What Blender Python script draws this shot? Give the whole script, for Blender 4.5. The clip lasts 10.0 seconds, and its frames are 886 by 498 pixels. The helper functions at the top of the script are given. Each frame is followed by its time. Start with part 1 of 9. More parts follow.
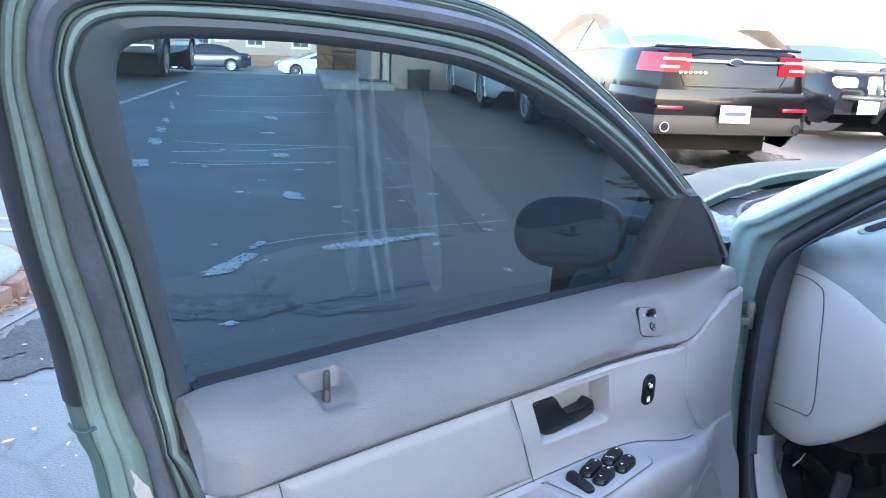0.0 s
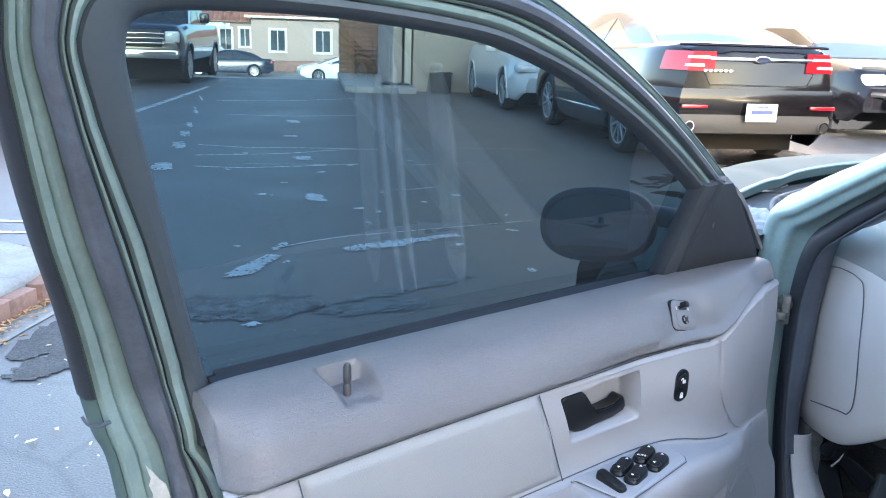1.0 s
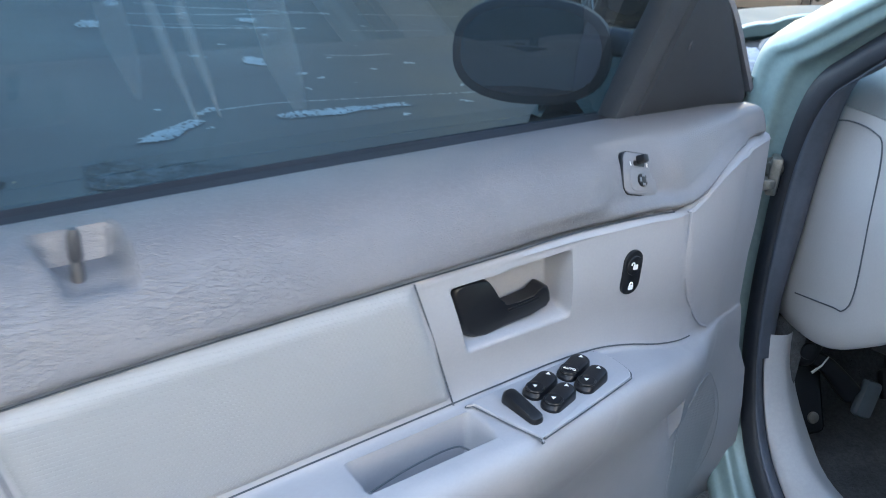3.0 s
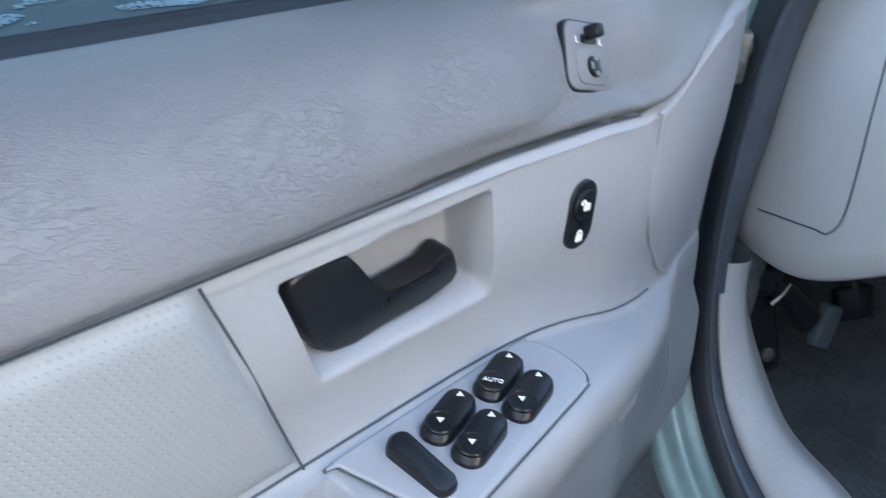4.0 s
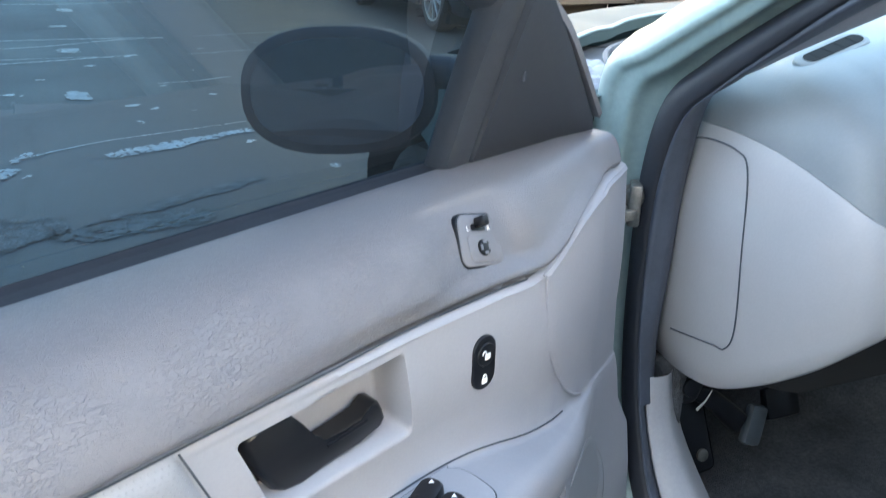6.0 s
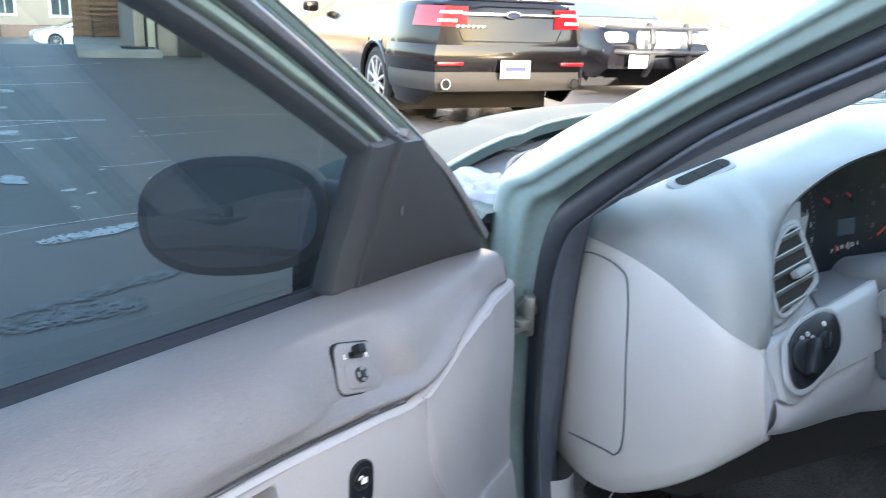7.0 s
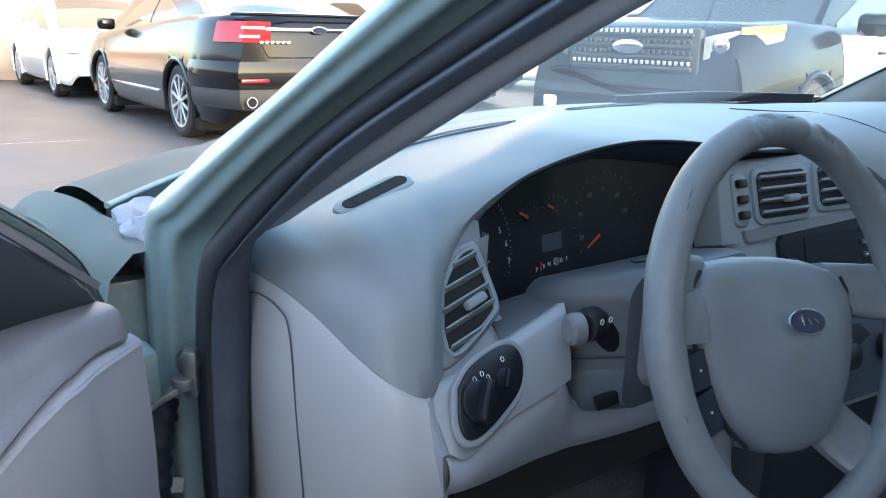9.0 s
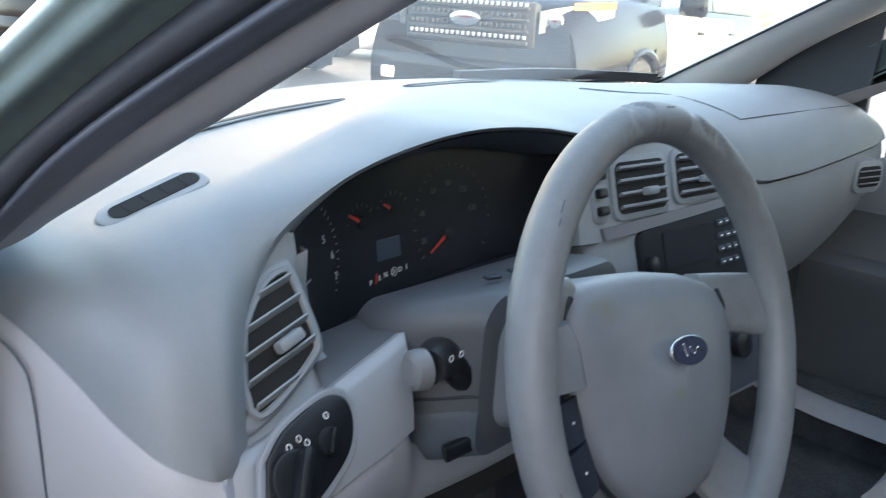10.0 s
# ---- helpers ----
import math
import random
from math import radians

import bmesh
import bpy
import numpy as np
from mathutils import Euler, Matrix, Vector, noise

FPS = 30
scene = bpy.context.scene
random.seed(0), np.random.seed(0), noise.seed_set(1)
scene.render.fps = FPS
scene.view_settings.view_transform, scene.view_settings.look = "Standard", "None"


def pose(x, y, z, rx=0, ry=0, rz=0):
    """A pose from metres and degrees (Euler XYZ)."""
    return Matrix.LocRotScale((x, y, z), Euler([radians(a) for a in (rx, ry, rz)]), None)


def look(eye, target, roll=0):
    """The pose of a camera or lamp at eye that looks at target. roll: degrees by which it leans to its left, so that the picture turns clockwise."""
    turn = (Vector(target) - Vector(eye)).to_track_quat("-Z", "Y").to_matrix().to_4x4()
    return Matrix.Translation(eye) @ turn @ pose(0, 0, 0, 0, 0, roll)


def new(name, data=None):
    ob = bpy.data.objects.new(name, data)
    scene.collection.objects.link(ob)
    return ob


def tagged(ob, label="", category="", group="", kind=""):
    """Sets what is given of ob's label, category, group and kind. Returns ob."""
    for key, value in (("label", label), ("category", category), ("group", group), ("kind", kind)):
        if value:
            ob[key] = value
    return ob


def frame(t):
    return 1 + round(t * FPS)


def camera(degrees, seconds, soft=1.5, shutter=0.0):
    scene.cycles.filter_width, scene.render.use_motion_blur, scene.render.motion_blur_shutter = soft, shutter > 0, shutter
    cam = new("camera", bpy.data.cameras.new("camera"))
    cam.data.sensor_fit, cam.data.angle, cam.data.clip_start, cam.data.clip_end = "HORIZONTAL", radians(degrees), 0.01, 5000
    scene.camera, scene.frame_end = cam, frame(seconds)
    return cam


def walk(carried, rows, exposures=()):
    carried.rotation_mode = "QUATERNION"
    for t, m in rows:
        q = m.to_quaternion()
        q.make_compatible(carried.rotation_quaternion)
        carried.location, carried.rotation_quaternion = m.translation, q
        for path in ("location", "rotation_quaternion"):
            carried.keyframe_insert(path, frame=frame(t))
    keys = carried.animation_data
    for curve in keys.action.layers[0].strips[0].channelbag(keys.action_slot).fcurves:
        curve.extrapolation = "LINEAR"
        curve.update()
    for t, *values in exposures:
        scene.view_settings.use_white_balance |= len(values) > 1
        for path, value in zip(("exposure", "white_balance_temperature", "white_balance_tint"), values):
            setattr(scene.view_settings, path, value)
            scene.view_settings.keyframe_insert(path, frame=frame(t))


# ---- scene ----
# ------------------------------------------------------------ camera
cam = camera(57.5, 10.0, soft=0.95, shutter=0.35)
METRES, EYE, TILT, LEAN, TURN = 1.6, 1.2, -14.9, -2.5, -10.0
ROWS = [
    (0.0, 0.0, 0.0, 0.0, 0.0, 0.0, -0.0),
    (0.5, -0.0066, 0.011, 0.0015, 0.78, 0.25, 0.07),
    (1.0, -0.0014, 0.0232, -0.0115, 1.6, 0.27, 0.28),
    (1.5, 0.0028, 0.0336, -0.0306, 2.79, -0.27, -0.43),
    (2.0, 0.0125, 0.055, -0.0465, 3.04, -2.59, -0.73),
    (2.5, 0.0429, 0.1242, -0.0474, 1.64, -4.79, -0.65),
    (4.0, 0.0898, 0.4596, -0.0597, -9.0, -15.24, 0.47),
    (4.5, 0.0949, 0.4648, -0.0628, -13.82, -17.14, 2.58),
    (5.0, 0.0967, 0.4397, -0.0651, -12.89, -16.65, 2.9),
    (5.5, 0.1028, 0.4002, -0.0424, -10.39, -12.24, 3.29),
    (7.0, 0.147, 0.3404, 0.0118, -13.86, -2.68, 4.05),
    (7.5, 0.1832, 0.3342, 0.0165, -21.52, -2.3, 6.63),
    (8.0, 0.2266, 0.3361, 0.0157, -24.86, -2.52, 7.38),
    (8.5, 0.2693, 0.3472, 0.0118, -25.8, -2.37, 7.06),
    (9.0, 0.3032, 0.3889, 0.0092, -25.1, -2.7, 7.42),
    (9.5, 0.3477, 0.4746, 0.0103, -30.49, -5.54, 7.38),
    (10.0, 0.3686, 0.4822, 0.0266, -36.52, -6.29, 7.37),
]
# stops, then the white balance
EXPOSURE = [(0.0, 3.77, 5950, 10), (0.5, 3.81, 6100, 10), (1.5, 3.81, 6450, 9), (2.5, 3.70, 6450, 8), (4.5, 3.82, 6600, 7), (5.5, 3.88, 6700, 7), (7.0, 4.1, 7150, 11), (8.0, 3.6, 6850, 10), (9, 3.36, 6500, 11), (9.5, 3.74, 7150, 15), (10, 3.66, 7600, 16)]
walk(cam, [(t, pose(0, 0, EYE, TILT, LEAN, TURN) @ pose(METRES * x, METRES * y, METRES * z, 90 + pitch, roll, yaw)) for t, x, y, z, yaw, pitch, roll in ROWS], EXPOSURE)

# ------------------------------------------------------------ light
SUN_ELEVATION, SUN_AZIMUTH = 14.0, 190.0   # degrees; azimuth from +y towards +x
world = bpy.data.worlds.new("sky")
scene.world = world
world.use_nodes = True
wn = world.node_tree.nodes
sky = wn.new("ShaderNodeTexSky")
sky.sky_type = "NISHITA"
sky.sun_disc = False
sky.sun_elevation = radians(SUN_ELEVATION)
sky.sun_rotation = radians(SUN_AZIMUTH)
sky.dust_density = 2.5
world.node_tree.links.new(sky.outputs[0], wn["Background"].inputs[0])
wn["Background"].inputs[1].default_value = 0.15
sun = new("sun", bpy.data.lights.new("sun", "SUN"))
sun.data.energy = 2.4
sun.data.angle = radians(0.6)
sun.data.color = (1.0, 0.95, 0.88)
se, sa = radians(SUN_ELEVATION), radians(SUN_AZIMUTH)
sun_from = Vector((math.sin(sa) * math.cos(se), math.cos(sa) * math.cos(se), math.sin(se)))
sun.matrix_world = look(sun_from * 60, (0, 0, 0))


# ------------------------------------------------------------ materials
def mat(name, colour, rough=0.5, metal=0.0, grain=0.0, grain_scale=60.0, bump=0.0, bump_scale=300.0, coat=0.0, stain=0.0, stain_scale=4.0, spec=0.5, rough_var=0.0, bump_dist=0.002):
    """A surface with fine grain, broad stains and small relief, in object metres."""
    m = bpy.data.materials.new(name)
    m.use_nodes = True
    nt = m.node_tree
    b = nt.nodes["Principled BSDF"]
    b.inputs["Roughness"].default_value = rough
    b.inputs["Metallic"].default_value = metal
    b.inputs["Coat Weight"].default_value = coat
    b.inputs["Coat Roughness"].default_value = 0.06
    b.inputs["Specular IOR Level"].default_value = spec
    co = nt.nodes.new("ShaderNodeTexCoord")
    base = nt.nodes.new("ShaderNodeRGB")
    base.outputs[0].default_value = (*colour, 1)
    last = base.outputs[0]
    for amount, scale, detail in ((grain, grain_scale, 3), (stain, stain_scale, 5)):
        if amount <= 0:
            continue
        n = nt.nodes.new("ShaderNodeTexNoise")
        n.inputs["Scale"].default_value = scale
        n.inputs["Detail"].default_value = detail
        n.inputs["Roughness"].default_value = 0.65
        nt.links.new(co.outputs["Object"], n.inputs["Vector"])
        r = nt.nodes.new("ShaderNodeMapRange")
        r.inputs["From Min"].default_value, r.inputs["From Max"].default_value = 0.3, 0.7
        r.inputs["To Min"].default_value, r.inputs["To Max"].default_value = 1 - amount, 1 + amount
        nt.links.new(n.outputs[0], r.inputs[0])
        mx = nt.nodes.new("ShaderNodeVectorMath")
        mx.operation = "SCALE"
        nt.links.new(last, mx.inputs[0])
        nt.links.new(r.outputs[0], mx.inputs["Scale"])
        last = mx.outputs[0]
        if rough_var > 0 and scale == stain_scale:
            rr = nt.nodes.new("ShaderNodeMapRange")
            rr.inputs["From Min"].default_value, rr.inputs["From Max"].default_value = 0.3, 0.7
            rr.inputs["To Min"].default_value, rr.inputs["To Max"].default_value = max(0.03, rough - rough_var), min(1, rough + rough_var)
            nt.links.new(n.outputs[0], rr.inputs[0])
            nt.links.new(rr.outputs[0], b.inputs["Roughness"])
    nt.links.new(last, b.inputs["Base Color"])
    if bump > 0:
        n = nt.nodes.new("ShaderNodeTexNoise")
        n.inputs["Scale"].default_value = bump_scale
        n.inputs["Detail"].default_value = 4
        nt.links.new(co.outputs["Object"], n.inputs["Vector"])
        bp = nt.nodes.new("ShaderNodeBump")
        bp.inputs["Strength"].default_value = bump
        bp.inputs["Distance"].default_value = bump_dist
        nt.links.new(n.outputs[0], bp.inputs["Height"])
        nt.links.new(bp.outputs[0], b.inputs["Normal"])
    return m


def glass(name, tint=(1, 1, 1), rough=0.0, clear=0.9, gloss=1.0, haze=0.0, edge=0.92):
    """Thin pane: tinted see-through with a mirror share that grows towards grazing."""
    m = bpy.data.materials.new(name)
    m.use_nodes = True
    nt = m.node_tree
    nt.nodes.clear()
    out = nt.nodes.new("ShaderNodeOutputMaterial")
    tr = nt.nodes.new("ShaderNodeBsdfTransparent")
    tr.inputs[0].default_value = (*[c * clear for c in tint], 1)
    gl = nt.nodes.new("ShaderNodeBsdfGlossy")
    gl.inputs["Roughness"].default_value = rough
    fr = nt.nodes.new("ShaderNodeLayerWeight")
    fr.inputs["Blend"].default_value = 0.5
    pw = nt.nodes.new("ShaderNodeMath")
    pw.operation = "POWER"
    pw.inputs[1].default_value = 4.5
    ml = nt.nodes.new("ShaderNodeMath")
    ml.operation = "MULTIPLY_ADD"
    ml.inputs[1].default_value = edge
    ml.inputs[2].default_value = 0.06 * gloss
    mix = nt.nodes.new("ShaderNodeMixShader")
    nt.links.new(fr.outputs["Facing"], pw.inputs[0])
    nt.links.new(pw.outputs[0], ml.inputs[0])
    nt.links.new(ml.outputs[0], mix.inputs[0])
    nt.links.new(tr.outputs[0], mix.inputs[1])
    nt.links.new(gl.outputs[0], mix.inputs[2])
    last = mix.outputs[0]
    if haze:
        # film of dust that scatters light; also puts the veil of glare into panes
        df = nt.nodes.new("ShaderNodeBsdfTranslucent")
        df.inputs[0].default_value = (0.85, 0.88, 0.86, 1)
        hz = nt.nodes.new("ShaderNodeMixShader")
        hz.inputs[0].default_value = haze
        nt.links.new(last, hz.inputs[1])
        nt.links.new(df.outputs[0], hz.inputs[2])
        last = hz.outputs[0]
    nt.links.new(last, out.inputs[0])
    return m


def wrinkled(m, scale=430.0, strength=0.58, dist=0.0010):
    """Adds the fine creased grain of moulded vinyl: wandering ridged creases over small cells, strongest in patches."""
    nt = m.node_tree
    b = nt.nodes["Principled BSDF"]
    L = nt.links.new

    def node(kind, **inputs):
        n = nt.nodes.new(kind)
        for k, v in inputs.items():
            n.inputs[k].default_value = v
        return n

    def math_node(op, x, y):
        n = nt.nodes.new("ShaderNodeMath")
        n.operation = op
        for i, q in enumerate((x, y)):
            if isinstance(q, (int, float)):
                n.inputs[i].default_value = q
            else:
                L(q, n.inputs[i])
        return n.outputs[0]
    co = nt.nodes.new("ShaderNodeTexCoord")
    turn = nt.nodes.new("ShaderNodeMapping")
    turn.inputs["Rotation"].default_value = (0, radians(-28), 0)
    turn.inputs["Scale"].default_value = (0.62, 1.0, 1.2)
    L(co.outputs["Object"], turn.inputs[0])
    ridge = node("ShaderNodeTexNoise", Scale=200.0, Detail=3.0, Roughness=0.55, Distortion=0.7)
    L(turn.outputs[0], ridge.inputs["Vector"])
    fold = math_node("ABSOLUTE", math_node("SUBTRACT", ridge.outputs[0], 0.5), 0.0)
    crease = node("ShaderNodeMapRange")
    crease.inputs["From Max"].default_value = 0.045
    L(fold, crease.inputs[0])
    cells = node("ShaderNodeTexVoronoi", Scale=scale)
    cells.feature = "DISTANCE_TO_EDGE"
    L(turn.outputs[0], cells.inputs["Vector"])
    cell = node("ShaderNodeMapRange")
    cell.inputs["From Max"].default_value = 0.16
    L(cells.outputs["Distance"], cell.inputs[0])
    patch = node("ShaderNodeTexNoise", Scale=14.0, Detail=3.0)
    L(co.outputs["Object"], patch.inputs["Vector"])
    much = node("ShaderNodeMapRange")
    much.inputs["From Min"].default_value, much.inputs["From Max"].default_value = 0.35, 0.62
    much.inputs["To Min"].default_value = 0.25
    L(patch.outputs[0], much.inputs[0])
    # the creases die out towards the door's front end and over the top of the roll
    axes = nt.nodes.new("ShaderNodeSeparateXYZ")
    L(co.outputs["Object"], axes.inputs[0])
    along, down = node("ShaderNodeMapRange"), node("ShaderNodeMapRange")
    along.inputs["From Min"].default_value, along.inputs["From Max"].default_value = 0.74, 0.60
    down.inputs["From Min"].default_value, down.inputs["From Max"].default_value = 0.818, 0.798
    L(axes.outputs[0], along.inputs[0])
    L(axes.outputs[2], down.inputs[0])
    share = math_node("MULTIPLY", much.outputs[0], math_node("MULTIPLY", along.outputs[0], down.outputs[0]))
    height = math_node("ADD", math_node("MULTIPLY", crease.outputs[0], share), math_node("MULTIPLY", cell.outputs[0], 0.14))
    bp = node("ShaderNodeBump", Strength=strength, Distance=dist)
    L(height, bp.inputs["Height"])
    old = b.inputs["Normal"].links
    if old:
        L(old[0].from_socket, bp.inputs["Normal"])
    L(bp.outputs[0], b.inputs["Normal"])
    return m


def perforated(m, pitch=0.0043, radius=0.17):
    """Rows of small punched dimples, staggered, in the object's own x and z."""
    nt = m.node_tree
    b = nt.nodes["Principled BSDF"]
    L = nt.links.new

    def op(kind, a, c=None):
        n = nt.nodes.new("ShaderNodeMath")
        n.operation = kind
        for i, s in enumerate((a, c)):
            if s is None:
                continue
            if isinstance(s, (int, float)):
                n.inputs[i].default_value = s
            else:
                L(s, n.inputs[i])
        return n.outputs[0]
    co = nt.nodes.new("ShaderNodeTexCoord")
    sp = nt.nodes.new("ShaderNodeSeparateXYZ")
    L(co.outputs["Object"], sp.inputs[0])
    u = op("MULTIPLY", sp.outputs[0], 1 / pitch)
    v = op("MULTIPLY", sp.outputs[2], 1 / (pitch * 0.87))
    u2 = op("ADD", u, op("MULTIPLY", op("MODULO", op("FLOOR", v), 2), 0.5))
    fu = op("SUBTRACT", op("FRACT", u2), 0.5)
    fv = op("SUBTRACT", op("FRACT", v), 0.5)
    d = op("SQRT", op("ADD", op("POWER", fu, 2), op("POWER", fv, 2)))
    r = nt.nodes.new("ShaderNodeMapRange")
    r.inputs["From Min"].default_value, r.inputs["From Max"].default_value = radius * 0.6, radius * 1.3
    L(d, r.inputs[0])
    bp = nt.nodes.new("ShaderNodeBump")
    bp.inputs["Strength"].default_value = 0.42
    bp.inputs["Distance"].default_value = 0.0010
    L(r.outputs[0], bp.inputs["Height"])
    old = b.inputs["Normal"].links
    if old:
        L(old[0].from_socket, bp.inputs["Normal"])
    L(bp.outputs[0], b.inputs["Normal"])
    return m


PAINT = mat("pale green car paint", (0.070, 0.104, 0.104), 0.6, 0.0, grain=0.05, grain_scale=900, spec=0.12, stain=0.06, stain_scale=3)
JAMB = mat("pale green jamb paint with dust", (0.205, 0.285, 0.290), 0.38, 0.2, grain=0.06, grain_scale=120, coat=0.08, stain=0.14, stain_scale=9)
TRIM_LIGHT = mat("light grey moulded plastic", (0.286, 0.297, 0.332), 0.52, grain=0.025, grain_scale=350, bump=0.12, bump_scale=700, stain=0.04, stain_scale=7, bump_dist=0.0006)
TRIM_PAD = perforated(mat("light grey perforated vinyl", (0.262, 0.275, 0.30), 0.5, grain=0.025, grain_scale=300, bump=0.08, bump_scale=500, stain=0.04, stain_scale=6, bump_dist=0.0006))
TRIM_MID = wrinkled(mat("mid grey creased vinyl", (0.150, 0.152, 0.170), 0.45, grain=0.03, grain_scale=260, bump=0.18, bump_scale=420, stain=0.07, stain_scale=6, bump_dist=0.0008))
DASH = mat("slate grey soft dashboard", (0.205, 0.224, 0.243), 0.48, grain=0.03, grain_scale=300, bump=0.2, bump_scale=520, stain=0.08, stain_scale=5, bump_dist=0.0008)
SILVER = mat("satin silver plastic", (0.25, 0.262, 0.28), 0.36, 0.2, grain=0.02, grain_scale=600, stain=0.03, stain_scale=8)
BLACK = mat("black switch plastic", (0.008, 0.009, 0.012), 0.34, spec=0.36, bump=0.1, bump_scale=900, stain=0.12, stain_scale=20, bump_dist=0.0004)
SAIL = mat("charcoal plastic", (0.043, 0.053, 0.070), 0.55, grain=0.05, grain_scale=200, bump=0.15, bump_scale=700, stain=0.1, stain_scale=8, bump_dist=0.0006)
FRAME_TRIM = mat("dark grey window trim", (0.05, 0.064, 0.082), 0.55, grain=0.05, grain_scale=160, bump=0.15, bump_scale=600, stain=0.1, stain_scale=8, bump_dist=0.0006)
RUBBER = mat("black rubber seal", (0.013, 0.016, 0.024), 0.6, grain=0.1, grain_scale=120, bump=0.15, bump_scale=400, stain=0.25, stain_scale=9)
DUSTY = mat("dusty rubber seal", (0.070, 0.082, 0.110), 0.55, grain=0.12, grain_scale=90, bump=0.2, bump_scale=300, stain=0.25, stain_scale=12)
WHEEL_GREY = mat("worn grey steering wheel vinyl", (0.146, 0.155, 0.166), 0.5, grain=0.06, grain_scale=90, bump=0.25, bump_scale=380, stain=0.12, stain_scale=12, bump_dist=0.001)
HUB_GREY = mat("grey airbag cover", (0.152, 0.164, 0.185), 0.46, grain=0.02, grain_scale=300, bump=0.15, bump_scale=600, stain=0.1, stain_scale=14, bump_dist=0.0006)
CARPET = mat("charcoal carpet", (0.072, 0.077, 0.086), 0.95, grain=0.3, grain_scale=160, bump=0.8, bump_scale=420, stain=0.4, stain_scale=9, bump_dist=0.004)
SEAT = mat("grey seat cloth", (0.3, 0.3, 0.31), 0.9, grain=0.1, grain_scale=300, bump=0.4, bump_scale=600, stain=0.08, stain_scale=6)
CHROME = mat("chrome", (0.75, 0.75, 0.76), 0.12, 1.0, stain=0.05, stain_scale=20)
STEEL = mat("dull zinc steel", (0.25, 0.245, 0.23), 0.45, 0.8, grain=0.2, grain_scale=90, stain=0.3, stain_scale=30)
WHITE_INK = mat("white print", (0.8, 0.8, 0.8), 0.6, stain=0.03, stain_scale=30)
RED_INK = mat("red needle", (0.6, 0.04, 0.03), 0.5, stain=0.03, stain_scale=30)
LCD = mat("blue grey display", (0.016, 0.045, 0.08), 0.3, stain=0.05, stain_scale=30)
DIAL = mat("black dial face", (0.016, 0.018, 0.024), 0.6, spec=0.12, stain=0.1, stain_scale=20)
BADGE_BLUE = mat("dark blue enamel", (0.007, 0.016, 0.055), 0.4, spec=0.25, stain=0.05, stain_scale=30)
LABEL = mat("worn white paper label", (0.42, 0.43, 0.43), 0.7, stain=0.15, stain_scale=40, grain=0.1, grain_scale=200)
GLASS_DOOR = glass("tinted door glass", (0.087, 0.141, 0.178), clear=1.0, gloss=1.0, haze=0.008)
GLASS_CLEAR = glass("clear windscreen glass", (0.84, 0.92, 0.88), clear=1.0, gloss=0.9, rough=0.02, haze=0.06, edge=0.5)
GLASS_DARK = mat("dark car window glass", (0.03, 0.035, 0.04), 0.04, coat=0.5, stain=0.05, stain_scale=3)
MIRROR = mat("mirror glass", (0.75, 0.75, 0.76), 0.02, 1.0, stain=0.03, stain_scale=30)
MIRROR_LENS = glass("cover lens", (0.85, 0.87, 0.9), clear=1.0, gloss=0.2, rough=0.3, edge=0.2, haze=0.03)


# ------------------------------------------------------------ mesh helpers
def thing(name, label, category, at=None, group="", kind=""):
    ob = new(name)
    ob.empty_display_size = 0.1
    if at is not None:
        ob.matrix_world = at
    return tagged(ob, label, category, group, kind)


def finish(name, bm, material, smooth=True, sharp=35):
    me = bpy.data.meshes.new(name)
    bmesh.ops.recalc_face_normals(bm, faces=bm.faces[:])
    bm.to_mesh(me)
    bm.free()
    me.materials.append(material)
    if smooth:
        me.shade_smooth()
        me.set_sharp_from_angle(angle=radians(sharp))
    return me


def part(name, bm, material, parent, label="", smooth=True, sharp=35):
    ob = new(name, finish(name, bm, material, smooth, sharp))
    ob.parent = parent
    if label:
        ob["label"] = label
    return ob


def solo(name, bm, material, label, category, kind="", group="", smooth=True, sharp=35):
    return tagged(new(name, finish(name, bm, material, smooth, sharp)), label, category, group, kind)


def box(bm, c, s, bevel=0.0, rot=None, seg=2):
    """A bevelled block of size s round the point c."""
    m = Matrix.Translation(c) @ (rot if rot is not None else Matrix()) @ Matrix.Diagonal((*s, 1))
    r = bmesh.ops.create_cube(bm, size=1, matrix=m)
    if bevel:
        edges = list({e for v in r["verts"] for e in v.link_edges})
        bmesh.ops.bevel(bm, geom=edges, offset=bevel, segments=seg, affect="EDGES", profile=0.5)
    return bm


def bx(c, s, bevel=0.0, rot=None, seg=2):
    return box(bmesh.new(), c, s, bevel, rot, seg)


def loft(bm, rows, close_row=False, close_ends=False, close_loop=False):
    """A skin through rows of points, all of one length."""
    vs = [[bm.verts.new(p) for p in row] for row in rows]
    n = len(vs[0])
    pairs = list(zip(vs, vs[1:]))
    if close_loop:
        pairs.append((vs[-1], vs[0]))
    for a, b in pairs:
        for i in range(n if close_row else n - 1):
            j = (i + 1) % n
            try:
                bm.faces.new((a[i], a[j], b[j], b[i]))
            except ValueError:
                pass
    if close_ends:
        for row in (vs[0], vs[-1]):
            try:
                bm.faces.new(row)
            except ValueError:
                pass
    return bm


def thick(bm, d):
    """Gives a skin the thickness d."""
    bmesh.ops.recalc_face_normals(bm, faces=bm.faces[:])
    bmesh.ops.solidify(bm, geom=bm.faces[:], thickness=d)
    return bm


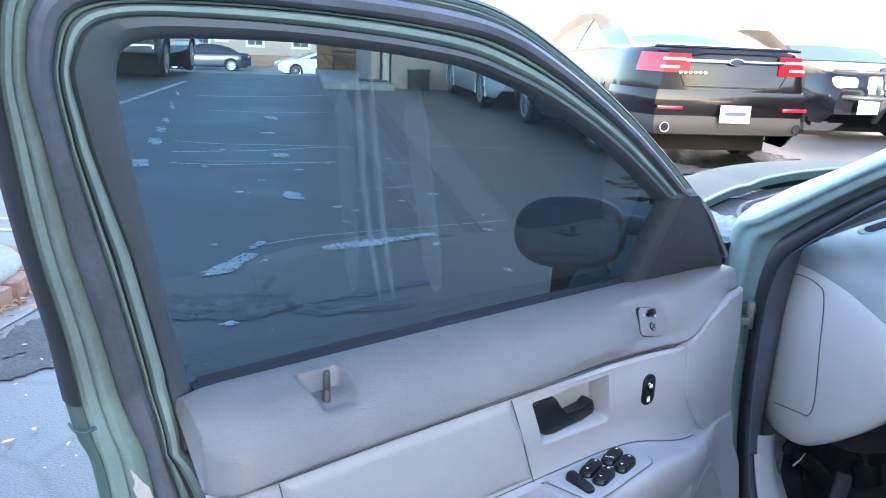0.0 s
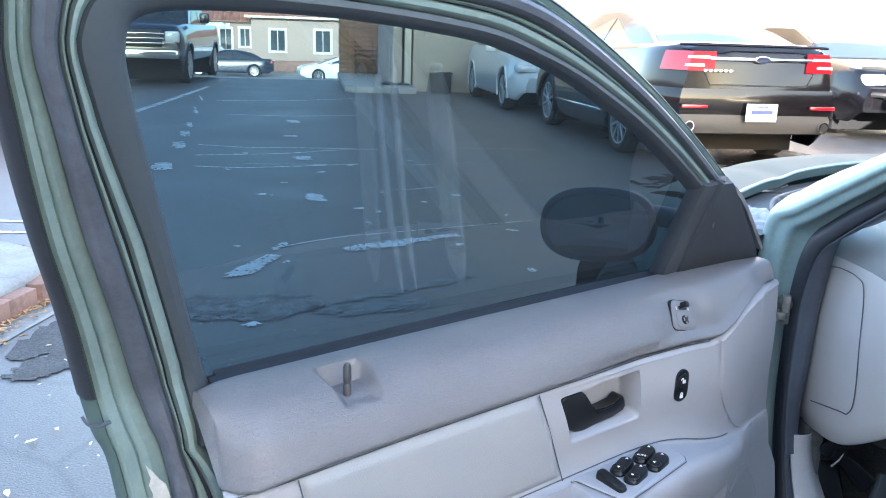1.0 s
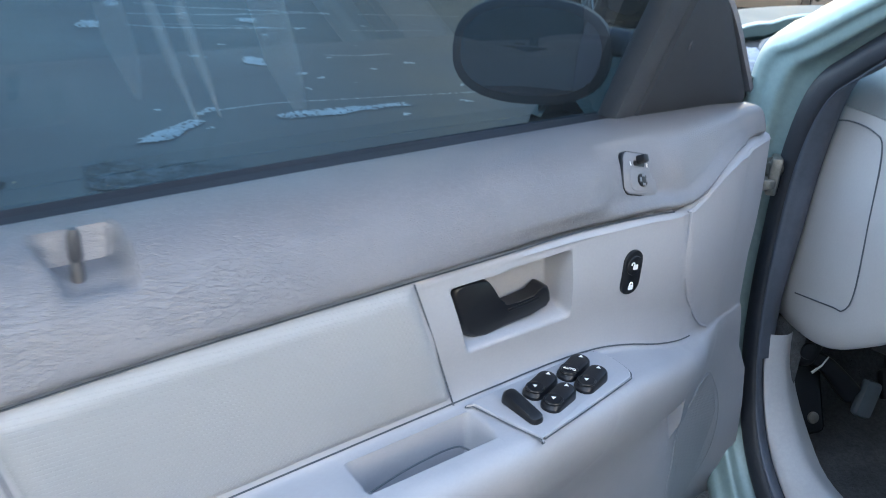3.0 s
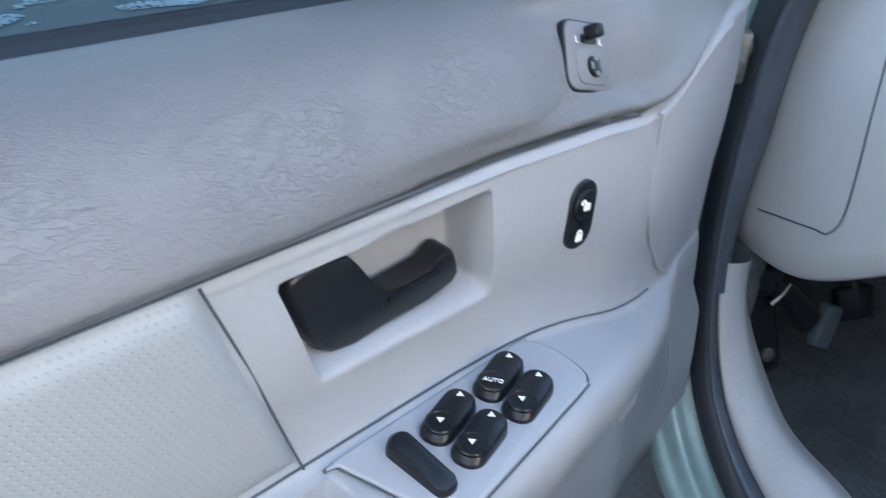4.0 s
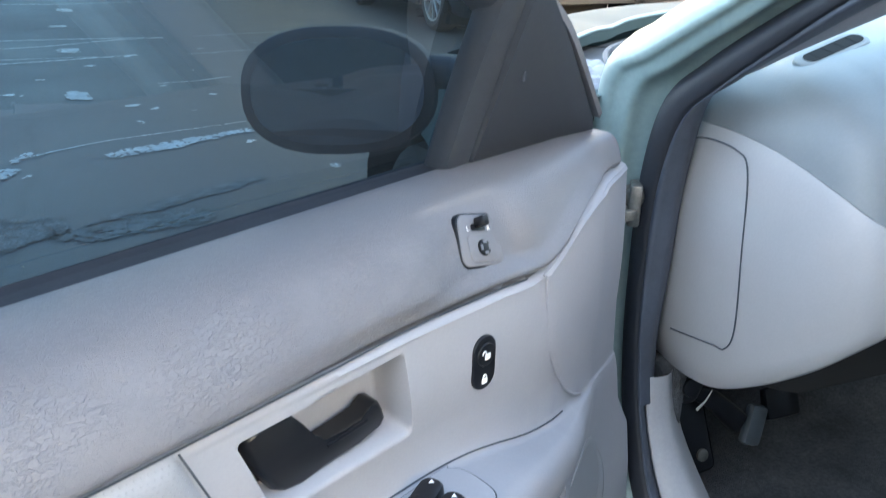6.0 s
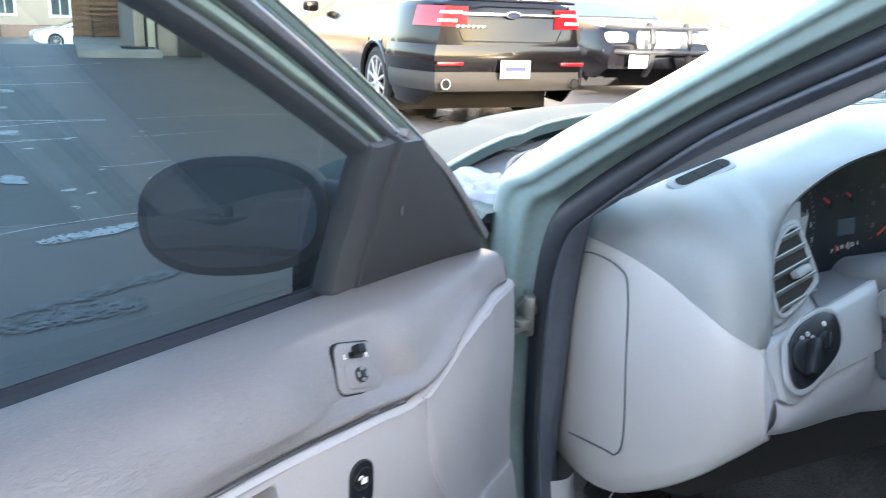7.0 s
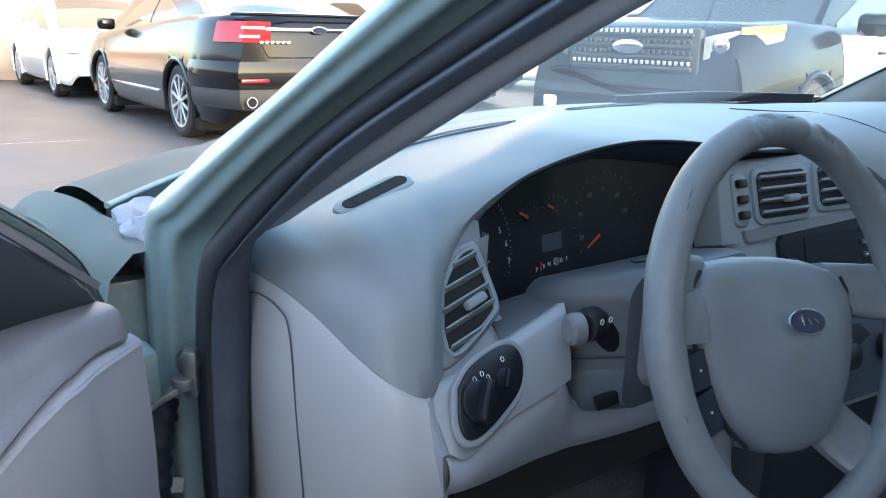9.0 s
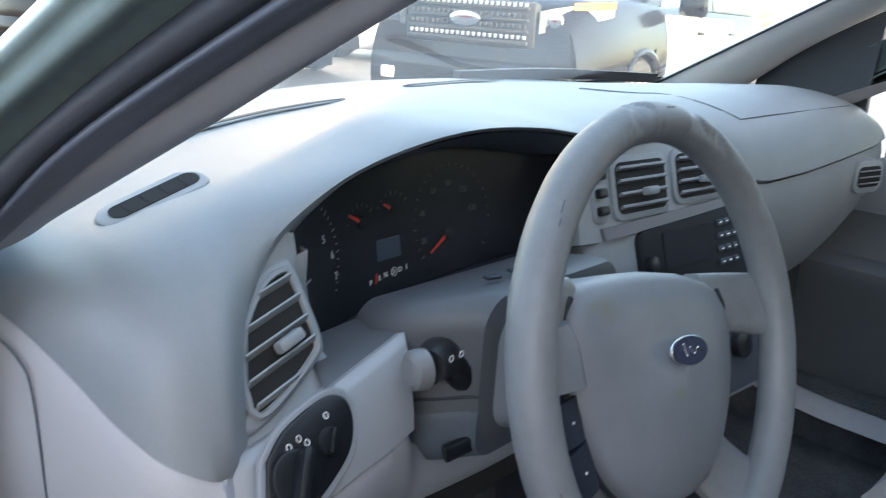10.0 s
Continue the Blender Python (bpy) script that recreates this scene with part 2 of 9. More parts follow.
def curve_pts(pts, n):
    """n points on a smooth line through pts (centripetal-ish cubic)."""
    P = [Vector(p) for p in pts]
    if len(P) == 2:
        return [P[0].lerp(P[1], i / (n - 1)) for i in range(n)]
    P = [2 * P[0] - P[1]] + P + [2 * P[-1] - P[-2]]
    out = []
    m = len(P) - 3
    for k in range(n):
        f = k / (n - 1) * m
        i = min(int(f), m - 1)
        t = f - i
        a, b, c, d = P[i], P[i + 1], P[i + 2], P[i + 3]
        out.append(0.5 * ((2 * b) + (c - a) * t + (2 * a - 5 * b + 4 * c - d) * t * t + (3 * b - a - 3 * c + d) * t ** 3))
    return out


def sweep(bm, pts, profile, up=(0, 0, 1), closed=False, caps=True, scale=None):
    """Draws the 2-D profile (side, up) along pts."""
    P = [Vector(p) for p in pts]
    rows = []
    n = len(P)
    for i, p in enumerate(P):
        a = P[(i - 1) % n] if (closed or i) else p
        b = P[(i + 1) % n] if (closed or i < n - 1) else p
        d = (b - a).normalized()
        side = d.cross(Vector(up)).normalized()
        u = side.cross(d)
        k = scale[i] if scale else 1.0
        rows.append([p + side * x * k + u * y * k for x, y in profile])
    return loft(bm, rows, close_row=True, close_ends=caps and not closed, close_loop=closed)


def ring(r, n=12, rx=None):
    return [((rx or r) * math.cos(2 * math.pi * i / n), r * math.sin(2 * math.pi * i / n)) for i in range(n)]


def rounded(w, h, r, n=4):
    """Rounded rectangle, as (x, y) points."""
    out = []
    for cx, cy, a0 in ((w / 2 - r, h / 2 - r, 0), (-w / 2 + r, h / 2 - r, 90), (-w / 2 + r, -h / 2 + r, 180), (w / 2 - r, -h / 2 + r, 270)):
        for i in range(n + 1):
            a = radians(a0 + 90 * i / n)
            out.append((cx + r * math.cos(a), cy + r * math.sin(a)))
    return out


def plate(bm, outline, m, depth=0.003, bevel=0.0, dome=0.0):
    """A flat piece: outline (x, y) set in the plane of m, built up by depth along its z with a bevelled edge."""
    cx = sum(p[0] for p in outline) / len(outline)
    cy = sum(p[1] for p in outline) / len(outline)
    rows = [[m @ Vector((x, y, 0)) for x, y in outline]]
    if bevel:
        rows.append([m @ Vector((x, y, depth - bevel)) for x, y in outline])
        def inset(x, y, d):
            v = Vector((x - cx, y - cy))
            k = max(0.0, 1 - d / max(v.length, 1e-6))
            return cx + v.x * k, cy + v.y * k
        rows.append([m @ Vector((*inset(x, y, bevel * 0.35), depth - bevel * 0.3)) for x, y in outline])
        rows.append([m @ Vector((*inset(x, y, bevel), depth)) for x, y in outline])
        if dome:
            rows.append([m @ Vector((cx + (x - cx) * 0.5, cy + (y - cy) * 0.5, depth + dome)) for x, y in outline])
    else:
        rows.append([m @ Vector((x, y, depth)) for x, y in outline])
    return loft(bm, rows, close_row=True, close_ends=True)


def disc(bm, c, axis, r, depth, n=24, bevel=0.0):
    m = Matrix.Translation(c) @ Vector(axis).to_track_quat("Z", "Y").to_matrix().to_4x4()
    return plate(bm, ring(r, n), m, depth, bevel)


def frame_m(o, x, z):
    """A matrix at o with its x axis along x and its z axis close to z."""
    x, z = Vector(x).normalized(), Vector(z).normalized()
    y = z.cross(x).normalized()
    z = x.cross(y)
    m = Matrix((x, y, z)).transposed().to_4x4()
    m.translation = Vector(o)
    return m


def words(name, text, size, m, material, parent, label="", depth=0.0006):
    cu = bpy.data.curves.new(name, "FONT")
    cu.body = text
    cu.size = size
    cu.extrude = depth
    cu.align_x, cu.align_y = "CENTER", "CENTER"
    tmp = bpy.data.objects.new(name, cu)
    scene.collection.objects.link(tmp)
    me = bpy.data.meshes.new_from_object(tmp.evaluated_get(bpy.context.evaluated_depsgraph_get()))
    bpy.data.objects.remove(tmp)
    me.materials.clear()
    me.materials.append(material)
    me.transform(m)
    ob = new(name, me)
    ob.parent = parent
    if label:
        ob["label"] = label
    return ob


def smooth01(a, b, x):
    t = min(1.0, max(0.0, (x - a) / (b - a)))
    return t * t * (3 - 2 * t)


def interp(x, table):
    """Straight-line look-up in (x, y) pairs."""
    if x <= table[0][0]:
        return table[0][1]
    for (x0, y0), (x1, y1) in zip(table, table[1:]):
        if x <= x1:
            return y0 + (y1 - y0) * (x - x0) / (x1 - x0)
    return table[-1][1]


# ------------------------------------------------------------ ground, kerb, buildings
def ground_z(x, y):
    return -1.35 * smooth01(19.0, 48.0, y)


def asphalt():
    m = mat("old asphalt", (0.102, 0.096, 0.096), 0.5, grain=0.35, grain_scale=130, bump=0.5, bump_scale=170, stain=0.3, stain_scale=0.7, rough_var=0.1, bump_dist=0.005)
    nt = m.node_tree
    b = nt.nodes["Principled BSDF"]
    L = nt.links.new
    co = nt.nodes.new("ShaderNodeTexCoord")
    # far street: ground turns paler between y = 22.5 and 23
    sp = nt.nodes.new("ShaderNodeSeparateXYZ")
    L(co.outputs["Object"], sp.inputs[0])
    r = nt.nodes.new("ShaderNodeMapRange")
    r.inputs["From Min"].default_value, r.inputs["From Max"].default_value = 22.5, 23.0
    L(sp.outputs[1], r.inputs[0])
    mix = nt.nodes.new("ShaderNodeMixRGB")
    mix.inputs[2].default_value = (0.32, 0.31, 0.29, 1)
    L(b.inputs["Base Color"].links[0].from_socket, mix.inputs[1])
    # hairline cracks
    n = nt.nodes.new("ShaderNodeTexNoise")
    n.inputs["Scale"].default_value = 1.3
    add = nt.nodes.new("ShaderNodeMixRGB")
    add.blend_type = "ADD"
    add.inputs[0].default_value = 0.35
    L(co.outputs["Object"], n.inputs["Vector"])
    L(co.outputs["Object"], add.inputs[1])
    L(n.outputs["Color"], add.inputs[2])
    v = nt.nodes.new("ShaderNodeTexVoronoi")
    v.feature = "DISTANCE_TO_EDGE"
    v.inputs["Scale"].default_value = 0.55
    L(add.outputs[0], v.inputs["Vector"])
    cr = nt.nodes.new("ShaderNodeMapRange")
    cr.inputs["From Min"].default_value, cr.inputs["From Max"].default_value = 0.002, 0.012
    cr.inputs["To Min"].default_value = 0.8
    L(v.outputs["Distance"], cr.inputs[0])
    sc = nt.nodes.new("ShaderNodeVectorMath")
    sc.operation = "SCALE"
    L(mix.outputs[0], sc.inputs[0])
    L(cr.outputs[0], sc.inputs["Scale"])
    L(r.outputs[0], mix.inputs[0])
    L(sc.outputs[0], b.inputs["Base Color"])
    return m


ASPHALT = asphalt()
CONCRETE = mat("weathered concrete", (0.36, 0.35, 0.33), 0.85, grain=0.12, grain_scale=60, bump=0.4, bump_scale=90, stain=0.2, stain_scale=2.5, bump_dist=0.004)
WORN_PAINT = mat("worn white road paint", (0.62, 0.64, 0.64), 0.7, grain=0.25, grain_scale=45, bump=0.3, bump_scale=120, stain=0.3, stain_scale=8)
FADED = mat("fine pale scuffing on asphalt", (0.17, 0.18, 0.18), 0.85, grain=0.7, grain_scale=160, bump=0.3, bump_scale=200, stain=0.45, stain_scale=14)
TAR = mat("silvery crack filler", (0.66, 0.68, 0.69), 0.35, grain=0.2, grain_scale=30, stain=0.3, stain_scale=4)
STUCCO = mat("tan stucco", (0.47, 0.40, 0.34), 0.9, grain=0.08, grain_scale=40, bump=0.5, bump_scale=70, stain=0.08, stain_scale=0.8, bump_dist=0.006)
STUCCO_PINK = mat("pinkish tan stucco", (0.36, 0.27, 0.225), 0.9, grain=0.06, grain_scale=20, stain=0.08, stain_scale=0.5)
CREAM = mat("cream trim", (0.62, 0.56, 0.44), 0.8, grain=0.05, grain_scale=30, stain=0.06, stain_scale=2)
ROOF_TILE = mat("red clay roof tile", (0.36, 0.15, 0.1), 0.8, grain=0.2, grain_scale=6, stain=0.2, stain_scale=1.2)
WOOD = mat("brown cedar boards", (0.27, 0.145, 0.085), 0.7, grain=0.2, grain_scale=9, stain=0.2, stain_scale=2)
WINDOW_GLASS = mat("dark window glass", (0.05, 0.06, 0.065), 0.05, coat=0.4, stain=0.1, stain_scale=1)
WHITE_FRAME = mat("off-white window frame", (0.62, 0.61, 0.57), 0.6, grain=0.03, grain_scale=30, stain=0.05, stain_scale=2)
DARK_METAL = mat("dark metal", (0.03, 0.03, 0.032), 0.5, 0.3, stain=0.15, stain_scale=6)
SOIL = mat("bed of mulch and dirt", (0.13, 0.1, 0.08), 0.95, grain=0.4, grain_scale=40, bump=0.9, bump_scale=60, stain=0.3, stain_scale=5, bump_dist=0.015)
LEAF = mat("dry fallen leaf", (0.42, 0.25, 0.12), 0.75, grain=0.2, grain_scale=60, stain=0.35, stain_scale=3)
LEAF_PALE = mat("pale dry leaf", (0.50, 0.42, 0.29), 0.7, grain=0.15, grain_scale=60, stain=0.2, stain_scale=5)

bm = bmesh.new()
xs = [-400, -150, -60, -30, -18] + [i * 1.5 for i in range(-8, 15)] + [24, 32, 60, 150, 400]
ys = [-400, -120, -40, -15] + [i * 1.5 for i in range(-4, 36)] + [56, 60, 70, 100, 180, 400]
loft(bm, [[(x, y, ground_z(x, y)) for x in xs] for y in ys])
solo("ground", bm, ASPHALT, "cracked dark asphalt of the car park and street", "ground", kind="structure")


def strip(name, pts, width, material, label, ragged=0.25, seed=1, gaps=0.0, lift=0.004, parent=None):
    """A thin worn stripe on the ground with a ragged edge and missing flakes, lying over pts."""
    rnd = random.Random(seed)
    bm = bmesh.new()
    n = max(8, int(sum((Vector(b) - Vector(a)).length for a, b in zip(pts, pts[1:])) / (width * 0.35)))
    P = curve_pts([(x, y, 0) for x, y in pts], n)
    rows = []
    for i, p in enumerate(P):
        d = (P[min(i + 1, n - 1)] - P[max(i - 1, 0)]).normalized()
        s = Vector((-d.y, d.x, 0))
        a, b = width / 2 * (1 - ragged * rnd.random()), width / 2 * (1 - ragged * rnd.random())
        rows.append([p + s * a, p, p - s * b])
    for r in rows:
        for v in r:
            v.z = ground_z(v.x, v.y) + lift
    vs = [[bm.verts.new(v) for v in r] for r in rows]
    for a, b in zip(vs, vs[1:]):
        for j in range(2):
            if rnd.random() >= gaps:
                bm.faces.new((a[j], a[j + 1], b[j + 1], b[j]))
    bmesh.ops.delete(bm, geom=[v for v in bm.verts if not v.link_faces], context="VERTS")
    return solo(name, bm, material, label, "road marking", kind="structure", smooth=False)


def splat(name, c, rx, ry, turn, material, label, seed=1, gaps=0.35, cell=0.035):
    """A worn blotch of paint: a field of small flakes with holes."""
    rnd = random.Random(seed)
    bm = bmesh.new()
    n, m = int(2 * rx / cell), int(2 * ry / cell)
    ca, sa_ = math.cos(radians(turn)), math.sin(radians(turn))
    grid = {}
    for i in range(n + 1):
        for j in range(m + 1):
            u, v = -rx + i * cell + rnd.uniform(-1, 1) * cell * 0.3, -ry + j * cell + rnd.uniform(-1, 1) * cell * 0.3
            grid[i, j] = (u, v)
    made = {}

    def vert(k):
        if k not in made:
            u, v = grid[k]
            made[k] = bm.verts.new((c[0] + u * ca - v * sa_, c[1] + u * sa_ + v * ca, ground_z(*c) + 0.005))
        return made[k]
    for i in range(n):
        for j in range(m):
            u, v = grid[i, j]
            q = (u / rx) ** 2 + (v / ry) ** 2
            noise_v = noise.noise(Vector((u * 6 + seed, v * 6, seed * 3.1)))
            if q < 1 + noise_v * 0.9 and rnd.random() > gaps * (0.5 + q):
                bm.faces.new([vert((i, j)), vert((i + 1, j)), vert((i + 1, j + 1)), vert((i, j + 1))])
    return solo(name, bm, material, label, "road marking", kind="structure", smooth=False)


strip("trim", [(-2.75, 10.2), (-2.55, 13.0), (-2.3, 18.0)], 0.13, WORN_PAINT, "faded white parking line on the asphalt", seed=2, gaps=0.12)
CRACK = "pale sealed crack across the asphalt"
for k, (pts, wd, gp) in enumerate([
        ([(-1.24, 8.78), (-0.75, 8.62), (-0.33, 8.63), (0.62, 8.58)], 0.05, 0.08), ([(-1.17, 8.02), (-0.4, 8.18), (0.2, 8.48), (0.62, 8.55)], 0.045, 0.1),
        ([(-1.08, 7.36), (-0.7, 7.30), (-0.35, 7.36), (0.37, 7.55)], 0.05, 0.06), ([(-0.9, 7.48), (-0.3, 7.52), (0.1, 7.50)], 0.03, 0.2),
        ([(-1.71, 14.48), (-0.6, 14.7), (0.88, 15.68)], 0.09, 0.1), ([(-1.32, 12.09), (-0.4, 12.0), (0.58, 12.27)], 0.06, 0.15),
        ([(-0.26, 4.48), (0.1, 4.72), (0.49, 4.86), (1.42, 5.17)], 0.022, 0.15), ([(0.46, 6.25), (0.7, 6.28), (0.95, 6.4)], 0.03, 0.1),
        ([(0.9, 8.6), (1.6, 8.75), (2.4, 8.7)], 0.03, 0.25), ([(0.75, 7.5), (1.5, 7.7)], 0.03, 0.3)]):
    strip("trim", pts, wd, TAR, CRACK, seed=30 + k, ragged=0.85, gaps=gp)
FLECK = "worn white paint fleck on the asphalt"
for k, (c, rx, ry, turn, gp, cell) in enumerate([
        ((-0.03, 5.95), 0.085, 0.16, 8, 0.10, 0.02), ((-0.15, 7.89), 0.09, 0.15, 8, 0.2, 0.022), ((-0.33, 9.59), 0.10, 0.12, 8, 0.25, 0.022), ((-0.33, 11.22), 0.09, 0.2, 8, 0.25, 0.025),
        ((-0.33, 4.12), 0.24, 0.07, 62, 0.12, 0.016), ((-0.22, 4.50), 0.12, 0.035, 70, 0.25, 0.016), ((0.45, 4.58), 0.46, 0.075, 25, 0.22, 0.016),
        ((-0.28, 3.48), 0.32, 0.19, 0, 0.5, 0.010), ((0.42, 3.70), 0.42, 0.06, 30, 0.72, 0.014), ((0.25, 3.45), 0.3, 0.10, 10, 0.85, 0.014),
        ((-1.35, 7.33), 0.09, 0.22, 10, 0.2, 0.025), ((-1.44, 8.74), 0.08, 0.3, 10, 0.25, 0.025), ((-1.52, 9.7), 0.07, 0.3, 10, 0.35, 0.025), ((-1.62, 10.7), 0.05, 0.3, 10, 0.4, 0.03), ((-1.8, 12.6), 0.05, 0.6, 10, 0.3, 0.035), ((-2.03, 14.9), 0.05, 0.7, 10, 0.3, 0.035)]):
    splat("trim", c, rx, ry, turn, FADED if gp >= 0.5 else WORN_PAINT, "fine pale scuffed patch on the asphalt" if gp >= 0.5 else FLECK, 50 + k, gaps=gp * (0.3 if gp >= 0.5 else 1), cell=cell)
rnd = random.Random(17)
for k in range(26):
    splat("trim", (rnd.uniform(-0.9, 1.4), rnd.uniform(3.2, 8.5)), rnd.uniform(0.015, 0.05), rnd.uniform(0.015, 0.05), rnd.uniform(0, 90), TAR, "small pale speck on the asphalt", 100 + k, gaps=0.2, cell=0.012)

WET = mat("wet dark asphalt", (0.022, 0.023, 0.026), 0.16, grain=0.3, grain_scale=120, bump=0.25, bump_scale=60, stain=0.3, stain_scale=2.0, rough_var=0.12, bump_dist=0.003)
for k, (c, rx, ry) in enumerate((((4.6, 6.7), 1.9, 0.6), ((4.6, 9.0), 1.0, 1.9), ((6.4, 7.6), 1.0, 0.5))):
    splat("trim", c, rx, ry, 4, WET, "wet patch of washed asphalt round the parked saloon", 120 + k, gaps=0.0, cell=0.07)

# planter with a low brick face and a concrete cap, and fallen leaves, beyond the open door
rnd = random.Random(4)
EDGE = curve_pts([(-1.85, 0.9, 0), (-1.62, 1.9, 0), (-1.42, 2.7, 0), (-1.29, 3.23, 0), (-1.20, 3.60, 0), (-1.21, 3.88, 0), (-1.36, 4.14, 0), (-1.75, 4.34, 0), (-2.6, 4.45, 0)], 60)
CAP = mat("grey weathered concrete cap", (0.24, 0.235, 0.225), 0.85, grain=0.12, grain_scale=60, bump=0.4, bump_scale=90, stain=0.25, stain_scale=4, bump_dist=0.004)
BRICK = mat("red-brown brick", (0.23, 0.13, 0.10), 0.85, grain=0.2, grain_scale=40, bump=0.4, bump_scale=90, stain=0.25, stain_scale=6)


def shifted(d, n=60):
    """The planter's edge moved inwards by d."""
    out = []
    for i, p in enumerate(EDGE):
        t = (EDGE[min(i + 1, n - 1)] - EDGE[max(i - 1, 0)]).normalized()
        out.append(p + Vector((-t.y, t.x, 0)) * d)
    return out


bm = bmesh.new()
sweep(bm, shifted(0.16), [(-0.12, -0.02), (-0.12, 0.105), (-0.105, 0.12), (0.10, 0.12), (0.12, 0.10), (0.12, -0.02)])
solo("kerb", bm, CAP, "grey weathered concrete cap of the planter", "kerb", kind="structure", sharp=50)
bm = bmesh.new()
loft(bm, [[p + Vector((0, 0, 0.004)) for p in r] for r in (shifted(0.0), shifted(-0.14))])
solo("trim", bm, CAP, "flat concrete gutter strip along the planter", "gutter", kind="structure")
bm = bmesh.new()
rows = [[p + Vector((0, 0, 0.10 + rnd.uniform(-0.01, 0.012))) for p in shifted(0.27 + 0.08 * j)] for j in range(5)]
loft(bm, rows)
solo("planting_bed", bm, SOIL, "bed of brown mulch inside the planter", "ground", kind="structure")
bm = bmesh.new()
bm2 = bmesh.new()


def leaf_shape(b, x, y, z, size, yaw, curl):
    m = Matrix.Translation((x, y, z)) @ Euler((rnd.uniform(-0.35, 0.35), rnd.uniform(-0.35, 0.35), yaw)).to_matrix().to_4x4()
    lobe = rnd.uniform(0.3, 0.55)
    o = [(-1, 0), (-0.45, lobe), (0.1, lobe * 0.8), (0.35, lobe), (1, 0.05), (0.2, -lobe), (-0.5, -lobe * 0.7)]
    vs = [b.verts.new(m @ Vector((px * size, py * size, abs(py) * size * curl))) for px, py in o]
    b.faces.new((vs[0], vs[1], vs[2], vs[3], vs[4]))
    b.faces.new((vs[0], vs[4], vs[5], vs[6]))


for i in range(420):
    q = rnd.choice(EDGE[8:48])
    w = abs(rnd.gauss(0, 0.05))
    if rnd.random() < 0.6:
        leaf_shape(bm, q.x + 0.02 + w, q.y + rnd.uniform(-0.05, 0.05), 0.014 + 0.05 * max(0, 0.06 - w), rnd.uniform(0.012, 0.024), rnd.uniform(0, 6.3), rnd.uniform(0.2, 0.9))
    else:
        leaf_shape(bm, q.x - 0.28 - w * 2, q.y + rnd.uniform(-0.05, 0.05), 0.125, rnd.uniform(0.012, 0.024), rnd.uniform(0, 6.3), rnd.uniform(0.2, 0.8))
for x, y, sz in ((-0.77, 2.36, 0.019), (-0.82, 2.29, 0.022), (-0.79, 2.01, 0.022), (-0.65, 2.26, 0.014), (-0.99, 2.44, 0.014), (-0.95, 2.75, 0.012), (-1.0, 3.05, 0.012), (-0.9, 2.9, 0.01)):
    leaf_shape(bm2, x, y, 0.010, sz, rnd.uniform(0, 6.3), rnd.uniform(0.2, 0.8))
for i in range(60):
    x, y = rnd.uniform(-1.4, 0.0), rnd.uniform(1.3, 3.4)
    if x < -1.85 + (y - 0.9) * 0.24 + 0.2:
        continue
    leaf_shape(bm2, x, y, 0.010, rnd.uniform(0.006, 0.012), rnd.uniform(0, 6.3), rnd.uniform(0.2, 0.8))
solo("leaf_litter", bm, LEAF, "drift of brown fallen leaves along the planter", "leaves", kind="stuff", smooth=False)
solo("leaf_litter", bm2, LEAF_PALE, "scattered pale dry leaves on the asphalt", "leaves", kind="stuff", smooth=False)
splat("trim", (-0.97, 3.08), 0.16, 0.34, 0, mat("rough dark asphalt patch", (0.055, 0.057, 0.06), 0.9, grain=0.5, grain_scale=110, bump=0.9, bump_scale=140, stain=0.2, stain_scale=6, bump_dist=0.008), "rough dark asphalt patch beside the gutter", 90, gaps=0.02, cell=0.03)
for x0, y0, x1, y1 in ((-2.9, 5.36, -1.72, 5.16), (-2.8, 4.98, -1.6, 4.88)):
    strip("trim", [(x0, y0), (x1, y1)], 0.05, mat("white parking paint", (0.55, 0.56, 0.55), 0.7, grain=0.15, grain_scale=45, stain=0.2, stain_scale=8), "white parking bay line", seed=91, gaps=0.04, ragged=0.15)

# bricks of the planter's face
edging = thing("brick_edging", "low row of red-brown bricks facing the planter", "edging", kind="structure")
bk_me = finish("brick", bx((0, 0, 0), (0.19, 0.09, 0.092), 0.006), BRICK)
run, last = 0.0, EDGE[0]
for i in range(1, 60):
    run += (EDGE[i] - last).length
    last = EDGE[i]
    if run >= 0.2:
        run -= 0.2
        t = (EDGE[min(i + 1, 59)] - EDGE[i - 1]).normalized()
        q = EDGE[i] + Vector((-t.y, t.x, 0)) * 0.02
        ob = new("brick", bk_me)
        ob.parent = edging
        ob.matrix_world = pose(q.x, q.y, 0.046 + rnd.uniform(-0.003, 0.004), 0, 0, math.degrees(math.atan2(t.y, t.x)) + rnd.uniform(-2, 2))

# tan commercial building at the north end of the car park
WALL_Y = 18.0
bm = bmesh.new()
box(bm, (9.0, WALL_Y + 6.5, 4.5), (13.9, 13.0, 9.2), 0.02)
solo("wall_north", bm, STUCCO, "tall tan stucco wall of a commercial building", "wall", kind="structure")
bm = bmesh.new()
box(bm, (9.0, WALL_Y - 0.06, 8.8), (14.0, 0.12, 0.5), 0.02)
solo("trim", bm, CREAM, "cream cornice band along the stucco wall", "cornice", kind="structure")
bm = bmesh.new()
box(bm, (1.93, WALL_Y - 0.02, 1.5), (0.14, 0.16, 3.2), 0.01)
solo("trim", bm, CREAM, "cream corner post at the entrance", "post", kind="structure")
bm = bmesh.new()
box(bm, (1.3, 20.4, 0.05), (1.5, 6.4, 0.16), 0.02)
solo("entrance_platform", bm, CONCRETE, "low concrete platform at the building entrance", "platform", kind="structure")
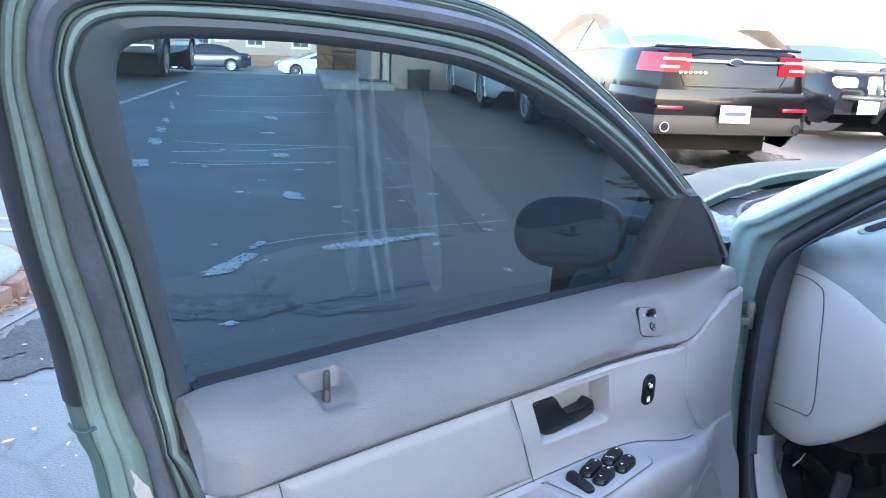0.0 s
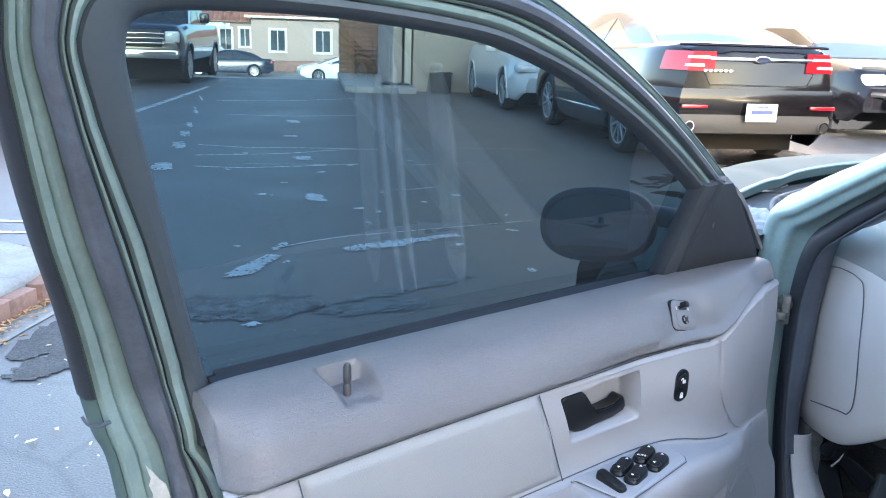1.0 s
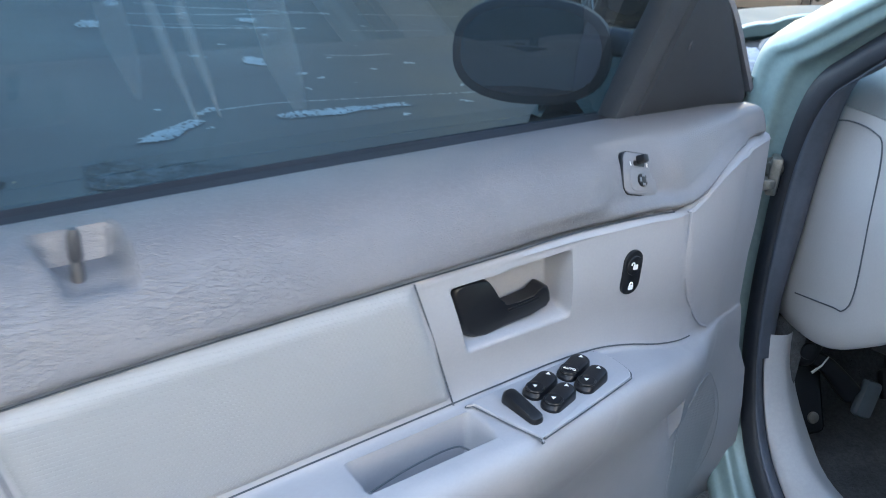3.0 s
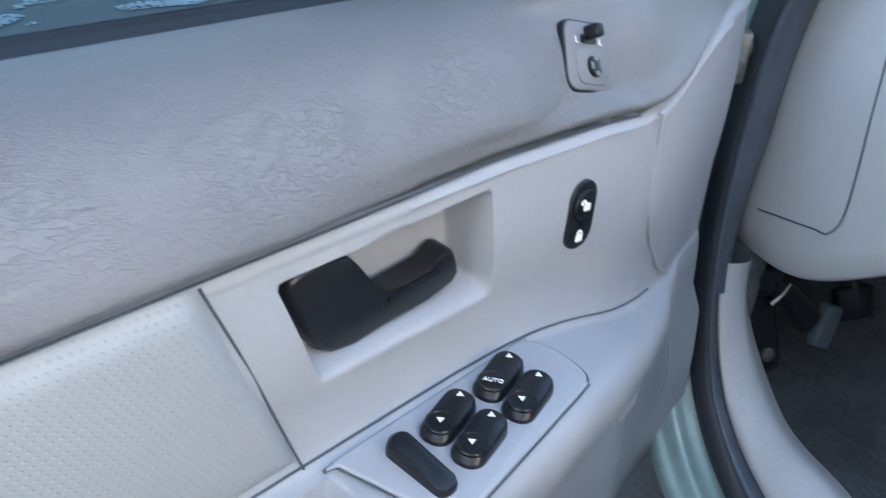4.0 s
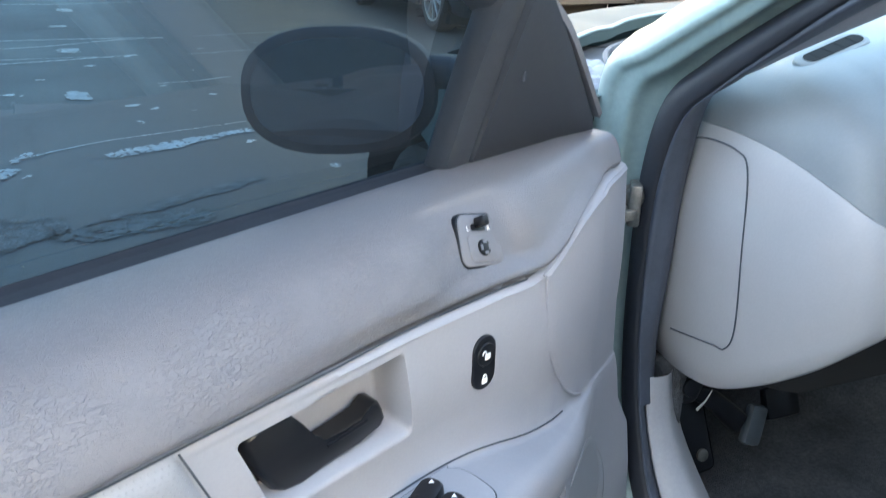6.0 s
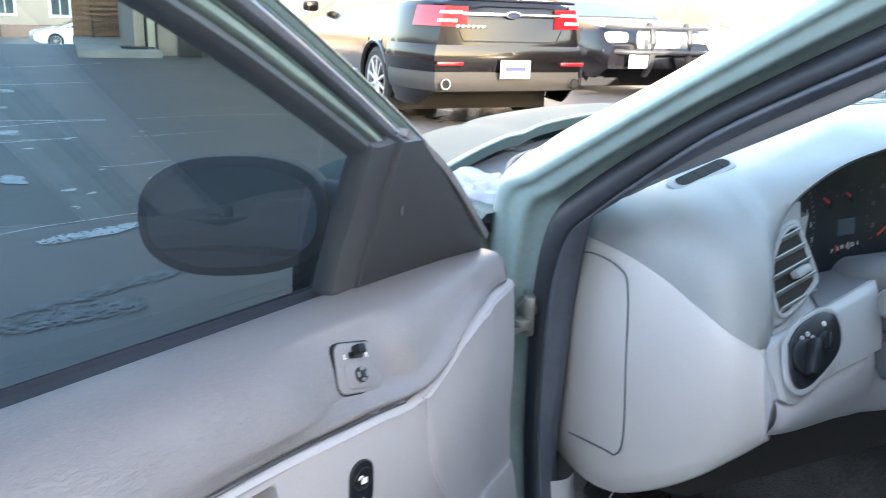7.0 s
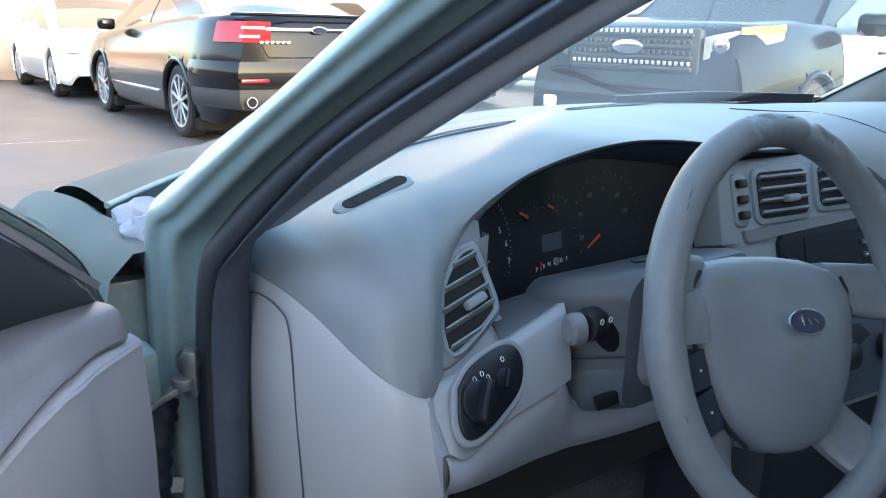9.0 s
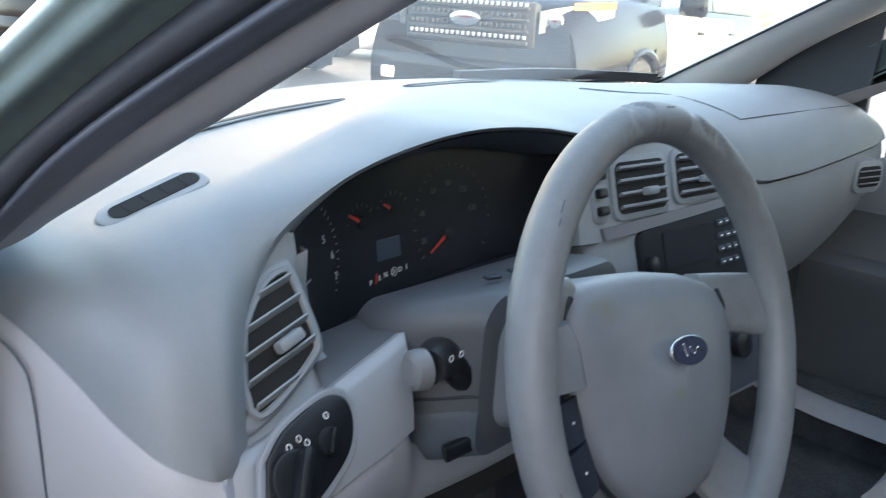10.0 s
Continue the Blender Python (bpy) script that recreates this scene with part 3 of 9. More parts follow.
# entrance wall seen edge-on beyond the platform
bm = bmesh.new()
box(bm, (1.72, 20.4, 1.6), (0.2, 4.6, 3.0), 0.01)
solo("wall_entrance", bm, STUCCO, "tan stucco return wall of the entrance", "wall", kind="structure")
bm = bmesh.new()
box(bm, (1.66, WALL_Y + 0.06, 0.16), (0.62, 0.45, 0.03), 0.008)
solo("door_mat", bm, DARK_METAL, "dark door mat on the concrete platform", "mat")
cedar = thing("wall_cedar", "brown cedar board wall at the end of the platform", "wall", kind="structure")
bd = finish("board", bx((0, 0, 0), (1.18, 0.03, 0.115), 0.006), WOOD)
for i in range(26):
    ob = new("board", bd)
    ob.parent = cedar
    ob.location = (1.18, 23.2 + 0.003 * (i % 2), 0.2 + 0.12 * i)
part("backing", bx((1.18, 23.3, 1.7), (1.2, 0.1, 3.2)), WOOD, cedar)
part("post", bx((1.8, 23.15, 1.6), (0.16, 0.16, 3.2), 0.01), CREAM, cedar, "sunlit cream painted post")
bench = thing("garden_bench", "small wooden bench with an iron side on the platform", "bench")
for k in range(4):
    part("slat", bx((1.42, 22.55 + 0.1 * k, 0.55), (0.85, 0.07, 0.03), 0.006), WOOD, bench)
for k in range(3):
    part("slat", bx((1.42, 22.98, 0.68 + 0.12 * k), (0.85, 0.03, 0.07), 0.006), WOOD, bench)
for sx in (1.02, 1.8):
    b_ = bmesh.new()
    for yy in (22.55, 22.95):
        box(b_, (sx, yy, 0.33), (0.04, 0.04, 0.42), 0.005)
    box(b_, (sx, 22.75, 0.76), (0.05, 0.45, 0.035), 0.008)
    box(b_, (sx, 23.0, 0.75), (0.04, 0.04, 0.5), 0.005)
    part("leg", b_, DARK_METAL, bench, "dark iron side frame")
bin_ = thing("storage_crate", "dark plastic crate standing by the stucco wall", "crate")
b_ = bmesh.new()
box(b_, (2.62, WALL_Y - 0.32, 0.2), (0.42, 0.4, 0.4), 0.02)
part("body", b_, DARK_METAL, bin_)
b_ = bmesh.new()
box(b_, (2.62, WALL_Y - 0.32, 0.415), (0.46, 0.44, 0.035), 0.01, rot=Euler((0, -0.05, 0)).to_matrix().to_4x4())
part("lid", b_, DARK_METAL, bin_)

# house over the street with red tiled roofs
FAR_Y, FAR_Z = 56.0, -1.35
house = thing("street_house", "pinkish tan stucco house with red tiled roof across the street", "house")
part("wall", bx((1.8, FAR_Y + 4, FAR_Z + 1.75), (12.2, 8, 3.6), 0.03), STUCCO_PINK, house)
part("wall", bx((-8.5, FAR_Y + 5.2, FAR_Z + 1.5), (8.6, 8, 3.1), 0.03), STUCCO_PINK, house)


def tiled_roof(x0, x1, y0, z0, rise, run, parent):
    bm = bmesh.new()
    rows = []
    k = int((x1 - x0) / 0.14)
    for i in range(k + 1):
        h = 0.05 * abs(math.sin(i * math.pi / 2))
        x = x0 + (x1 - x0) * i / k
        rows.append([(x, y0 - 0.5, z0 + h), (x, y0 - 0.5 + run, z0 + rise + h)])
    loft(bm, rows)
    thick(bm, 0.06)
    return part("roof", bm, ROOF_TILE, parent, "ribbed red clay tile roof")


tiled_roof(-4.7, 8.0, FAR_Y, 2.15, 2.2, 4.5, house)
tiled_roof(-13, -4.4, FAR_Y + 1.2, 1.72, 1.6, 4.0, house)
part("fascia", bx((1.7, FAR_Y - 0.45, 2.1), (12.8, 0.08, 0.16), 0.01), CREAM, house)


def house_window(cx, cz, w, h, y):
    fr = bmesh.new()
    for sx in (-1, 1):
        box(fr, (cx + sx * (w / 2 + 0.08), y - 0.05, cz), (0.16, 0.1, h + 0.32), 0.01)
        box(fr, (cx, y - 0.05, cz + sx * (h / 2 + 0.08)), (w, 0.1, 0.16), 0.01)
    f = part("window_frame", fr, WHITE_FRAME, house, "wide off-white window surround")
    part("pane", bx((cx, y - 0.02, cz), (w, 0.04, h)), WINDOW_GLASS, f)
    part("sash", bx((cx, y - 0.045, cz), (0.05, 0.05, h)), WHITE_FRAME, f)


house_window(-2.6, 0.62, 0.9, 1.28, FAR_Y)
house_window(0.34, 0.64, 0.95, 1.34, FAR_Y)
house_window(-6.05, 0.6, 0.7, 1.3, FAR_Y + 1.2)
house_window(-4.8, 0.75, 0.6, 1.1, FAR_Y + 1.2)
part("sign_board", bx((-6.6, FAR_Y + 1.1, 1.5), (1.7, 0.08, 0.35), 0.01), WHITE_FRAME, house)
b_ = bmesh.new()
box(b_, (-1.3, FAR_Y - 0.5, -1.0), (3.4, 0.5, 0.7), 0.05)
solo("brick_planter", b_, BRICK, "low brick planter in front of the house", "planter")

# bare street trees behind the parked pickup
BARK = mat("grey bark", (0.2, 0.16, 0.13), 0.9, grain=0.25, grain_scale=15, bump=0.6, bump_scale=25, stain=0.2, stain_scale=2)


def bare_tree(x, y, h, seed):
    rnd = random.Random(seed)
    t = thing("bare_tree", "leafless grey street tree with thin branches", "tree", Matrix.Translation((x, y, ground_z(x, y))), group="street trees")
    bm = bmesh.new()

    def limb(p, d, l, r, depth):
        pts = [p]
        for k in range(4):
            d = (d + Vector((rnd.gauss(0, 0.12), rnd.gauss(0, 0.12), 0.05))).normalized()
            pts.append(pts[-1] + d * l / 4)
        sweep(bm, pts, ring(r, 6), up=(0.3, 0.9, 0.1), scale=[1, 0.9, 0.8, 0.7, 0.55])
        if depth:
            for _ in range(3 if depth > 1 else 4):
                k = rnd.choice((2, 3, 4))
                limb(pts[k], (d + Vector((rnd.gauss(0, 0.6), rnd.gauss(0, 0.6), 0.2))).normalized(), l * 0.62, r * 0.5, depth - 1)
    limb(Vector((0, 0, -0.05)), Vector((0, 0, 1)), h * 0.45, 0.13, 3)
    part("trunk", bm, BARK, t)


for k, (x, y) in enumerate([(-7.2, 50.5), (-9.5, 50), (-12, 51), (-5.6, 66)]):
    bare_tree(x, y, 8.0, 30 + k)

# unseen walls behind and beside the camera; the tall one is added for shade
b_ = bmesh.new()
box(b_, (-4.2, -12, 5.8), (11.6, 6, 12.0), 0.05)
solo("wall_south", b_, STUCCO, "unseen tan block behind, added to shade the car park", "wall", kind="structure")
b_ = bmesh.new()
box(b_, (20, -40, 1.5), (80, 1, 3.2), 0.05)
solo("wall_far_south", b_, STUCCO, "plain low wall closing the car park behind", "wall", kind="structure")
b_ = bmesh.new()
box(b_, (-22, 10, 2.2), (4, 60, 4.6), 0.05)
solo("wall_west", b_, STUCCO_PINK, "plain pinkish wall closing the street side", "wall", kind="structure")


# ------------------------------------------------------------ parked vehicles
TYRE = mat("black tyre rubber", (0.02, 0.02, 0.021), 0.8, grain=0.15, grain_scale=60, bump=0.3, bump_scale=100, stain=0.2, stain_scale=6)
ALLOY = mat("silver alloy", (0.55, 0.55, 0.56), 0.3, 0.8, stain=0.08, stain_scale=10)
WELL = mat("black arch liner and shaded openings", (0.01, 0.01, 0.011), 0.9, stain=0.1, stain_scale=5)
RED_LENS = mat("red tail lamp lens", (0.34, 0.006, 0.014), 0.12, coat=0.6, stain=0.05, stain_scale=20)
CLEAR_LENS = mat("clear lamp lens", (0.7, 0.72, 0.74), 0.12, coat=0.6, stain=0.05, stain_scale=20)
AMBER = mat("amber lens", (0.75, 0.26, 0.03), 0.15, coat=0.6, stain=0.05, stain_scale=20)
PLATE = mat("white plate", (0.75, 0.75, 0.74), 0.5, stain=0.05, stain_scale=12)
BAR_INK = mat("dark blue print", (0.05, 0.07, 0.2), 0.6, stain=0.05, stain_scale=30)
CAR_BLACK = mat("black car paint", (0.006, 0.0055, 0.007), 0.16, spec=0.28, coat=0.25, stain=0.08, stain_scale=3)
CAR_NAVY = mat("dark blue car paint", (0.02, 0.028, 0.045), 0.22, 0.2, coat=0.9, stain=0.08, stain_scale=3)
CAR_WHITE = mat("white car paint", (0.72, 0.73, 0.74), 0.22, coat=0.9, stain=0.03, stain_scale=3)
CAR_PALE = mat("pale blue car paint", (0.45, 0.52, 0.6), 0.22, 0.2, coat=0.9, stain=0.03, stain_scale=3)
CAR_RED = mat("red car paint", (0.4, 0.02, 0.03), 0.22, 0.1, coat=0.9, stain=0.03, stain_scale=3)
CAR_SILVER = mat("silver car paint", (0.4, 0.42, 0.45), 0.25, 0.5, coat=0.9, stain=0.03, stain_scale=3)


def wheel(parent, x, y, r, side, spokes=10, width=0.22, rim=0.72):
    """A road wheel: tyre > rim with its spokes and hub."""
    prof = [(r * 0.70, -width / 2 + 0.01), (r * 0.86, -width / 2), (r * 0.97, -width / 2 + 0.02), (r, -width / 4), (r, width / 4), (r * 0.97, width / 2 - 0.02), (r * 0.86, width / 2), (r * 0.70, width / 2 - 0.01)]
    bm = bmesh.new()
    rows = []
    for i in range(32):
        a = 2 * math.pi * i / 32
        rows.append([(x + w, y + q * math.cos(a), r + q * math.sin(a)) for q, w in prof])
    loft(bm, rows, close_row=True, close_loop=True)
    w_ = part("wheel", bm, TYRE, parent, "black tyre")
    bm = bmesh.new()
    xo = x + side * (width / 2 - 0.03)
    R = r * rim
    rows = []
    for i in range(32):
        a = 2 * math.pi * i / 32
        rows.append([(xo + side * o, y + q * math.cos(a), r + q * math.sin(a)) for q, o in ((R * 1.01, -0.02), (R * 1.01, 0.022), (R * 0.93, 0.018), (R * 0.9, -0.05))])
    loft(bm, rows, close_loop=True)
    for i in range(spokes):
        a = 2 * math.pi * i / spokes
        m = Matrix.Translation((xo, y, r)) @ Matrix.Rotation(a, 4, "X")
        box(bm, m @ Vector((side * 0.004, 0, R * 0.5)), (0.03, R * 0.13, R * 0.88), 0.006, rot=Matrix.Rotation(a, 4, "X"), seg=1)
    disc(bm, (xo - side * 0.01, y, r), (side, 0, 0), R * 0.2, 0.035, 16, 0.008)
    part("rim", bm, ALLOY, w_, "spoked silver alloy rim")
    bm = bmesh.new()
    disc(bm, (x - side * 0.02, y, r), (side, 0, 0), R * 0.98, 0.02, 24)
    part("brake_disc", bm, WELL, w_)


class Car:
    """Plan of one vehicle: tables along y (nose at +) for the half width, the belt line, the top of bonnet and boot, and the cabin."""

    def __init__(s, name, label, at, paint, L, W, H, axles, tyre_r, belt, deck, cabin, roof_w=0.62, sill=0.2, category="car", flat=0.0, group="parked vehicles"):
        s.root = thing(name, label, category, at, group=group)
        s.paint, s.L, s.W, s.H, s.axles, s.r, s.belt, s.deck, s.cabin, s.roof_w, s.sill, s.flat = paint, L, W, H, axles, tyre_r, belt, deck, cabin, roof_w, sill, flat

    def half(s, y, z):
        """Half width of the body at y and height z."""
        e = abs(y) / (s.L / 2)
        plan = 1 - 0.20 * max(0, e - 0.72) ** 2 / 0.0784 * (0.35 if s.flat else 1.0)
        zt = (z - s.sill) / (interp(y, s.belt) - s.sill)
        bulge = 1 - 0.06 * (1 - min(1, zt * 2.2)) ** 2 - 0.085 * max(0, zt - 0.45) ** 2 / 0.30
        return s.W / 2 * plan * bulge

    def body(s):
        bm = bmesh.new()
        n = 84
        rows = []
        for i in range(n + 1):
            y = -s.L / 2 + s.L * i / n
            hb, hd = interp(y, s.belt), interp(y, s.deck)
            lo = s.sill + (0.15 * smooth01(s.L / 2 - 0.35, s.L / 2, abs(y)))
            pts = []
            zs = [lo, lo + 0.02] + [lo + 0.02 + (hb - 0.03 - lo) * k / 9 for k in range(1, 10)]
            for k, z in enumerate(zs):
                pts.append((s.half(y, z) - (0.03 if k == 0 else 0), y, z))
            w = s.half(y, hb)
            for f, q in ((0.97, 0.45), (0.9, 0.75), (0.75, 0.92), (0.4, 0.99), (0, 1)):
                pts.append((w * f, y, hb + (hd - hb) * q))
            rows.append(pts + [(-x, yy, z) for x, yy, z in reversed(pts[:-1])])
        loft(bm, rows, close_ends=True)
        # round wheel openings
        R = s.r * 1.13
        kill = set()
        for v in bm.verts:
            for ya in s.axles:
                d = math.hypot(v.co.y - ya, v.co.z - s.r)
                if abs(v.co.x) > s.W * 0.3 and d < R:
                    kill.add(v)
        ring_v = {o for v in kill for e in v.link_edges for o in e.verts} - kill
        bmesh.ops.delete(bm, geom=list(kill), context="VERTS")
        for v in ring_v:
            if v.is_valid:
                ya = min(s.axles, key=lambda q: abs(q - v.co.y))
                d = Vector((v.co.y - ya, v.co.z - s.r))
                if d.length < R * 1.35 and abs(v.co.x) > s.W * 0.3:
                    d = d.normalized() * R
                    v.co.y, v.co.z = ya + d.x, s.r + d.y
        b = part("body", bm, s.paint, s.root, sharp=50)
        for ya in s.axles:
            for sd in (-1, 1):
                arc = [Vector((sd * (s.half(ya, s.r + R * max(0.0, math.sin(a))) - 0.014), ya + (R + 0.008) * math.cos(a), s.r + (R + 0.008) * math.sin(a))) for a in [math.radians(-18 + 216 * k / 20) for k in range(21)]]
                lip = bmesh.new()
                sweep(lip, arc, ring(0.03, 8), up=(1, 0, 0))
                part("wheel_arch", lip, s.paint, s.root)
        bm = bmesh.new()
        for ya in s.axles:
            box(bm, (0, ya, s.r + 0.1), (s.W - 0.14, 2.2 * s.r, 2 * s.r), 0.02)
        box(bm, (0, 0, s.sill + 0.07), (s.W * 0.8, s.L * 0.66, 0.12), 0.02)
        part("underbody", bm, WELL, s.root)
        for ya in s.axles:
            for sd in (-1, 1):
                wheel(s.root, sd * (s.W / 2 - 0.125), ya, s.r, sd)
        return b

    def cab(s, y, f):
        """Point of the cabin's side at y, f = 0 at the belt to 1 at the roof's edge."""
        zb, zr = interp(y, s.belt) - 0.02, interp(y, s.cabin)
        wb = s.half(y, zb) * 0.97
        wr = s.W / 2 * s.roof_w
        zr = max(zr, zb + 0.004)
        k = (zr - zb) / max(0.05, s.H - zb)
        x = wb + (wr - wb) * min(1, k) * (f ** 1.25)
        return Vector((x, y, zb + (zr - zb) * f))

    def cabin_skin(s, windows, rear=None, front=None):
        y0, y1 = s.cabin[0][0], s.cabin[-1][0]
        bm = bmesh.new()
        rows = []
        for i in range(41):
            y = y0 + (y1 - y0) * i / 40
            side = [s.cab(y, f) for f in (0, 0.2, 0.4, 0.6, 0.8, 0.93, 1)]
            top = side[-1]
            crown = 0.035 * min(1, (interp(y, s.cabin) - interp(y, s.belt)) / 0.3)
            up = [Vector((top.x * g, y, top.z + crown * (1 - g * g))) for g in (0.85, 0.6, 0.3, 0)]
            half = side + up
            rows.append([tuple(p) for p in half] + [(-p.x, p.y, p.z) for p in reversed(half[:-1])])
        loft(bm, rows, close_ends=True)
        part("roof", bm, s.paint, s.root, sharp=50)
        for poly in windows:
            for sd in (-1, 1):
                bm = bmesh.new()
                n = 10
                (ya, yb), (f0a, f0b), (f1a, f1b) = poly
                rows = []
                for i in range(n + 1):
                    y = ya + (yb - ya) * i / n
                    lo, hi = f0a + (f0b - f0a) * i / n, f1a + (f1b - f1a) * i / n
                    rows.append([Vector((sd * (s.cab(y, lo + (hi - lo) * q).x + 0.006), y, s.cab(y, lo + (hi - lo) * q).z)) for q in (0, 0.33, 0.66, 1)])
                loft(bm, rows)
                part("side_window", thick(bm, 0.004), GLASS_DARK, s.root, "dark side glass")
        for which, rng in (("rear_window", rear), ("windscreen", front)):
            if not rng:
                continue
            bm = bmesh.new()
            rows = []
            for i in range(9):
                y = rng[0] + (rng[1] - rng[0]) * i / 8
                t = s.cab(y, 1)
                crown = 0.035 * min(1, (interp(y, s.cabin) - interp(y, s.belt)) / 0.3)
                rows.append([Vector((t.x * g * 0.93, y, t.z + crown * (1 - g * g * 0.86) + 0.006)) for g in (-1, -0.6, -0.2, 0.2, 0.6, 1)])
            loft(bm, rows)
            part(which, thick(bm, 0.004), GLASS_DARK, s.root, "curved glass")


def wrap_band(car, name, material, z0, z1, out, side_y, label="", x_in=None, sd=0, parent=None, crown=0.0):
    """A band wrapped round the tail of a car, following its plan: from side_y on the flank to x_in on the rear face, or right round."""
    bm = bmesh.new()
    ends = -car.L / 2
    flank = [side_y + (ends - side_y) * i / 10 for i in range(11)]
    rows = []
    for k in range(7):
        z = z0 + (z1 - z0) * k / 6
        o = out + crown * math.sin(math.pi * k / 6)
        row = [Vector((car.half(y, z) + o, y - (o if i == 10 else o * i / 10), z)) for i, y in enumerate(flank)]
        w = row[-1].x
        if sd:
            row += [Vector((w + (x_in - w) * i / 8, ends - o, z)) for i in range(1, 9)]
            row = [Vector((p.x * sd, p.y, p.z)) for p in row]
        else:
            row += [Vector((w * (1 - i / 6), ends - o - 0.02 * (1 - (1 - i / 6) ** 2), z)) for i in range(1, 7)]
            row += [Vector((-p.x, p.y, p.z)) for p in reversed(row[:-1])]
        rows.append(row)
    loft(bm, rows)
    return part(name, thick(bm, 0.02), material, parent or car.root, label)


def at_car(x, y, rz, z=None):
    return pose(x, y, ground_z(x, y) if z is None else z, 0, 0, rz)


def slab(car, name, material, y, z, x, sx, sz, sy=0.03, bevel=0.012, label="", parent=None, tilt=0):
    """A bevelled piece set on a car at x, y, z."""
    return part(name, bx((x, y, z), (sx, sy, sz), bevel, rot=Matrix.Rotation(radians(tilt), 4, "X")), material, parent or car.root, label)


# black saloon, tail towards the open door
T = Car("parked_saloon", "glossy black four-door saloon parked tail-on on damp asphalt", at_car(4.2, 10.0, 0), CAR_BLACK, 5.15, 1.93, 1.54, (-1.43, 1.44), 0.355,
        [(-2.575, 1.04), (-2.3, 1.11), (-1.2, 1.10), (0.6, 1.02), (1.3, 0.98), (2.2, 0.86), (2.575, 0.66)],
        [(-2.575, 1.06), (-2.52, 1.18), (-2.3, 1.215), (-1.6, 1.22), (0.9, 1.06), (1.6, 1.02), (2.3, 0.88), (2.575, 0.66)],
        [(-2.0, 1.15), (-1.5, 1.32), (-0.9, 1.48), (-0.2, 1.535), (0.3, 1.52), (0.75, 1.38), (1.35, 1.03)])
T.body()
T.cabin_skin([((-1.5, -0.42), (0.1, 0.08), (0.2, 0.86)), ((-0.34, 0.95), (0.08, 0.1), (0.87, 0.3))], rear=(-1.95, -0.95), front=(0.4, 1.3))
for sd in (-1, 1):
    lamp = wrap_band(T, "tail_lamp", RED_LENS, 0.945, 1.125, 0.014, -2.26, "red and clear tail lamp wrapped round the corner", 0.47, sd)
    wrap_band(T, "reversing_lens", CLEAR_LENS, 1.060, 1.084, 0.020, -2.545, "", 0.53, sd, lamp)
    wrap_band(T, "reversing_lens", CLEAR_LENS, 0.985, 1.009, 0.020, -2.545, "", 0.58, sd, lamp)
    slab(T, "reflector", RED_LENS, -2.645, 0.615, sd * 0.66, 0.26, 0.035, 0.03, 0.008, "red bumper reflector")
    b_ = bmesh.new()
    sweep(b_, [(sd * 0.70, -2.35, 0.43), (sd * 0.70, -2.66, 0.43)], ring(0.05, 16))
    part("exhaust_tip", b_, CHROME, T.root, "chrome exhaust tip")
    b_ = bmesh.new()
    disc(b_, (sd * 0.70, -2.657, 0.43), (0, -1, 0), 0.04, 0.006, 16)
    part("exhaust_bore", b_, WELL, T.root)
    slab(T, "door_moulding", CHROME, 0.1, 0.42, sd * 0.955, 0.03, 0.03, 1.9, 0.008, "chrome side moulding")
    b_ = bmesh.new()
    box(b_, (sd * 1.03, 0.72, 1.08), (0.2, 0.11, 0.14), 0.045)
    part("door_mirror", b_, CAR_BLACK, T.root)
slab(T, "chrome_bar", CHROME, -2.582, 1.06, 0, 1.05, 0.035, 0.03, 0.01, "chrome strip over the boot lid")
b_ = bmesh.new()
plate(b_, ring(0.035, 20, 0.085), frame_m((0, -2.597, 1.06), (1, 0, 0), (0, -1, 0)), 0.012, 0.004)
part("badge", b_, CHROME, T.root, "oval chrome-rimmed badge")
b_ = bmesh.new()
plate(b_, ring(0.027, 20, 0.072), frame_m((0, -2.610, 1.06), (1, 0, 0), (0, -1, 0)), 0.003)
part("badge_field", b_, BADGE_BLUE, T.root.children[-1])
b_ = bmesh.new()
sweep(b_, [(-0.50, -2.578, 1.0), (-0.56, -2.578, 0.93), (-0.50, -2.578, 0.815), (0.50, -2.578, 0.815), (0.56, -2.578, 0.93), (0.50, -2.578, 1.0)], ring(0.007, 6), up=(0, 1, 0))
part("boot_lid_joint", b_, RUBBER, T.root, "dark joint of the boot lid")
wrap_band(T, "rear_bumper", CAR_BLACK, 0.54, 0.78, 0.016, -1.86, "glossy black rear bumper", crown=0.014)
wrap_band(T, "boot_lip", CAR_BLACK, 1.17, 1.20, 0.006, -2.40, "raised lip of the boot lid", crown=0.012)
wrap_band(T, "bumper_valance", mat("matt black bumper plastic", (0.03, 0.03, 0.032), 0.6, stain=0.1, stain_scale=4), 0.36, 0.535, 0.008, -1.88, "matt black lower bumper", crown=0.012)
lp = slab(T, "number_plate", PLATE, -2.665, 0.565, 0.02, 0.32, 0.17, 0.012, 0.004, "white dealer plate with a plain bar")
part("print_bar", bx((0.02, -2.674, 0.57), (0.22, 0.006, 0.035)), BAR_INK, lp)
part("print_bar", bx((0.02, -2.674, 0.62), (0.12, 0.006, 0.012)), BAR_INK, lp)
for k in range(6):
    slab(T, "badge_bar", CHROME, -2.585, 0.945, -0.56 + 0.052 * k, 0.036, 0.03, 0.012, 0.004, "small chrome lettering bar")

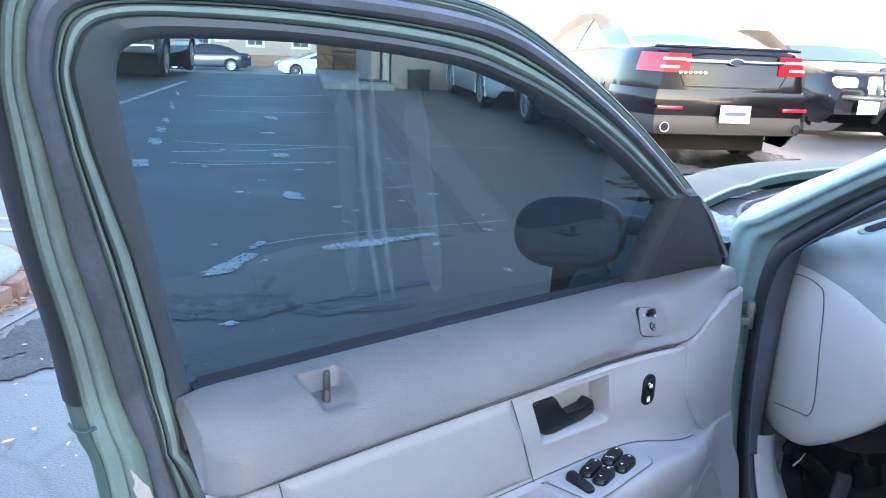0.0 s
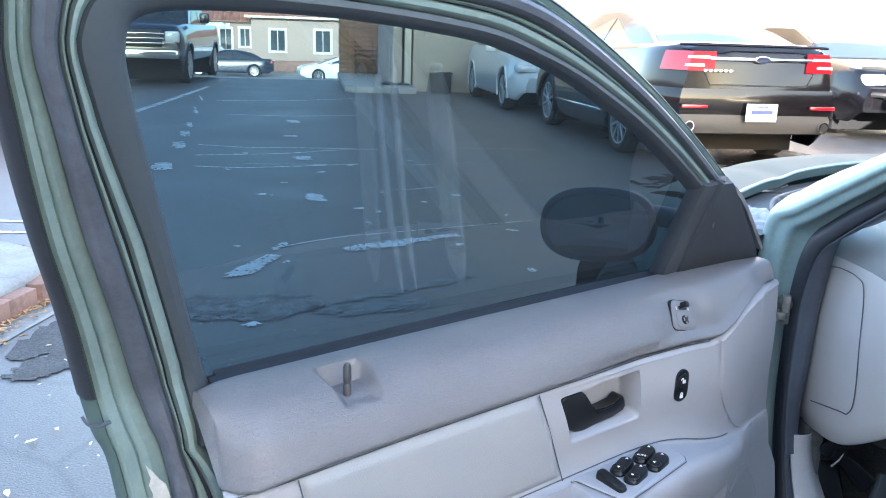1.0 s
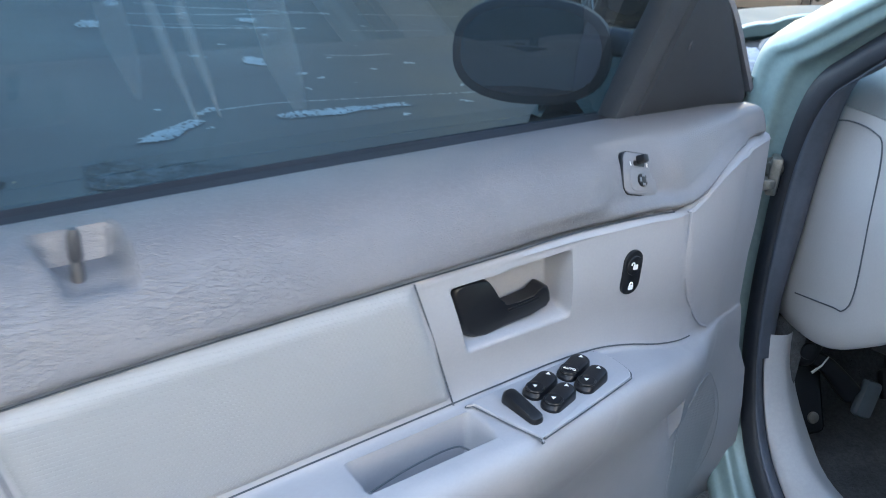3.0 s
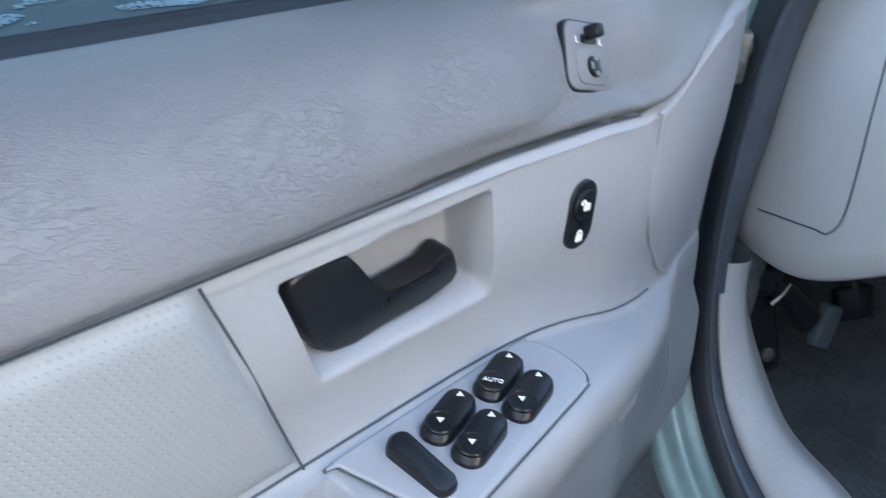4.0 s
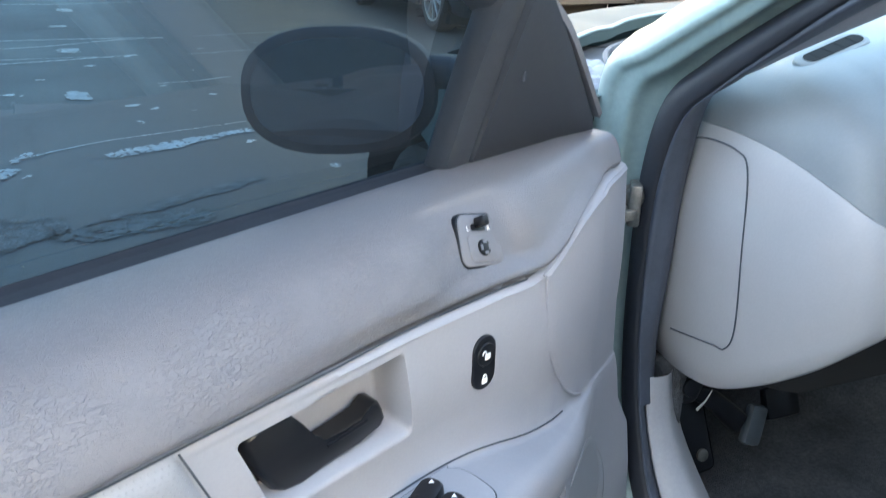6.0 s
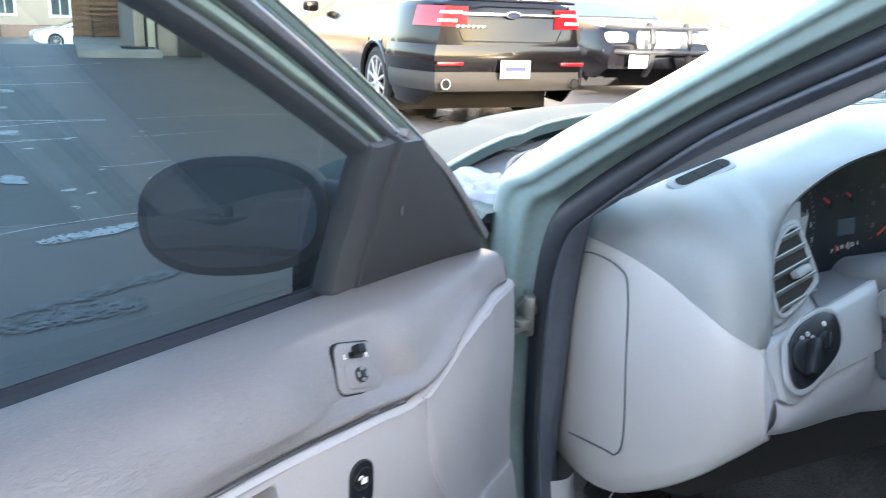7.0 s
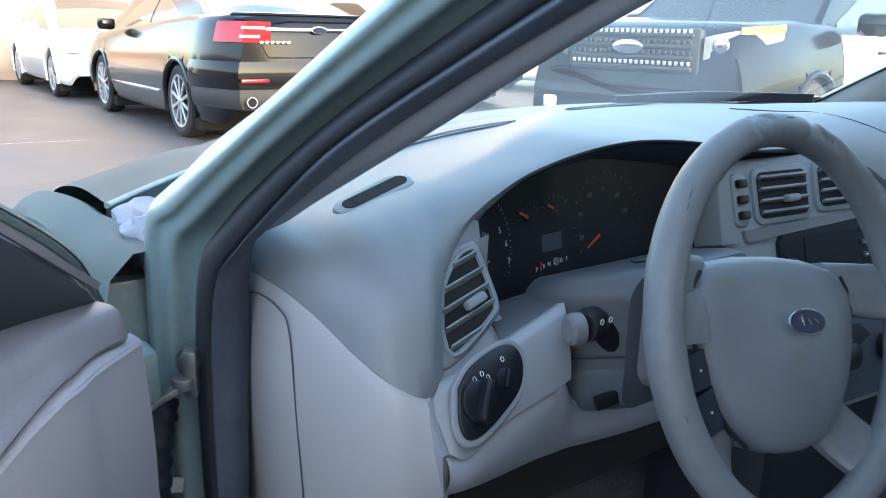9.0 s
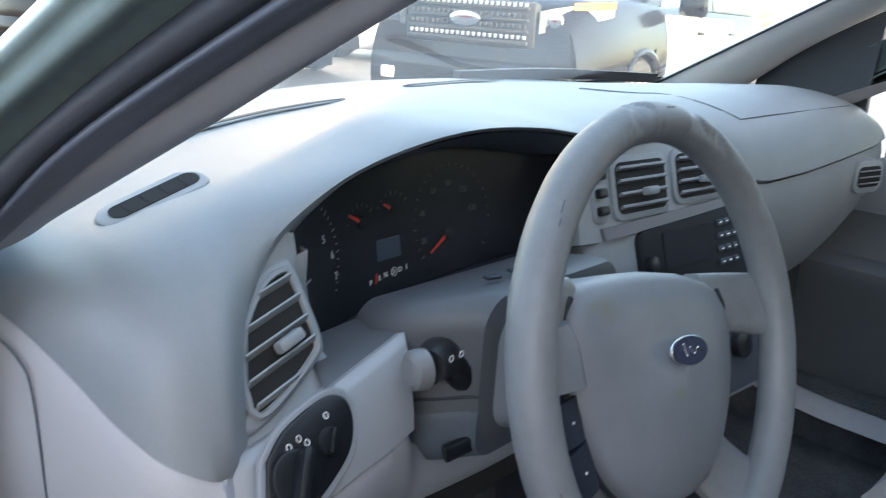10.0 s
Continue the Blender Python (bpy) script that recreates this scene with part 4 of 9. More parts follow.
# white saloon, nose towards the black one
F = Car("parked_saloon", "white four-door saloon parked nose to nose with the black one", at_car(4.05, 15.35, 180), CAR_WHITE, 4.85, 1.85, 1.47, (-1.42, 1.43), 0.34,
        [(-2.42, 0.9), (-2.1, 1.02), (-1.0, 1.02), (0.8, 0.95), (1.6, 0.88), (2.1, 0.78), (2.42, 0.58)],
        [(-2.42, 0.92), (-2.3, 1.08), (-1.6, 1.1), (0.8, 1.0), (1.5, 0.95), (2.1, 0.84), (2.42, 0.58)],
        [(-1.95, 1.08), (-1.4, 1.28), (-0.7, 1.44), (-0.1, 1.465), (0.3, 1.44), (0.8, 1.26), (1.35, 0.97)])
F.body()
F.cabin_skin([((-1.35, -0.4), (0.1, 0.08), (0.25, 0.86)), ((-0.32, 0.95), (0.08, 0.1), (0.87, 0.3))], rear=(-1.9, -0.75), front=(0.35, 1.3))
for sd in (-1, 1):
    slab(F, "headlamp", CLEAR_LENS, 2.2, 0.72, sd * 0.7, 0.34, 0.12, 0.3, 0.04, "swept clear headlamp")
    b_ = bmesh.new()
    box(b_, (sd * 0.99, 0.72, 1.02), (0.2, 0.1, 0.13), 0.045)
    part("door_mirror", b_, CAR_WHITE, F.root)
for k in range(5):
    slab(F, "grille_bar", CHROME, 2.39, 0.5 + 0.045 * k, 0, 0.9 - 0.06 * k, 0.02, 0.05, 0.006)

# sport-utility vehicle seen through the windscreen
E = Car("parked_suv", "black sport-utility vehicle parked across, seen through the windscreen", at_car(7.925, 5.10, 98), CAR_BLACK, 5.0, 2.0, 1.80, (-1.45, 1.42), 0.385,
        [(-2.5, 1.0), (-2.2, 1.16), (0.8, 1.16), (1.5, 1.16), (2.2, 1.10), (2.5, 0.94)],
        [(-2.5, 1.0), (-2.3, 1.2), (0.9, 1.22), (1.6, 1.24), (2.25, 1.19), (2.42, 1.12), (2.5, 0.98)],
        [(-2.4, 1.3), (-2.1, 1.66), (-1.2, 1.77), (-0.2, 1.77), (0.3, 1.72), (0.8, 1.5), (1.3, 1.15)], roof_w=0.7, sill=0.26, flat=1.0)
E.body()
E.cabin_skin([((-2.0, -0.5), (0.1, 0.08), (0.8, 0.9)), ((-0.42, 0.95), (0.08, 0.1), (0.9, 0.3))], front=(0.35, 1.25))
# white doors on the black body
DOOR_SPANS = ((-1.02, -0.06), (-0.04, 0.93))
for sd in (-1, 1):
    for ya, yb in DOOR_SPANS:
        bm = bmesh.new()
        rows = []
        for i in range(11):
            y = ya + (yb - ya) * i / 10
            top = interp(y, E.belt) - 0.04
            rows.append([(sd * (E.half(y, z) + 0.008), y, z) for z in [0.34 + (top - 0.34) * k / 10 for k in range(11)]])
        loft(bm, rows)
        dr = part("door", thick(bm, 0.006), CAR_WHITE, E.root, "white painted door")
        part("handle", bx((sd * (E.half(ya + 0.14, 0.98) + 0.022), ya + 0.14, 0.98), (0.03, 0.18, 0.035), 0.012), CAR_BLACK, dr)
HEADLAMP = mat("smoked headlamp lens", (0.20, 0.215, 0.225), 0.12, 0.35, coat=0.7, stain=0.25, stain_scale=14)
slab(E, "grille", DARK_METAL, 2.47, 0.97, 0, 1.15, 0.34, 0.1, 0.04, "dark grille with chrome bars")
g = E.root.children[-1]
for k in range(4):
    part("grille_bar", bx((0, 2.53, 0.85 + 0.08 * k), (1.05, 0.03, 0.030), 0.01), DARK_METAL, g)
    for q in range(22):
        part("grille_stud", bx((-0.50 + q / 21, 2.536, 0.89 + 0.075 * k), (0.022, 0.02, 0.030), 0.005), ALLOY if k in (0, 3) else DARK_METAL, g)
for sd in (-1, 1):
    # swept lamp: wraps from the grille round the corner of the wing
    bm = bmesh.new()
    rows = []
    for i in range(13):
        f = i / 12
        y = 2.50 - 0.46 * f ** 1.7
        x = 0.60 + (E.half(y, 0.98) + 0.012 - 0.60) * min(1.0, f * 1.15) ** 0.8
        lo, hi = 0.92 + 0.15 * f, 1.08 + 0.10 * f
        rows.append([Vector((sd * x, y + 0.012, lo + (hi - lo) * k / 5)) for k in range(6)])
    loft(bm, rows)
    hl = part("headlamp", thick(bm, 0.02), HEADLAMP, E.root, "swept smoked headlamp")
    b_ = bmesh.new()
    disc(b_, (sd * 0.72, 2.475, 1.02), (0, 1, 0), 0.055, 0.03, 20, 0.01)
    part("projector", b_, CHROME, hl)
    bm = bmesh.new()
    rows = []
    for i in range(7):
        f = 0.5 + 0.5 * i / 6
        y = 2.50 - 0.46 * f ** 1.7
        x = 0.60 + (E.half(y, 0.98) + 0.012 - 0.60) * min(1.0, f * 1.15) ** 0.8
        rows.append([Vector((sd * (x + 0.012), y + 0.026, 1.075 + 0.05 * f + 0.05 * k / 3)) for k in range(4)])
    loft(bm, rows)
    part("indicator", thick(bm, 0.012), AMBER, hl, "amber indicator")
    b_ = bmesh.new()
    box(b_, (sd * 1.1, 0.75, 1.2), (0.24, 0.12, 0.19), 0.05)
    part("door_mirror", b_, CAR_BLACK, E.root)
b_ = bmesh.new()
plate(b_, ring(0.055, 24, 0.135), frame_m((0, 2.55, 1.0), (-1, 0, 0), (0, 1, 0)), 0.014, 0.005)
part("badge", b_, CHROME, E.root, "oval bright badge")
slab(E, "front_bumper", CAR_BLACK, 2.5, 0.58, 0, 1.8, 0.26, 0.14, 0.05)
slab(E, "fog_lamp", CLEAR_LENS, 2.56, 0.55, -0.7, 0.14, 0.1, 0.04, 0.02)
slab(E, "fog_lamp", CLEAR_LENS, 2.56, 0.55, 0.7, 0.14, 0.1, 0.04, 0.02)

# dark vehicle with a push bar, beyond the black saloon
Pc = Car("parked_suv", "black vehicle with push bar and white plate on its nose", at_car(8.0, 12.3, 180), CAR_BLACK, 4.9, 1.95, 1.5, (-1.45, 1.45), 0.36,
         [(-2.45, 0.95), (-2.1, 1.05), (0.8, 1.02), (1.6, 0.98), (2.2, 0.9), (2.45, 0.7)],
         [(-2.45, 0.97), (-2.3, 1.1), (0.9, 1.08), (1.6, 1.05), (2.2, 0.95), (2.45, 0.72)],
         [(-2.2, 1.1), (-1.6, 1.4), (-0.6, 1.5), (0.2, 1.48), (0.8, 1.28), (1.3, 1.04)], roof_w=0.66, sill=0.24, flat=1.0)
Pc.body()
Pc.cabin_skin([((-1.5, -0.5), (0.1, 0.08), (0.4, 0.88)), ((-0.42, 0.95), (0.08, 0.1), (0.88, 0.3))], front=(0.3, 1.25))
slab(Pc, "grille", ALLOY, 2.43, 0.78, 0, 0.9, 0.24, 0.06, 0.03, "chequered bright grille")
bm = bmesh.new()
sweep(bm, curve_pts([(-0.9, 2.3, 0.62), (-0.6, 2.6, 0.62), (0, 2.63, 0.62), (0.6, 2.6, 0.62), (0.9, 2.3, 0.62)], 16), ring(0.035, 10))
bar = part("push_bar", bm, DARK_METAL, Pc.root, "black tubular push bar")
bm = bmesh.new()
sweep(bm, curve_pts([(-0.9, 2.3, 0.95), (-0.6, 2.55, 0.95), (0, 2.58, 0.95), (0.6, 2.55, 0.95), (0.9, 2.3, 0.95)], 16), ring(0.03, 10))
part("top_rail", bm, DARK_METAL, bar)
for sd in (-1, 1):
    bm = bmesh.new()
    sweep(bm, curve_pts([(sd * 0.32, 2.5, 0.3), (sd * 0.32, 2.62, 0.5), (sd * 0.32, 2.62, 0.85), (sd * 0.32, 2.5, 1.0)], 10), rounded(0.09, 0.06, 0.02))
    part("upright", bm, DARK_METAL, bar)
lp = slab(Pc, "number_plate", PLATE, 2.6, 0.5, 0.5, 0.34, 0.18, 0.012, 0.004, "white dealer plate with a plain bar")
part("print_bar", bx((0.5, 2.61, 0.505), (0.24, 0.008, 0.04)), BAR_INK, lp)
for sd in (-1, 1):
    slab(Pc, "headlamp", CLEAR_LENS, 2.3, 0.8, sd * 0.72, 0.3, 0.16, 0.25, 0.05)


def plain_car(name, label, x, y, rz, paint, L=4.7, W=1.82, H=1.45, tail=True):
    c = Car(name, label, at_car(x, y, rz), paint, L, W, H, (-L * 0.29, L * 0.3), 0.33,
            [(-L / 2, 0.85), (-L * 0.42, 0.98), (0.3, 0.95), (L * 0.33, 0.88), (L * 0.46, 0.76), (L / 2, 0.58)],
            [(-L / 2, 0.88), (-L * 0.45, 1.02), (-L * 0.3, 1.04), (0.3, 1.0), (L * 0.33, 0.93), (L * 0.46, 0.8), (L / 2, 0.58)],
            [(-L * 0.38, 1.02), (-L * 0.27, H * 0.9), (-L * 0.12, H * 0.99), (0.1, H), (L * 0.14, H * 0.88), (L * 0.25, 0.97)])
    c.body()
    c.cabin_skin([((-L * 0.27, -0.35), (0.1, 0.08), (0.35, 0.86)), ((-0.28, L * 0.2), (0.08, 0.1), (0.87, 0.3))], rear=(-L * 0.37, -L * 0.14), front=(0.3, L * 0.24))
    for sd in (-1, 1):
        slab(c, "headlamp", CLEAR_LENS, L / 2 - 0.14, 0.66, sd * W * 0.37, 0.3, 0.13, 0.2, 0.04)
        slab(c, "tail_lamp", RED_LENS, -L / 2 + 0.1, 0.82, sd * W * 0.4, 0.26, 0.13, 0.16, 0.03)
        b_ = bmesh.new()
        box(b_, (sd * W * 0.54, 0.7, 1.0), (0.18, 0.1, 0.12), 0.04)
        part("door_mirror", b_, paint, c.root)
    return c


plain_car("parked_saloon", "pale blue saloon parked behind the black one", 8.9, 17.5, 10, CAR_PALE)
plain_car("parked_saloon", "white saloon parked in the bright far row", 12.0, 13.2, 190, CAR_WHITE)
plain_car("parked_saloon", "white saloon parked nose-on in the bright row", 11.5, 8.2, 100, CAR_WHITE)
plain_car("parked_saloon", "dark blue old saloon with a white roof by the street", -5.1, 49.0, 90, CAR_NAVY, L=5.2)
o = [c for c in bpy.data.objects["parked_saloon.004"].children if c.name.startswith("roof")] if "parked_saloon.004" in bpy.data.objects else []
for c in o:
    c.data.materials[0] = CAR_WHITE
plain_car("parked_saloon", "white low car by the street, partly behind the cedar wall", 1.2, 44.5, 100, CAR_WHITE, L=4.5, H=1.3)
plain_car("parked_saloon", "silver car parked behind the pickup", -7.2, 53.5, 95, CAR_SILVER, H=1.7)
plain_car("parked_saloon", "red car parked beyond the planting bed", -4.05, 8.2, 4, CAR_RED)

# lifted pickup, nose towards the camera
K = Car("pickup_truck", "dark blue lifted pickup truck parked nose-on", at_car(-3.75, 21.2, 178), CAR_NAVY, 5.7, 2.0, 1.95, (-1.75, 1.85), 0.42,
        [(-2.85, 1.3), (0.9, 1.3), (1.7, 1.27), (2.6, 1.2), (2.85, 1.0)],
        [(-2.85, 1.3), (0.9, 1.33), (1.7, 1.34), (2.6, 1.27), (2.85, 1.05)],
        [(-1.0, 1.32), (-0.85, 1.8), (-0.5, 1.93), (0.3, 1.95), (0.6, 1.88), (1.35, 1.33)], roof_w=0.74, sill=0.5, flat=1.0, category="truck")
K.body()
K.cabin_skin([((-0.75, 0.05), (0.1, 0.08), (0.88, 0.9)), ((0.12, 1.0), (0.08, 0.1), (0.9, 0.4))], front=(0.65, 1.3))
slab(K, "grille", DARK_METAL, 2.84, 0.98, 0, 1.2, 0.36, 0.08, 0.03)
g = K.root.children[-1]
for k in range(3):
    part("grille_bar", bx((0, 2.89, 0.88 + 0.1 * k), (1.3, 0.03, 0.035), 0.01), CHROME, g)
slab(K, "front_bumper", CHROME, 2.9, 0.66, 0, 1.9, 0.2, 0.12, 0.05, "bright front bumper")
for sd in (-1, 1):
    slab(K, "headlamp", CLEAR_LENS, 2.78, 1.02, sd * 0.8, 0.3, 0.24, 0.16, 0.04)
    b_ = bmesh.new()
    box(b_, (sd * 1.17, 0.9, 1.45), (0.22, 0.12, 0.24), 0.05)
    part("door_mirror", b_, CAR_NAVY, K.root)


# ------------------------------------------------------------ the open driver's door
DOOR_AT = pose(-0.12, 0.86, 0, 0, 0, 25)
door = thing("car_door", "open pale green driver's door with grey inner trim and tinted glass", "car door", DOOR_AT)


def D(a, w, z):
    """Door place: a along the door towards the hinge, w out of the inner trim, z up."""
    return Vector((a, -w, z))


def glass_w(z):
    return -0.055 + 0.51 * (z - 0.80)


INNER = [(0.062, 0.20), (0.058, 0.38), (0.052, 0.55), (0.043, 0.71), (0.035, 0.761), (-0.005, 0.90), (-0.036, 1.012), (-0.065, 1.11), (-0.079, 1.158), (-0.068, 1.181), (-0.008, 1.187), (0.098, 1.186), (0.228, 1.176), (0.31, 1.158), (0.412, 1.123), (0.55, 1.061), (0.702, 0.979), (0.80, 0.918), (0.90, 0.855), (0.975, 0.80)]
OUTER = [(-0.015, 0.20), (-0.045, 0.38), (-0.068, 0.55), (-0.086, 0.69), (-0.103, 0.745), (-0.128, 0.88), (-0.156, 1.0), (-0.174, 1.10), (-0.18, 1.17), (-0.163, 1.235), (-0.06, 1.252), (0.1, 1.252), (0.225, 1.243), (0.31, 1.225), (0.42, 1.182), (0.565, 1.115), (0.74, 1.022), (0.87, 0.945), (0.968, 0.872), (1.022, 0.80)]
NI = curve_pts([(a, z, 0) for a, z in INNER], 120)
NO = curve_pts([(a, z, 0) for a, z in OUTER], 120)


# how the bands' borders wander along the frame: (place, trim's edge, lip's two edges, seal's two edges, outer edge)
BAND_AT = [(0, -0.5, -0.3, -0.05, 0.36, 0.62, 0.90), (12.5, -0.4, -0.17, 0.09, 0.37, 0.62, 0.92), (16, -0.1, 0.09, 0.24, 0.36, 0.56, 0.93), (19, 0.0, 0.30, 0.40, 0.44, 0.58, 0.93), (25, 0.03, 0.27, 0.37, 0.41, 0.60, 0.90),
           (28, 0.05, 0.25, 0.36, 0.41, 0.62, 0.89), (36, 0.07, 0.30, 0.40, 0.47, 0.67, 0.90), (43, 0.09, 0.41, 0.48, 0.53, 0.68, 0.88), (50, 0.05, 0.45, 0.50, 0.55, 0.72, 0.88), (58, 0.02, 0.33, 0.44, 0.49, 0.71, 0.88),
           (69, -0.01, 0.22, 0.38, 0.42, 0.70, 0.88), (74, -0.05, 0.18, 0.35, 0.41, 0.70, 0.88), (82, -0.05, 0.15, 0.34, 0.44, 0.71, 0.89), (98, -0.05, 0.19, 0.34, 0.40, 0.64, 0.88), (110, -0.04, 0.25, 0.34, 0.36, 0.585, 0.88)]
BAND_REF = (-0.04, 0.25, 0.34, 0.36, 0.585, 0.88)


def band_share(f, k):
    """Moves the nominal share f to where the band really runs at place k."""
    cols = [interp(k, [(row[0], row[c + 1]) for row in BAND_AT]) for c in range(6)]
    if f <= BAND_REF[0]:
        return cols[0] + (f - BAND_REF[0])
    if f >= BAND_REF[-1]:
        return cols[-1] + (f - BAND_REF[-1]) * (1.0 - cols[-1]) / (1.0 - BAND_REF[-1])
    return interp(f, list(zip(BAND_REF, cols)))


def frame_band(name, steps, material, label="", k0=0, k1=120):
    """One band of the window frame: steps of (share from glass to outer edge, rise over the glass plane)."""
    bm = bmesh.new()
    rows = []
    for k, (p, q) in list(enumerate(zip(NI, NO)))[k0:k1]:
        row = []
        for f, h in steps:
            f = band_share(f, k)
            a, z = p.x + (q.x - p.x) * f, p.y + (q.y - p.y) * f
            row.append(D(a, glass_w(max(z, 0.79)) + h, z))
        rows.append(row)
    loft(bm, rows)
    return part(name, bm, material, door, label)


frame_band("window_trim", [(-0.04, -0.006), (0.0, 0.010), (0.03, 0.015), (0.12, 0.019), (0.22, 0.016), (0.25, 0.006)], FRAME_TRIM, "dark grey inner window trim", 19)
frame_band("frame_lip", [(0.22, 0.002), (0.25, 0.014), (0.28, 0.018), (0.32, 0.017), (0.34, 0.006)], JAMB, "pale green painted lip")
frame_band("lip_seal", [(0.335, 0.006), (0.340, 0.009), (0.345, 0.008), (0.348, 0.0)], RUBBER, "thin black seal")
frame_band("lip_bead", [(0.343, 0.0), (0.347, 0.011), (0.353, 0.012), (0.358, 0.009), (0.362, -0.002)], JAMB, "thin painted bead")
frame_band("frame_seal", [(0.36, 0.000), (0.375, 0.012), (0.42, 0.017), (0.50, 0.016), (0.56, 0.010), (0.585, -0.002), (0.57, -0.012)], DUSTY, "dusty grey rubber door seal")
frame_band("window_frame", [(0.54, -0.012), (0.60, -0.006), (0.68, -0.002), (0.73, -0.006), (0.745, -0.010), (0.76, -0.006), (0.84, -0.004), (0.90, -0.012)], JAMB, "pale green door frame")
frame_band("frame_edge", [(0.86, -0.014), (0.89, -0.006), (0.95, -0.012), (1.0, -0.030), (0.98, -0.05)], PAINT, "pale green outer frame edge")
frame_band("outer_moulding", [(0.88, -0.010), (0.91, -0.002), (0.975, -0.010), (1.012, -0.032), (0.99, -0.055)], RUBBER, "black outer window moulding", 27, 56)

# glass
bm = bmesh.new()
rows = []
for i in range(31):
    t = i / 30
    # top edge point by share along the frame, bottom along the belt
    j = 42 + int(t * 70)
    top = NI[min(j, 117)]
    tuck = 0.035 * (1 - t) ** 4
    rows.append([D(top.x - tuck * 0.6 + ((0.03 + 0.86 * t - tuck) - top.x + tuck * 0.6) * f, glass_w(top.y + (0.765 - top.y) * f) - 0.004, top.y + 0.01 * (1 - f) + (0.765 - top.y) * f) for f in (0, 0.25, 0.5, 0.75, 1)])
loft(bm, rows)
pane = part("window_glass", bm, GLASS_DOOR, door, "raised tinted window glass")
pane.visible_shadow = False

# belt seal between glass and trim
bm = bmesh.new()
sweep(bm, curve_pts([D(0.03, -0.054, 0.776), D(0.37, -0.05, 0.792), D(0.8, -0.048, 0.806)], 20), [(-0.008, -0.01), (0.008, -0.01), (0.008, 0.012), (-0.006, 0.016)])
part("belt_seal", bm, RUBBER, door, "black belt-line seal")
bm = bmesh.new()
sweep(bm, curve_pts([D(0.02, -0.042, 0.784), D(0.37, -0.038, 0.801), D(0.79, -0.036, 0.815)], 20), [(-0.006, -0.01), (0.008, -0.01), (0.008, 0.004), (-0.005, 0.006)])
part("belt_seal", bm, RUBBER, door, "black belt-line seal lip")

# reflections in the pane, put on as strips of pale film
REFLECT_FAINT = glass("faint reflection film on glass", clear=1.0, gloss=0.0, edge=0.0, haze=0.02)
REFLECT_PALE = glass("pale reflection film on glass", clear=1.0, gloss=0.0, edge=0.0, haze=0.08)


def run_mark(pts, wide, film, lift):
    bm = bmesh.new()
    P = curve_pts([(a, z, 0) for a, z in pts], 24)
    rows = []
    for i, p in enumerate(P):
        h = wide * 0.5 * min(1.0, 0.25 + i / 4, 0.25 + (23 - i) / 4)
        rows.append([D(p.x + e * h, glass_w(p.y) - 0.004 + lift, p.y) for e in (-1, 1)])
    loft(bm, rows)
    q = part("run_mark", bm, film, pane, "pale streak of painted reflection")
    q.visible_shadow = False


for pts in (((0.138, 1.163), (0.168, 1.081), (0.209, 0.979), (0.265, 0.859)), ((0.153, 1.163), (0.186, 1.080), (0.230, 0.977), (0.284, 0.861))):
    run_mark(pts, 0.0095, REFLECT_FAINT, 0.0012)
    run_mark(pts, 0.0055, REFLECT_FAINT, 0.0016)
    run_mark(pts, 0.0028, REFLECT_PALE, 0.0020)
for pts, wide in ((((0.206, 1.148), (0.267, 1.026), (0.351, 0.861)), 0.030), (((0.212, 1.148), (0.275, 1.026), (0.358, 0.861)), 0.014), (((0.125, 1.148), (0.165, 1.034), (0.218, 0.884)), 0.020)):
    run_mark(pts, wide, REFLECT_FAINT, 0.0024)
# mirror sail
bm = bmesh.new()
SA = [(0.772, 0.808), (0.742, 0.985), (0.765, 0.985), (0.83, 0.938), (0.90, 0.885), (0.965, 0.835), (0.985, 0.812), (0.93, 0.815), (0.86, 0.806)]
m_ = []
rows = [[D(a, glass_w(z) + h, z) for a, z in SA] for h in (0.0, 0.022)]
ctr = (0.85, 0.87)
rows.append([D(a + (ctr[0] - a) * 0.05, glass_w(z) + 0.028, z + (ctr[1] - z) * 0.05) for a, z in SA])
loft(bm, rows, close_row=True, close_ends=True)
part("mirror_sail", bm, SAIL, door, "triangular charcoal mirror cover panel")
bm = bmesh.new()
pts = [D(0.80 + 0.016 * math.cos(t), glass_w(0.91) + 0.029, 0.905 + 0.016 * math.sin(t)) for t in [math.pi * (0.25 + 0.8 * i / 10) for i in range(11)]]
sweep(bm, pts, ring(0.0016, 6), up=(0, -1, 0.3))
part("sail_clip_mark", bm, SAIL, door)
# sail's leading strip against the glass
bm = bmesh.new()
sweep(bm, [D(0.765, glass_w(0.80) + 0.008, 0.80), D(0.748, glass_w(0.9) + 0.008, 0.9), D(0.738, glass_w(0.985) + 0.008, 0.985)], rounded(0.045, 0.03, 0.008, 2), up=(0, -1, 0))
part("sail_upright", bm, SAIL, door)
# light joint line along the sail's sloping edge
bm = bmesh.new()
sweep(bm, curve_pts([D(0.75, glass_w(0.983) + 0.026, 0.988), D(0.83, glass_w(0.94) + 0.027, 0.943), D(0.97, glass_w(0.84) + 0.025, 0.84)], 12), [(-0.003, -0.006), (0.004, -0.006), (0.004, 0.003), (-0.003, 0.003)], up=(0, -1, 0))
part("sail_joint", bm, TRIM_MID, door)

# outside mirror, seen through the glass
mir = thing("door_mirror", "black outside mirror seen through the tinted glass", "mirror", DOOR_AT)


